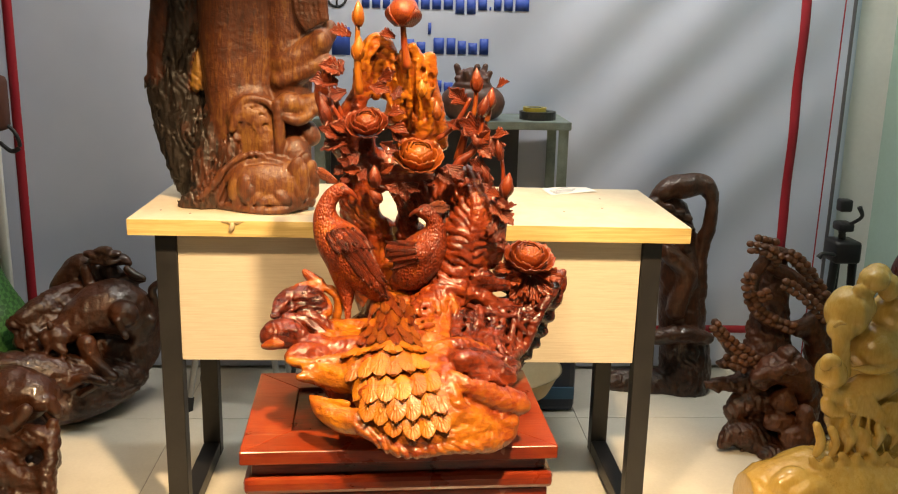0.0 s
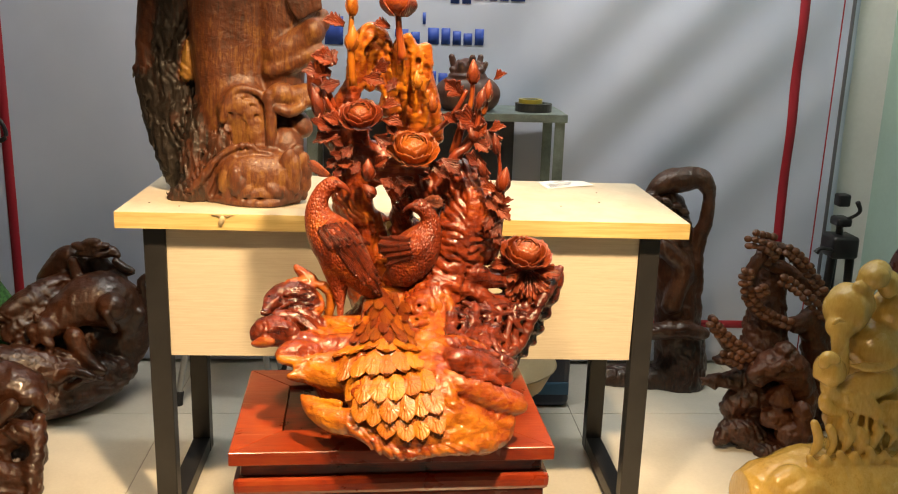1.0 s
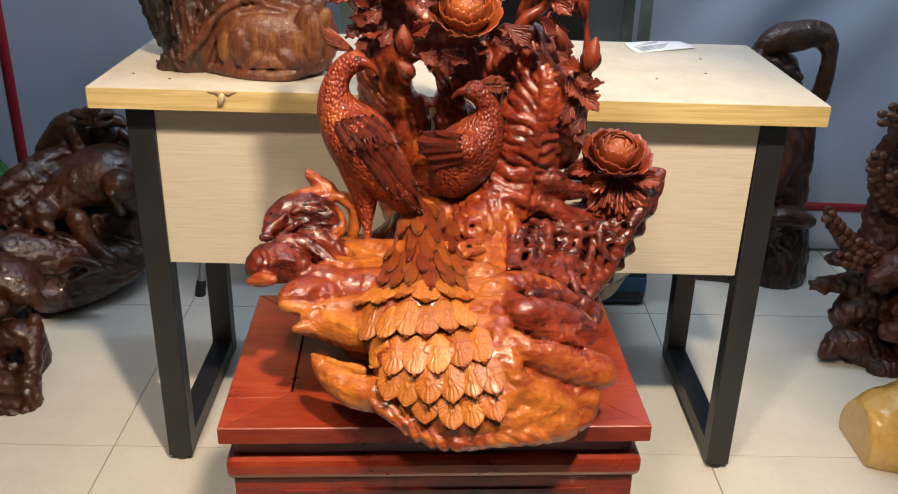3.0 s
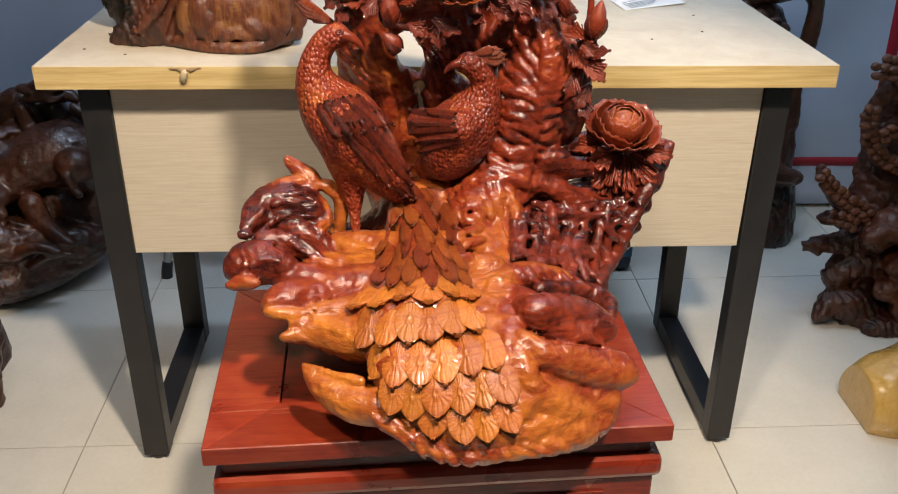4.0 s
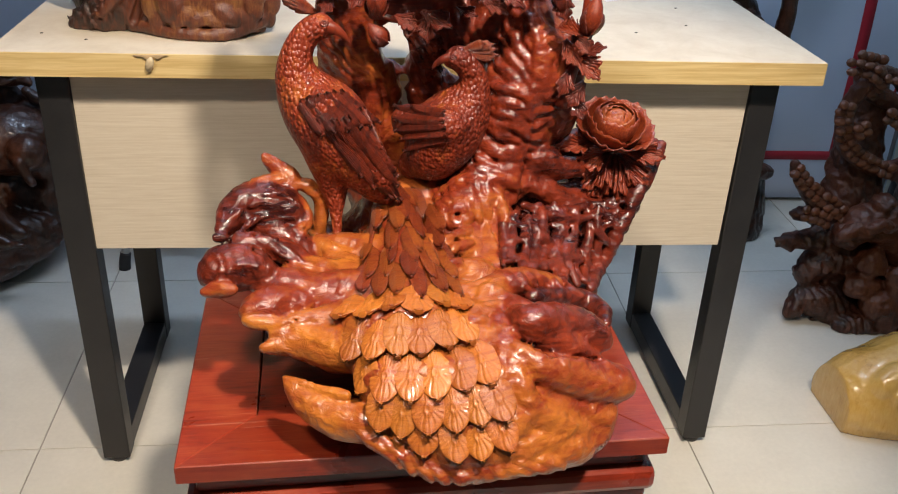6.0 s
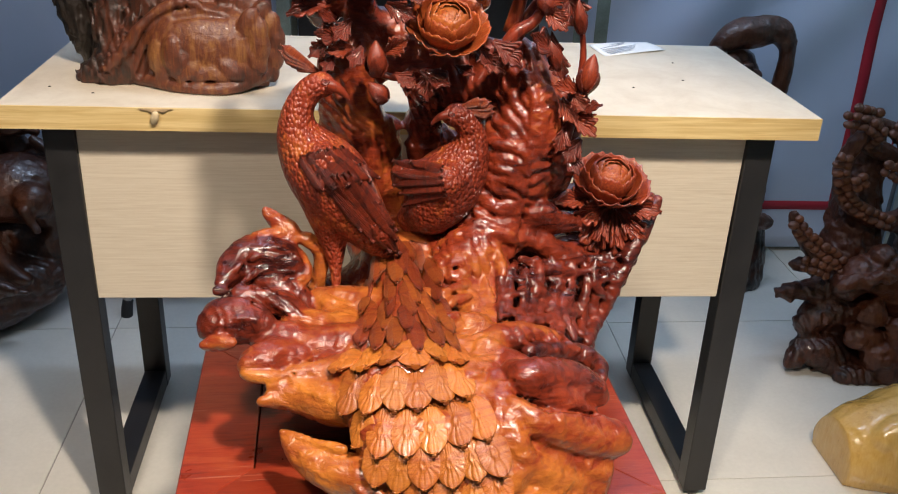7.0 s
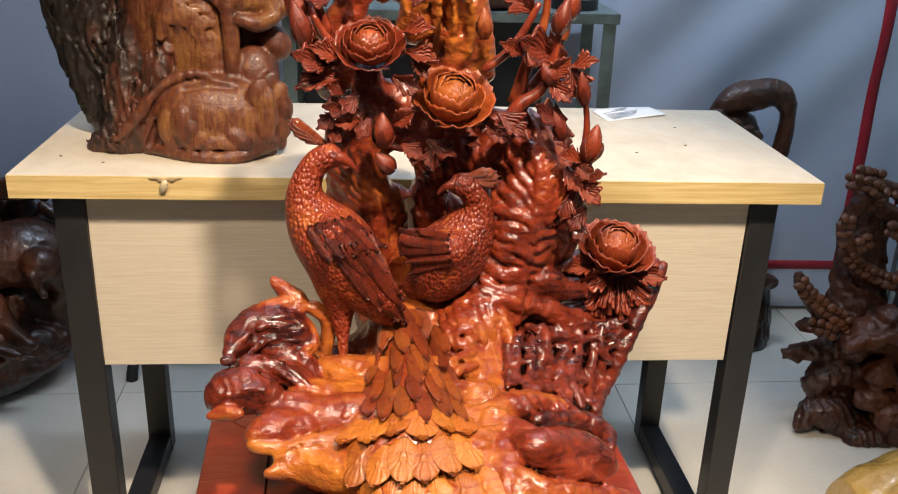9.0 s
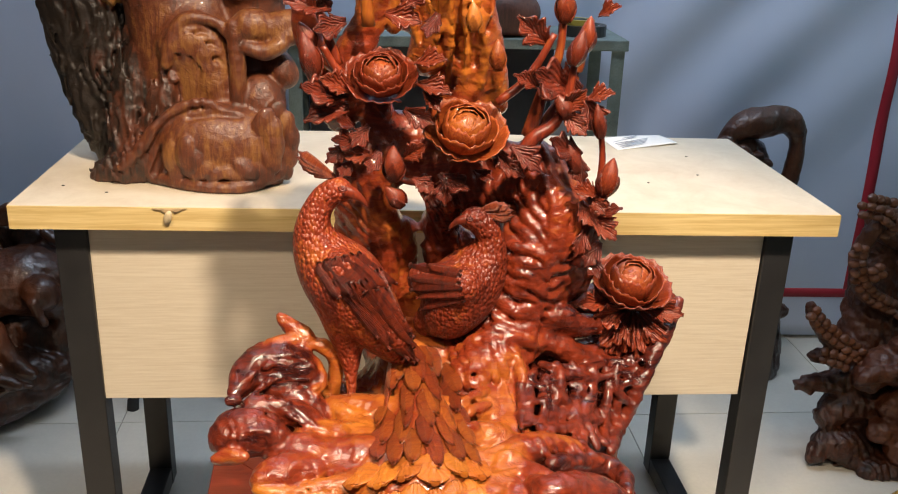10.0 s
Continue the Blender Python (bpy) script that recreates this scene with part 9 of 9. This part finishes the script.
SPLINTER = plain("raw_splinter", (0.62, 0.50, 0.30), 0.7)
bm = bmesh.new()
bmesh.ops.create_icosphere(bm, subdivisions=2, radius=1, matrix=Matrix.LocRotScale((-0.239, 1.889, 0.750), Euler((0.3, 0.35, 0)), (0.006, 0.005, 0.013)))
tagged(part("splinter", bm, SPLINTER), "torn pale splinter hanging from the desk edge", "splinter")
SCAR = plain("torn_laminate", (0.42, 0.30, 0.16), 0.8, vary=0.3, scale=60)
part("torn_spot", sheet(lambda u, w: (-0.262 + 0.05 * u, 1.8925, 0.7630 - 0.009 * w * math.sin(3.14 * u) * (0.7 + 0.3 * math.sin(20 * u))), 12, 3, 0.0008), SCAR, desk, "torn edge strip")
SPECK = plain("dark_speck", (0.06, 0.05, 0.04), 0.8)
for x, y in ((-0.41, 1.99), (-0.34, 1.96), (0.50, 2.05), (0.62, 2.22), (0.60, 2.1)):
    bm = bmesh.new()
    bmesh.ops.create_icosphere(bm, subdivisions=1, radius=1, matrix=Matrix.LocRotScale((x, y, 0.7613 - 0.00733 * (x - 0.147)), None, (0.0028, 0.002, 0.0012)))
    tagged(part("crumb", bm, SPECK), "dark crumb lying on the desk", "crumb", "crumbs on the desk")

NAVY = plain("navy_plastic", (0.012, 0.022, 0.05), 0.35)
BAND = plain("teal_band", (0.02, 0.10, 0.20), 0.4)
BEIGE = plain("beige_plastic", (0.42, 0.33, 0.2), 0.5)
bin_ob = thing("plastic_box", 0.48, 2.74, 0, "navy plastic box with a teal band, under the desk", "box")
part("box_body", one_box((0.28, 2.62, 0.0), (0.672, 2.86, 0.34), 0.02), NAVY, bin_ob, smooth=False)
part("band", one_box((0.285, 2.615, 0.045), (0.667, 2.622, 0.085), 0.002), BAND, bin_ob, "teal band", smooth=False)
carton = tagged(part("carton", one_box((0.22, 2.46, 0.0), (0.42, 2.60, 0.10), 0.003), SLATE, smooth=False), "small dark carton on the floor", "carton")
tagged(part("basin", lathe([(0.04, 0.0), (0.10, 0.008), (0.16, 0.04), (0.19, 0.10), (0.195, 0.102), (0.185, 0.10), (0.15, 0.045), (0.09, 0.016), (0.03, 0.012)], 40, m=pose(0.405, 2.50, 0.1005)), BEIGE), "beige plastic basin standing on a carton", "basin")

ALU = plain("grey_tube", (0.45, 0.46, 0.46), 0.35, 0.6)
RUBBER = plain("black_rubber", (0.015, 0.015, 0.016), 0.7)
WOODSEAT = plain("dark_seat_vinyl", (0.03, 0.03, 0.035), 0.45)
stool = thing("stool", -0.38, 2.76, 0, "grey tubular stool with black rubber feet, behind the desk", "stool")
for x, y, tx, ty in ((-0.525, 2.64, -0.46, 2.70), (-0.24, 2.64, -0.30, 2.70), (-0.525, 2.88, -0.46, 2.82), (-0.24, 2.88, -0.30, 2.82)):
    leg = part("leg", tube([(x, y, 0.012, 0.010), ((x + tx) / 2, (y + ty) / 2, 0.21, 0.010), (tx, ty, 0.42, 0.010)], 12), ALU, stool)
    part("rubber_foot", tube([(x, y, 0.0, 0.0145), (x + 0.002, y + 0.001, 0.02, 0.014), (x + 0.006, y + 0.005, 0.042, 0.013)], 12), RUBBER, leg, "black rubber foot")
part("seat", lathe([(0.02, 0.42), (0.13, 0.42), (0.14, 0.43), (0.14, 0.45), (0.13, 0.46), (0.02, 0.462)], 28, m=pose(-0.38, 2.76, 0)), WOODSEAT, stool)

bm = bmesh.new()
bmesh.ops.create_icosphere(bm, subdivisions=2, radius=1, matrix=Matrix.LocRotScale((1.123, 2.349, 0.005), Euler((0, 0, 0.4)), (0.026, 0.009, 0.005)))
for vtx in bm.verts:
    vtx.co.z += 0.003 * math.sin(160 * vtx.co.x) if vtx.co.z > 0.004 else 0
tagged(part("wood_chip", bm, WOOD_BROWN, sap=0.2), "dark wood chip lying on the floor tiles", "wood chip")

# ---- beside the walls ----
BLACK = plain("black_plastic", (0.015, 0.015, 0.017), 0.4)
tripod = thing("tripod", 1.58, 2.84, 0, "black folded tripod leaning by the teal wall", "tripod")
for dx, dy in ((-0.028, -0.02), (0.03, -0.02), (0.0, 0.03)):
    leg = part("leg", tube([(1.58 + dx * 2.2, 2.84 + dy * 2, 0.015, 0.009), (1.58 + dx * 1.4, 2.84 + dy, 0.24, 0.012), (1.58 + dx, 2.84 + dy, 0.47, 0.015)], 10), BLACK, tripod)
    part("rubber_foot", lathe([(0.008, 0), (0.012, 0.003), (0.012, 0.02), (0.006, 0.022)], 10, m=pose(1.58 + dx * 2.2, 2.84 + dy * 2, 0)), RUBBER, leg)
part("crown", one_box((1.535, 2.79, 0.44), (1.625, 2.885, 0.515), 0.012), BLACK, tripod)
part("column", tube([(1.58, 2.84, 0.46, 0.012), (1.575, 2.84, 0.52, 0.012), (1.57, 2.84, 0.56, 0.011)], 10), BLACK, tripod)
part("pan_head", one_box((1.545, 2.80, 0.545), (1.595, 2.86, 0.575), 0.008), BLACK, tripod)
part("handle", tube([(1.57, 2.82, 0.56, 0.006), (1.60, 2.78, 0.60, 0.006), (1.585, 2.77, 0.635, 0.008)], 8), BLACK, tripod)
part("clamp", one_box((1.545, 2.81, 0.61), (1.585, 2.85, 0.65), 0.006), BLACK, tripod)
part("side_knob", tube([(1.54, 2.80, 0.47, 0.007), (1.49, 2.78, 0.48, 0.006), (1.475, 2.78, 0.465, 0.010)], 8), BLACK, tripod)
GREY_ROD = plain("grey_rod", (0.16, 0.16, 0.18), 0.4, 0.5)
tagged(part("curtain_rod", tube([(1.552, 2.90, 0.0, 0.006), (1.556, 2.905, 1.2, 0.006), (1.562, 2.91, 2.3, 0.006)], 8), GREY_ROD), "thin dark rod standing against the banner", "rod")
tagged(part("cord", tube([(1.518, 2.91, 0.0, 0.0022), (1.53, 2.92, 1.1, 0.0022), (1.545, 2.93, 2.3, 0.0022)], 6), RED_INK), "thin reddish cord hanging beside the banner", "cord")
SEATWOOD = carved_wood("dark_red_lacquer", (0.03, 0.008, 0.006), (0.08, 0.02, 0.014), (0.15, 0.05, 0.03), 0.25, chip=0.0)
# Simple rounded stand-in for a dark red chair.
clay = Clay((1.50, 2.36, -0.01), (1.75, 2.72, 0.66), 0.008)
clay.ball((1.70, 2.56, 0.46), (0.10, 0.07, 0.12), sap=0.4)
clay.cone((1.70, 2.56, 0.0), (1.70, 2.56, 0.36), 0.08, 0.06, 0.35)
clay.floor(0.0)
tagged(part("vase", clay.mesh("vase", SEATWOOD), SEATWOOD), "dark red lacquered rounded form on the floor, stand-in for a chair", "vase")

WHITE_PVC = plain("white_plastic", (0.72, 0.72, 0.69), 0.4, vary=0.08)
stand = thing("folded_display_stand", -1.16, 2.86, 0, "white folded plastic display stand against the wall", "display stand")
for k, x in enumerate((-1.118, -1.148, -1.178, -1.208)):
    part("panel_fold", one_box((x - 0.013, 2.84 + 0.012 * (k % 2), 0.0), (x + 0.013, 2.86 + 0.012 * (k % 2), 1.30 - 0.02 * k), 0.005), WHITE_PVC, stand)
LEATHER = plain("brown_leather", (0.10, 0.03, 0.018), 0.5, vary=0.2)
bag = thing("leather_bag", -1.10, 2.79, 0.83, "brown leather bag with a black strap hanging on the stand", "bag")
part("bag_body", one_box((-1.20, 2.76, 0.835), (-1.048, 2.825, 1.0), 0.02), LEATHER, bag)
part("strap", tube([(-1.062, 2.79, 0.86, 0.006), (-1.03, 2.785, 0.83, 0.006), (-1.02, 2.785, 0.79, 0.007), (-1.045, 2.785, 0.775, 0.007), (-1.08, 2.79, 0.80, 0.006)], 8), BLACK, bag, "black strap")
m, nt, b = mat("green_woven_sack")
v = coords(nt, (1, 1, 1))
ck = node(nt, "ShaderNodeTexChecker", Scale=70.0)
ck.inputs["Color1"].default_value, ck.inputs["Color2"].default_value = (0.02, 0.10, 0.025, 1), (0.05, 0.19, 0.05, 1)
nt.links.new(v, ck.inputs["Vector"])
nt.links.new(ck.outputs[0], b.inputs["Base Color"])
b.inputs["Roughness"].default_value = 0.5
bump(nt, b, noise_node(nt, v, 90, 2), 0.4, 0.003)
SACK = m
clay = Clay((-1.40, 2.50, -0.01), (-0.98, 2.90, 0.52), 0.009)
clay.line([(-1.17, 2.72, 0.10, 0.14), (-1.16, 2.72, 0.26, 0.13), (-1.16, 2.72, 0.42, 0.07)], 0.5)
clay.roughen(0.012, 14.0, 3.0, (1, 1, 0.6), 0.5)
clay.floor(0.0)
sack = tagged(part("sack", clay.mesh("sack", SACK), SACK), "green woven plastic sack standing on the floor", "sack")
part("crumpled_wrap", lathe([(0.05, 0.445), (0.075, 0.455), (0.06, 0.475), (0.03, 0.49)], 14, m=pose(-1.16, 2.72, 0)), WHITE_PVC, sack, "white crumpled wrap")
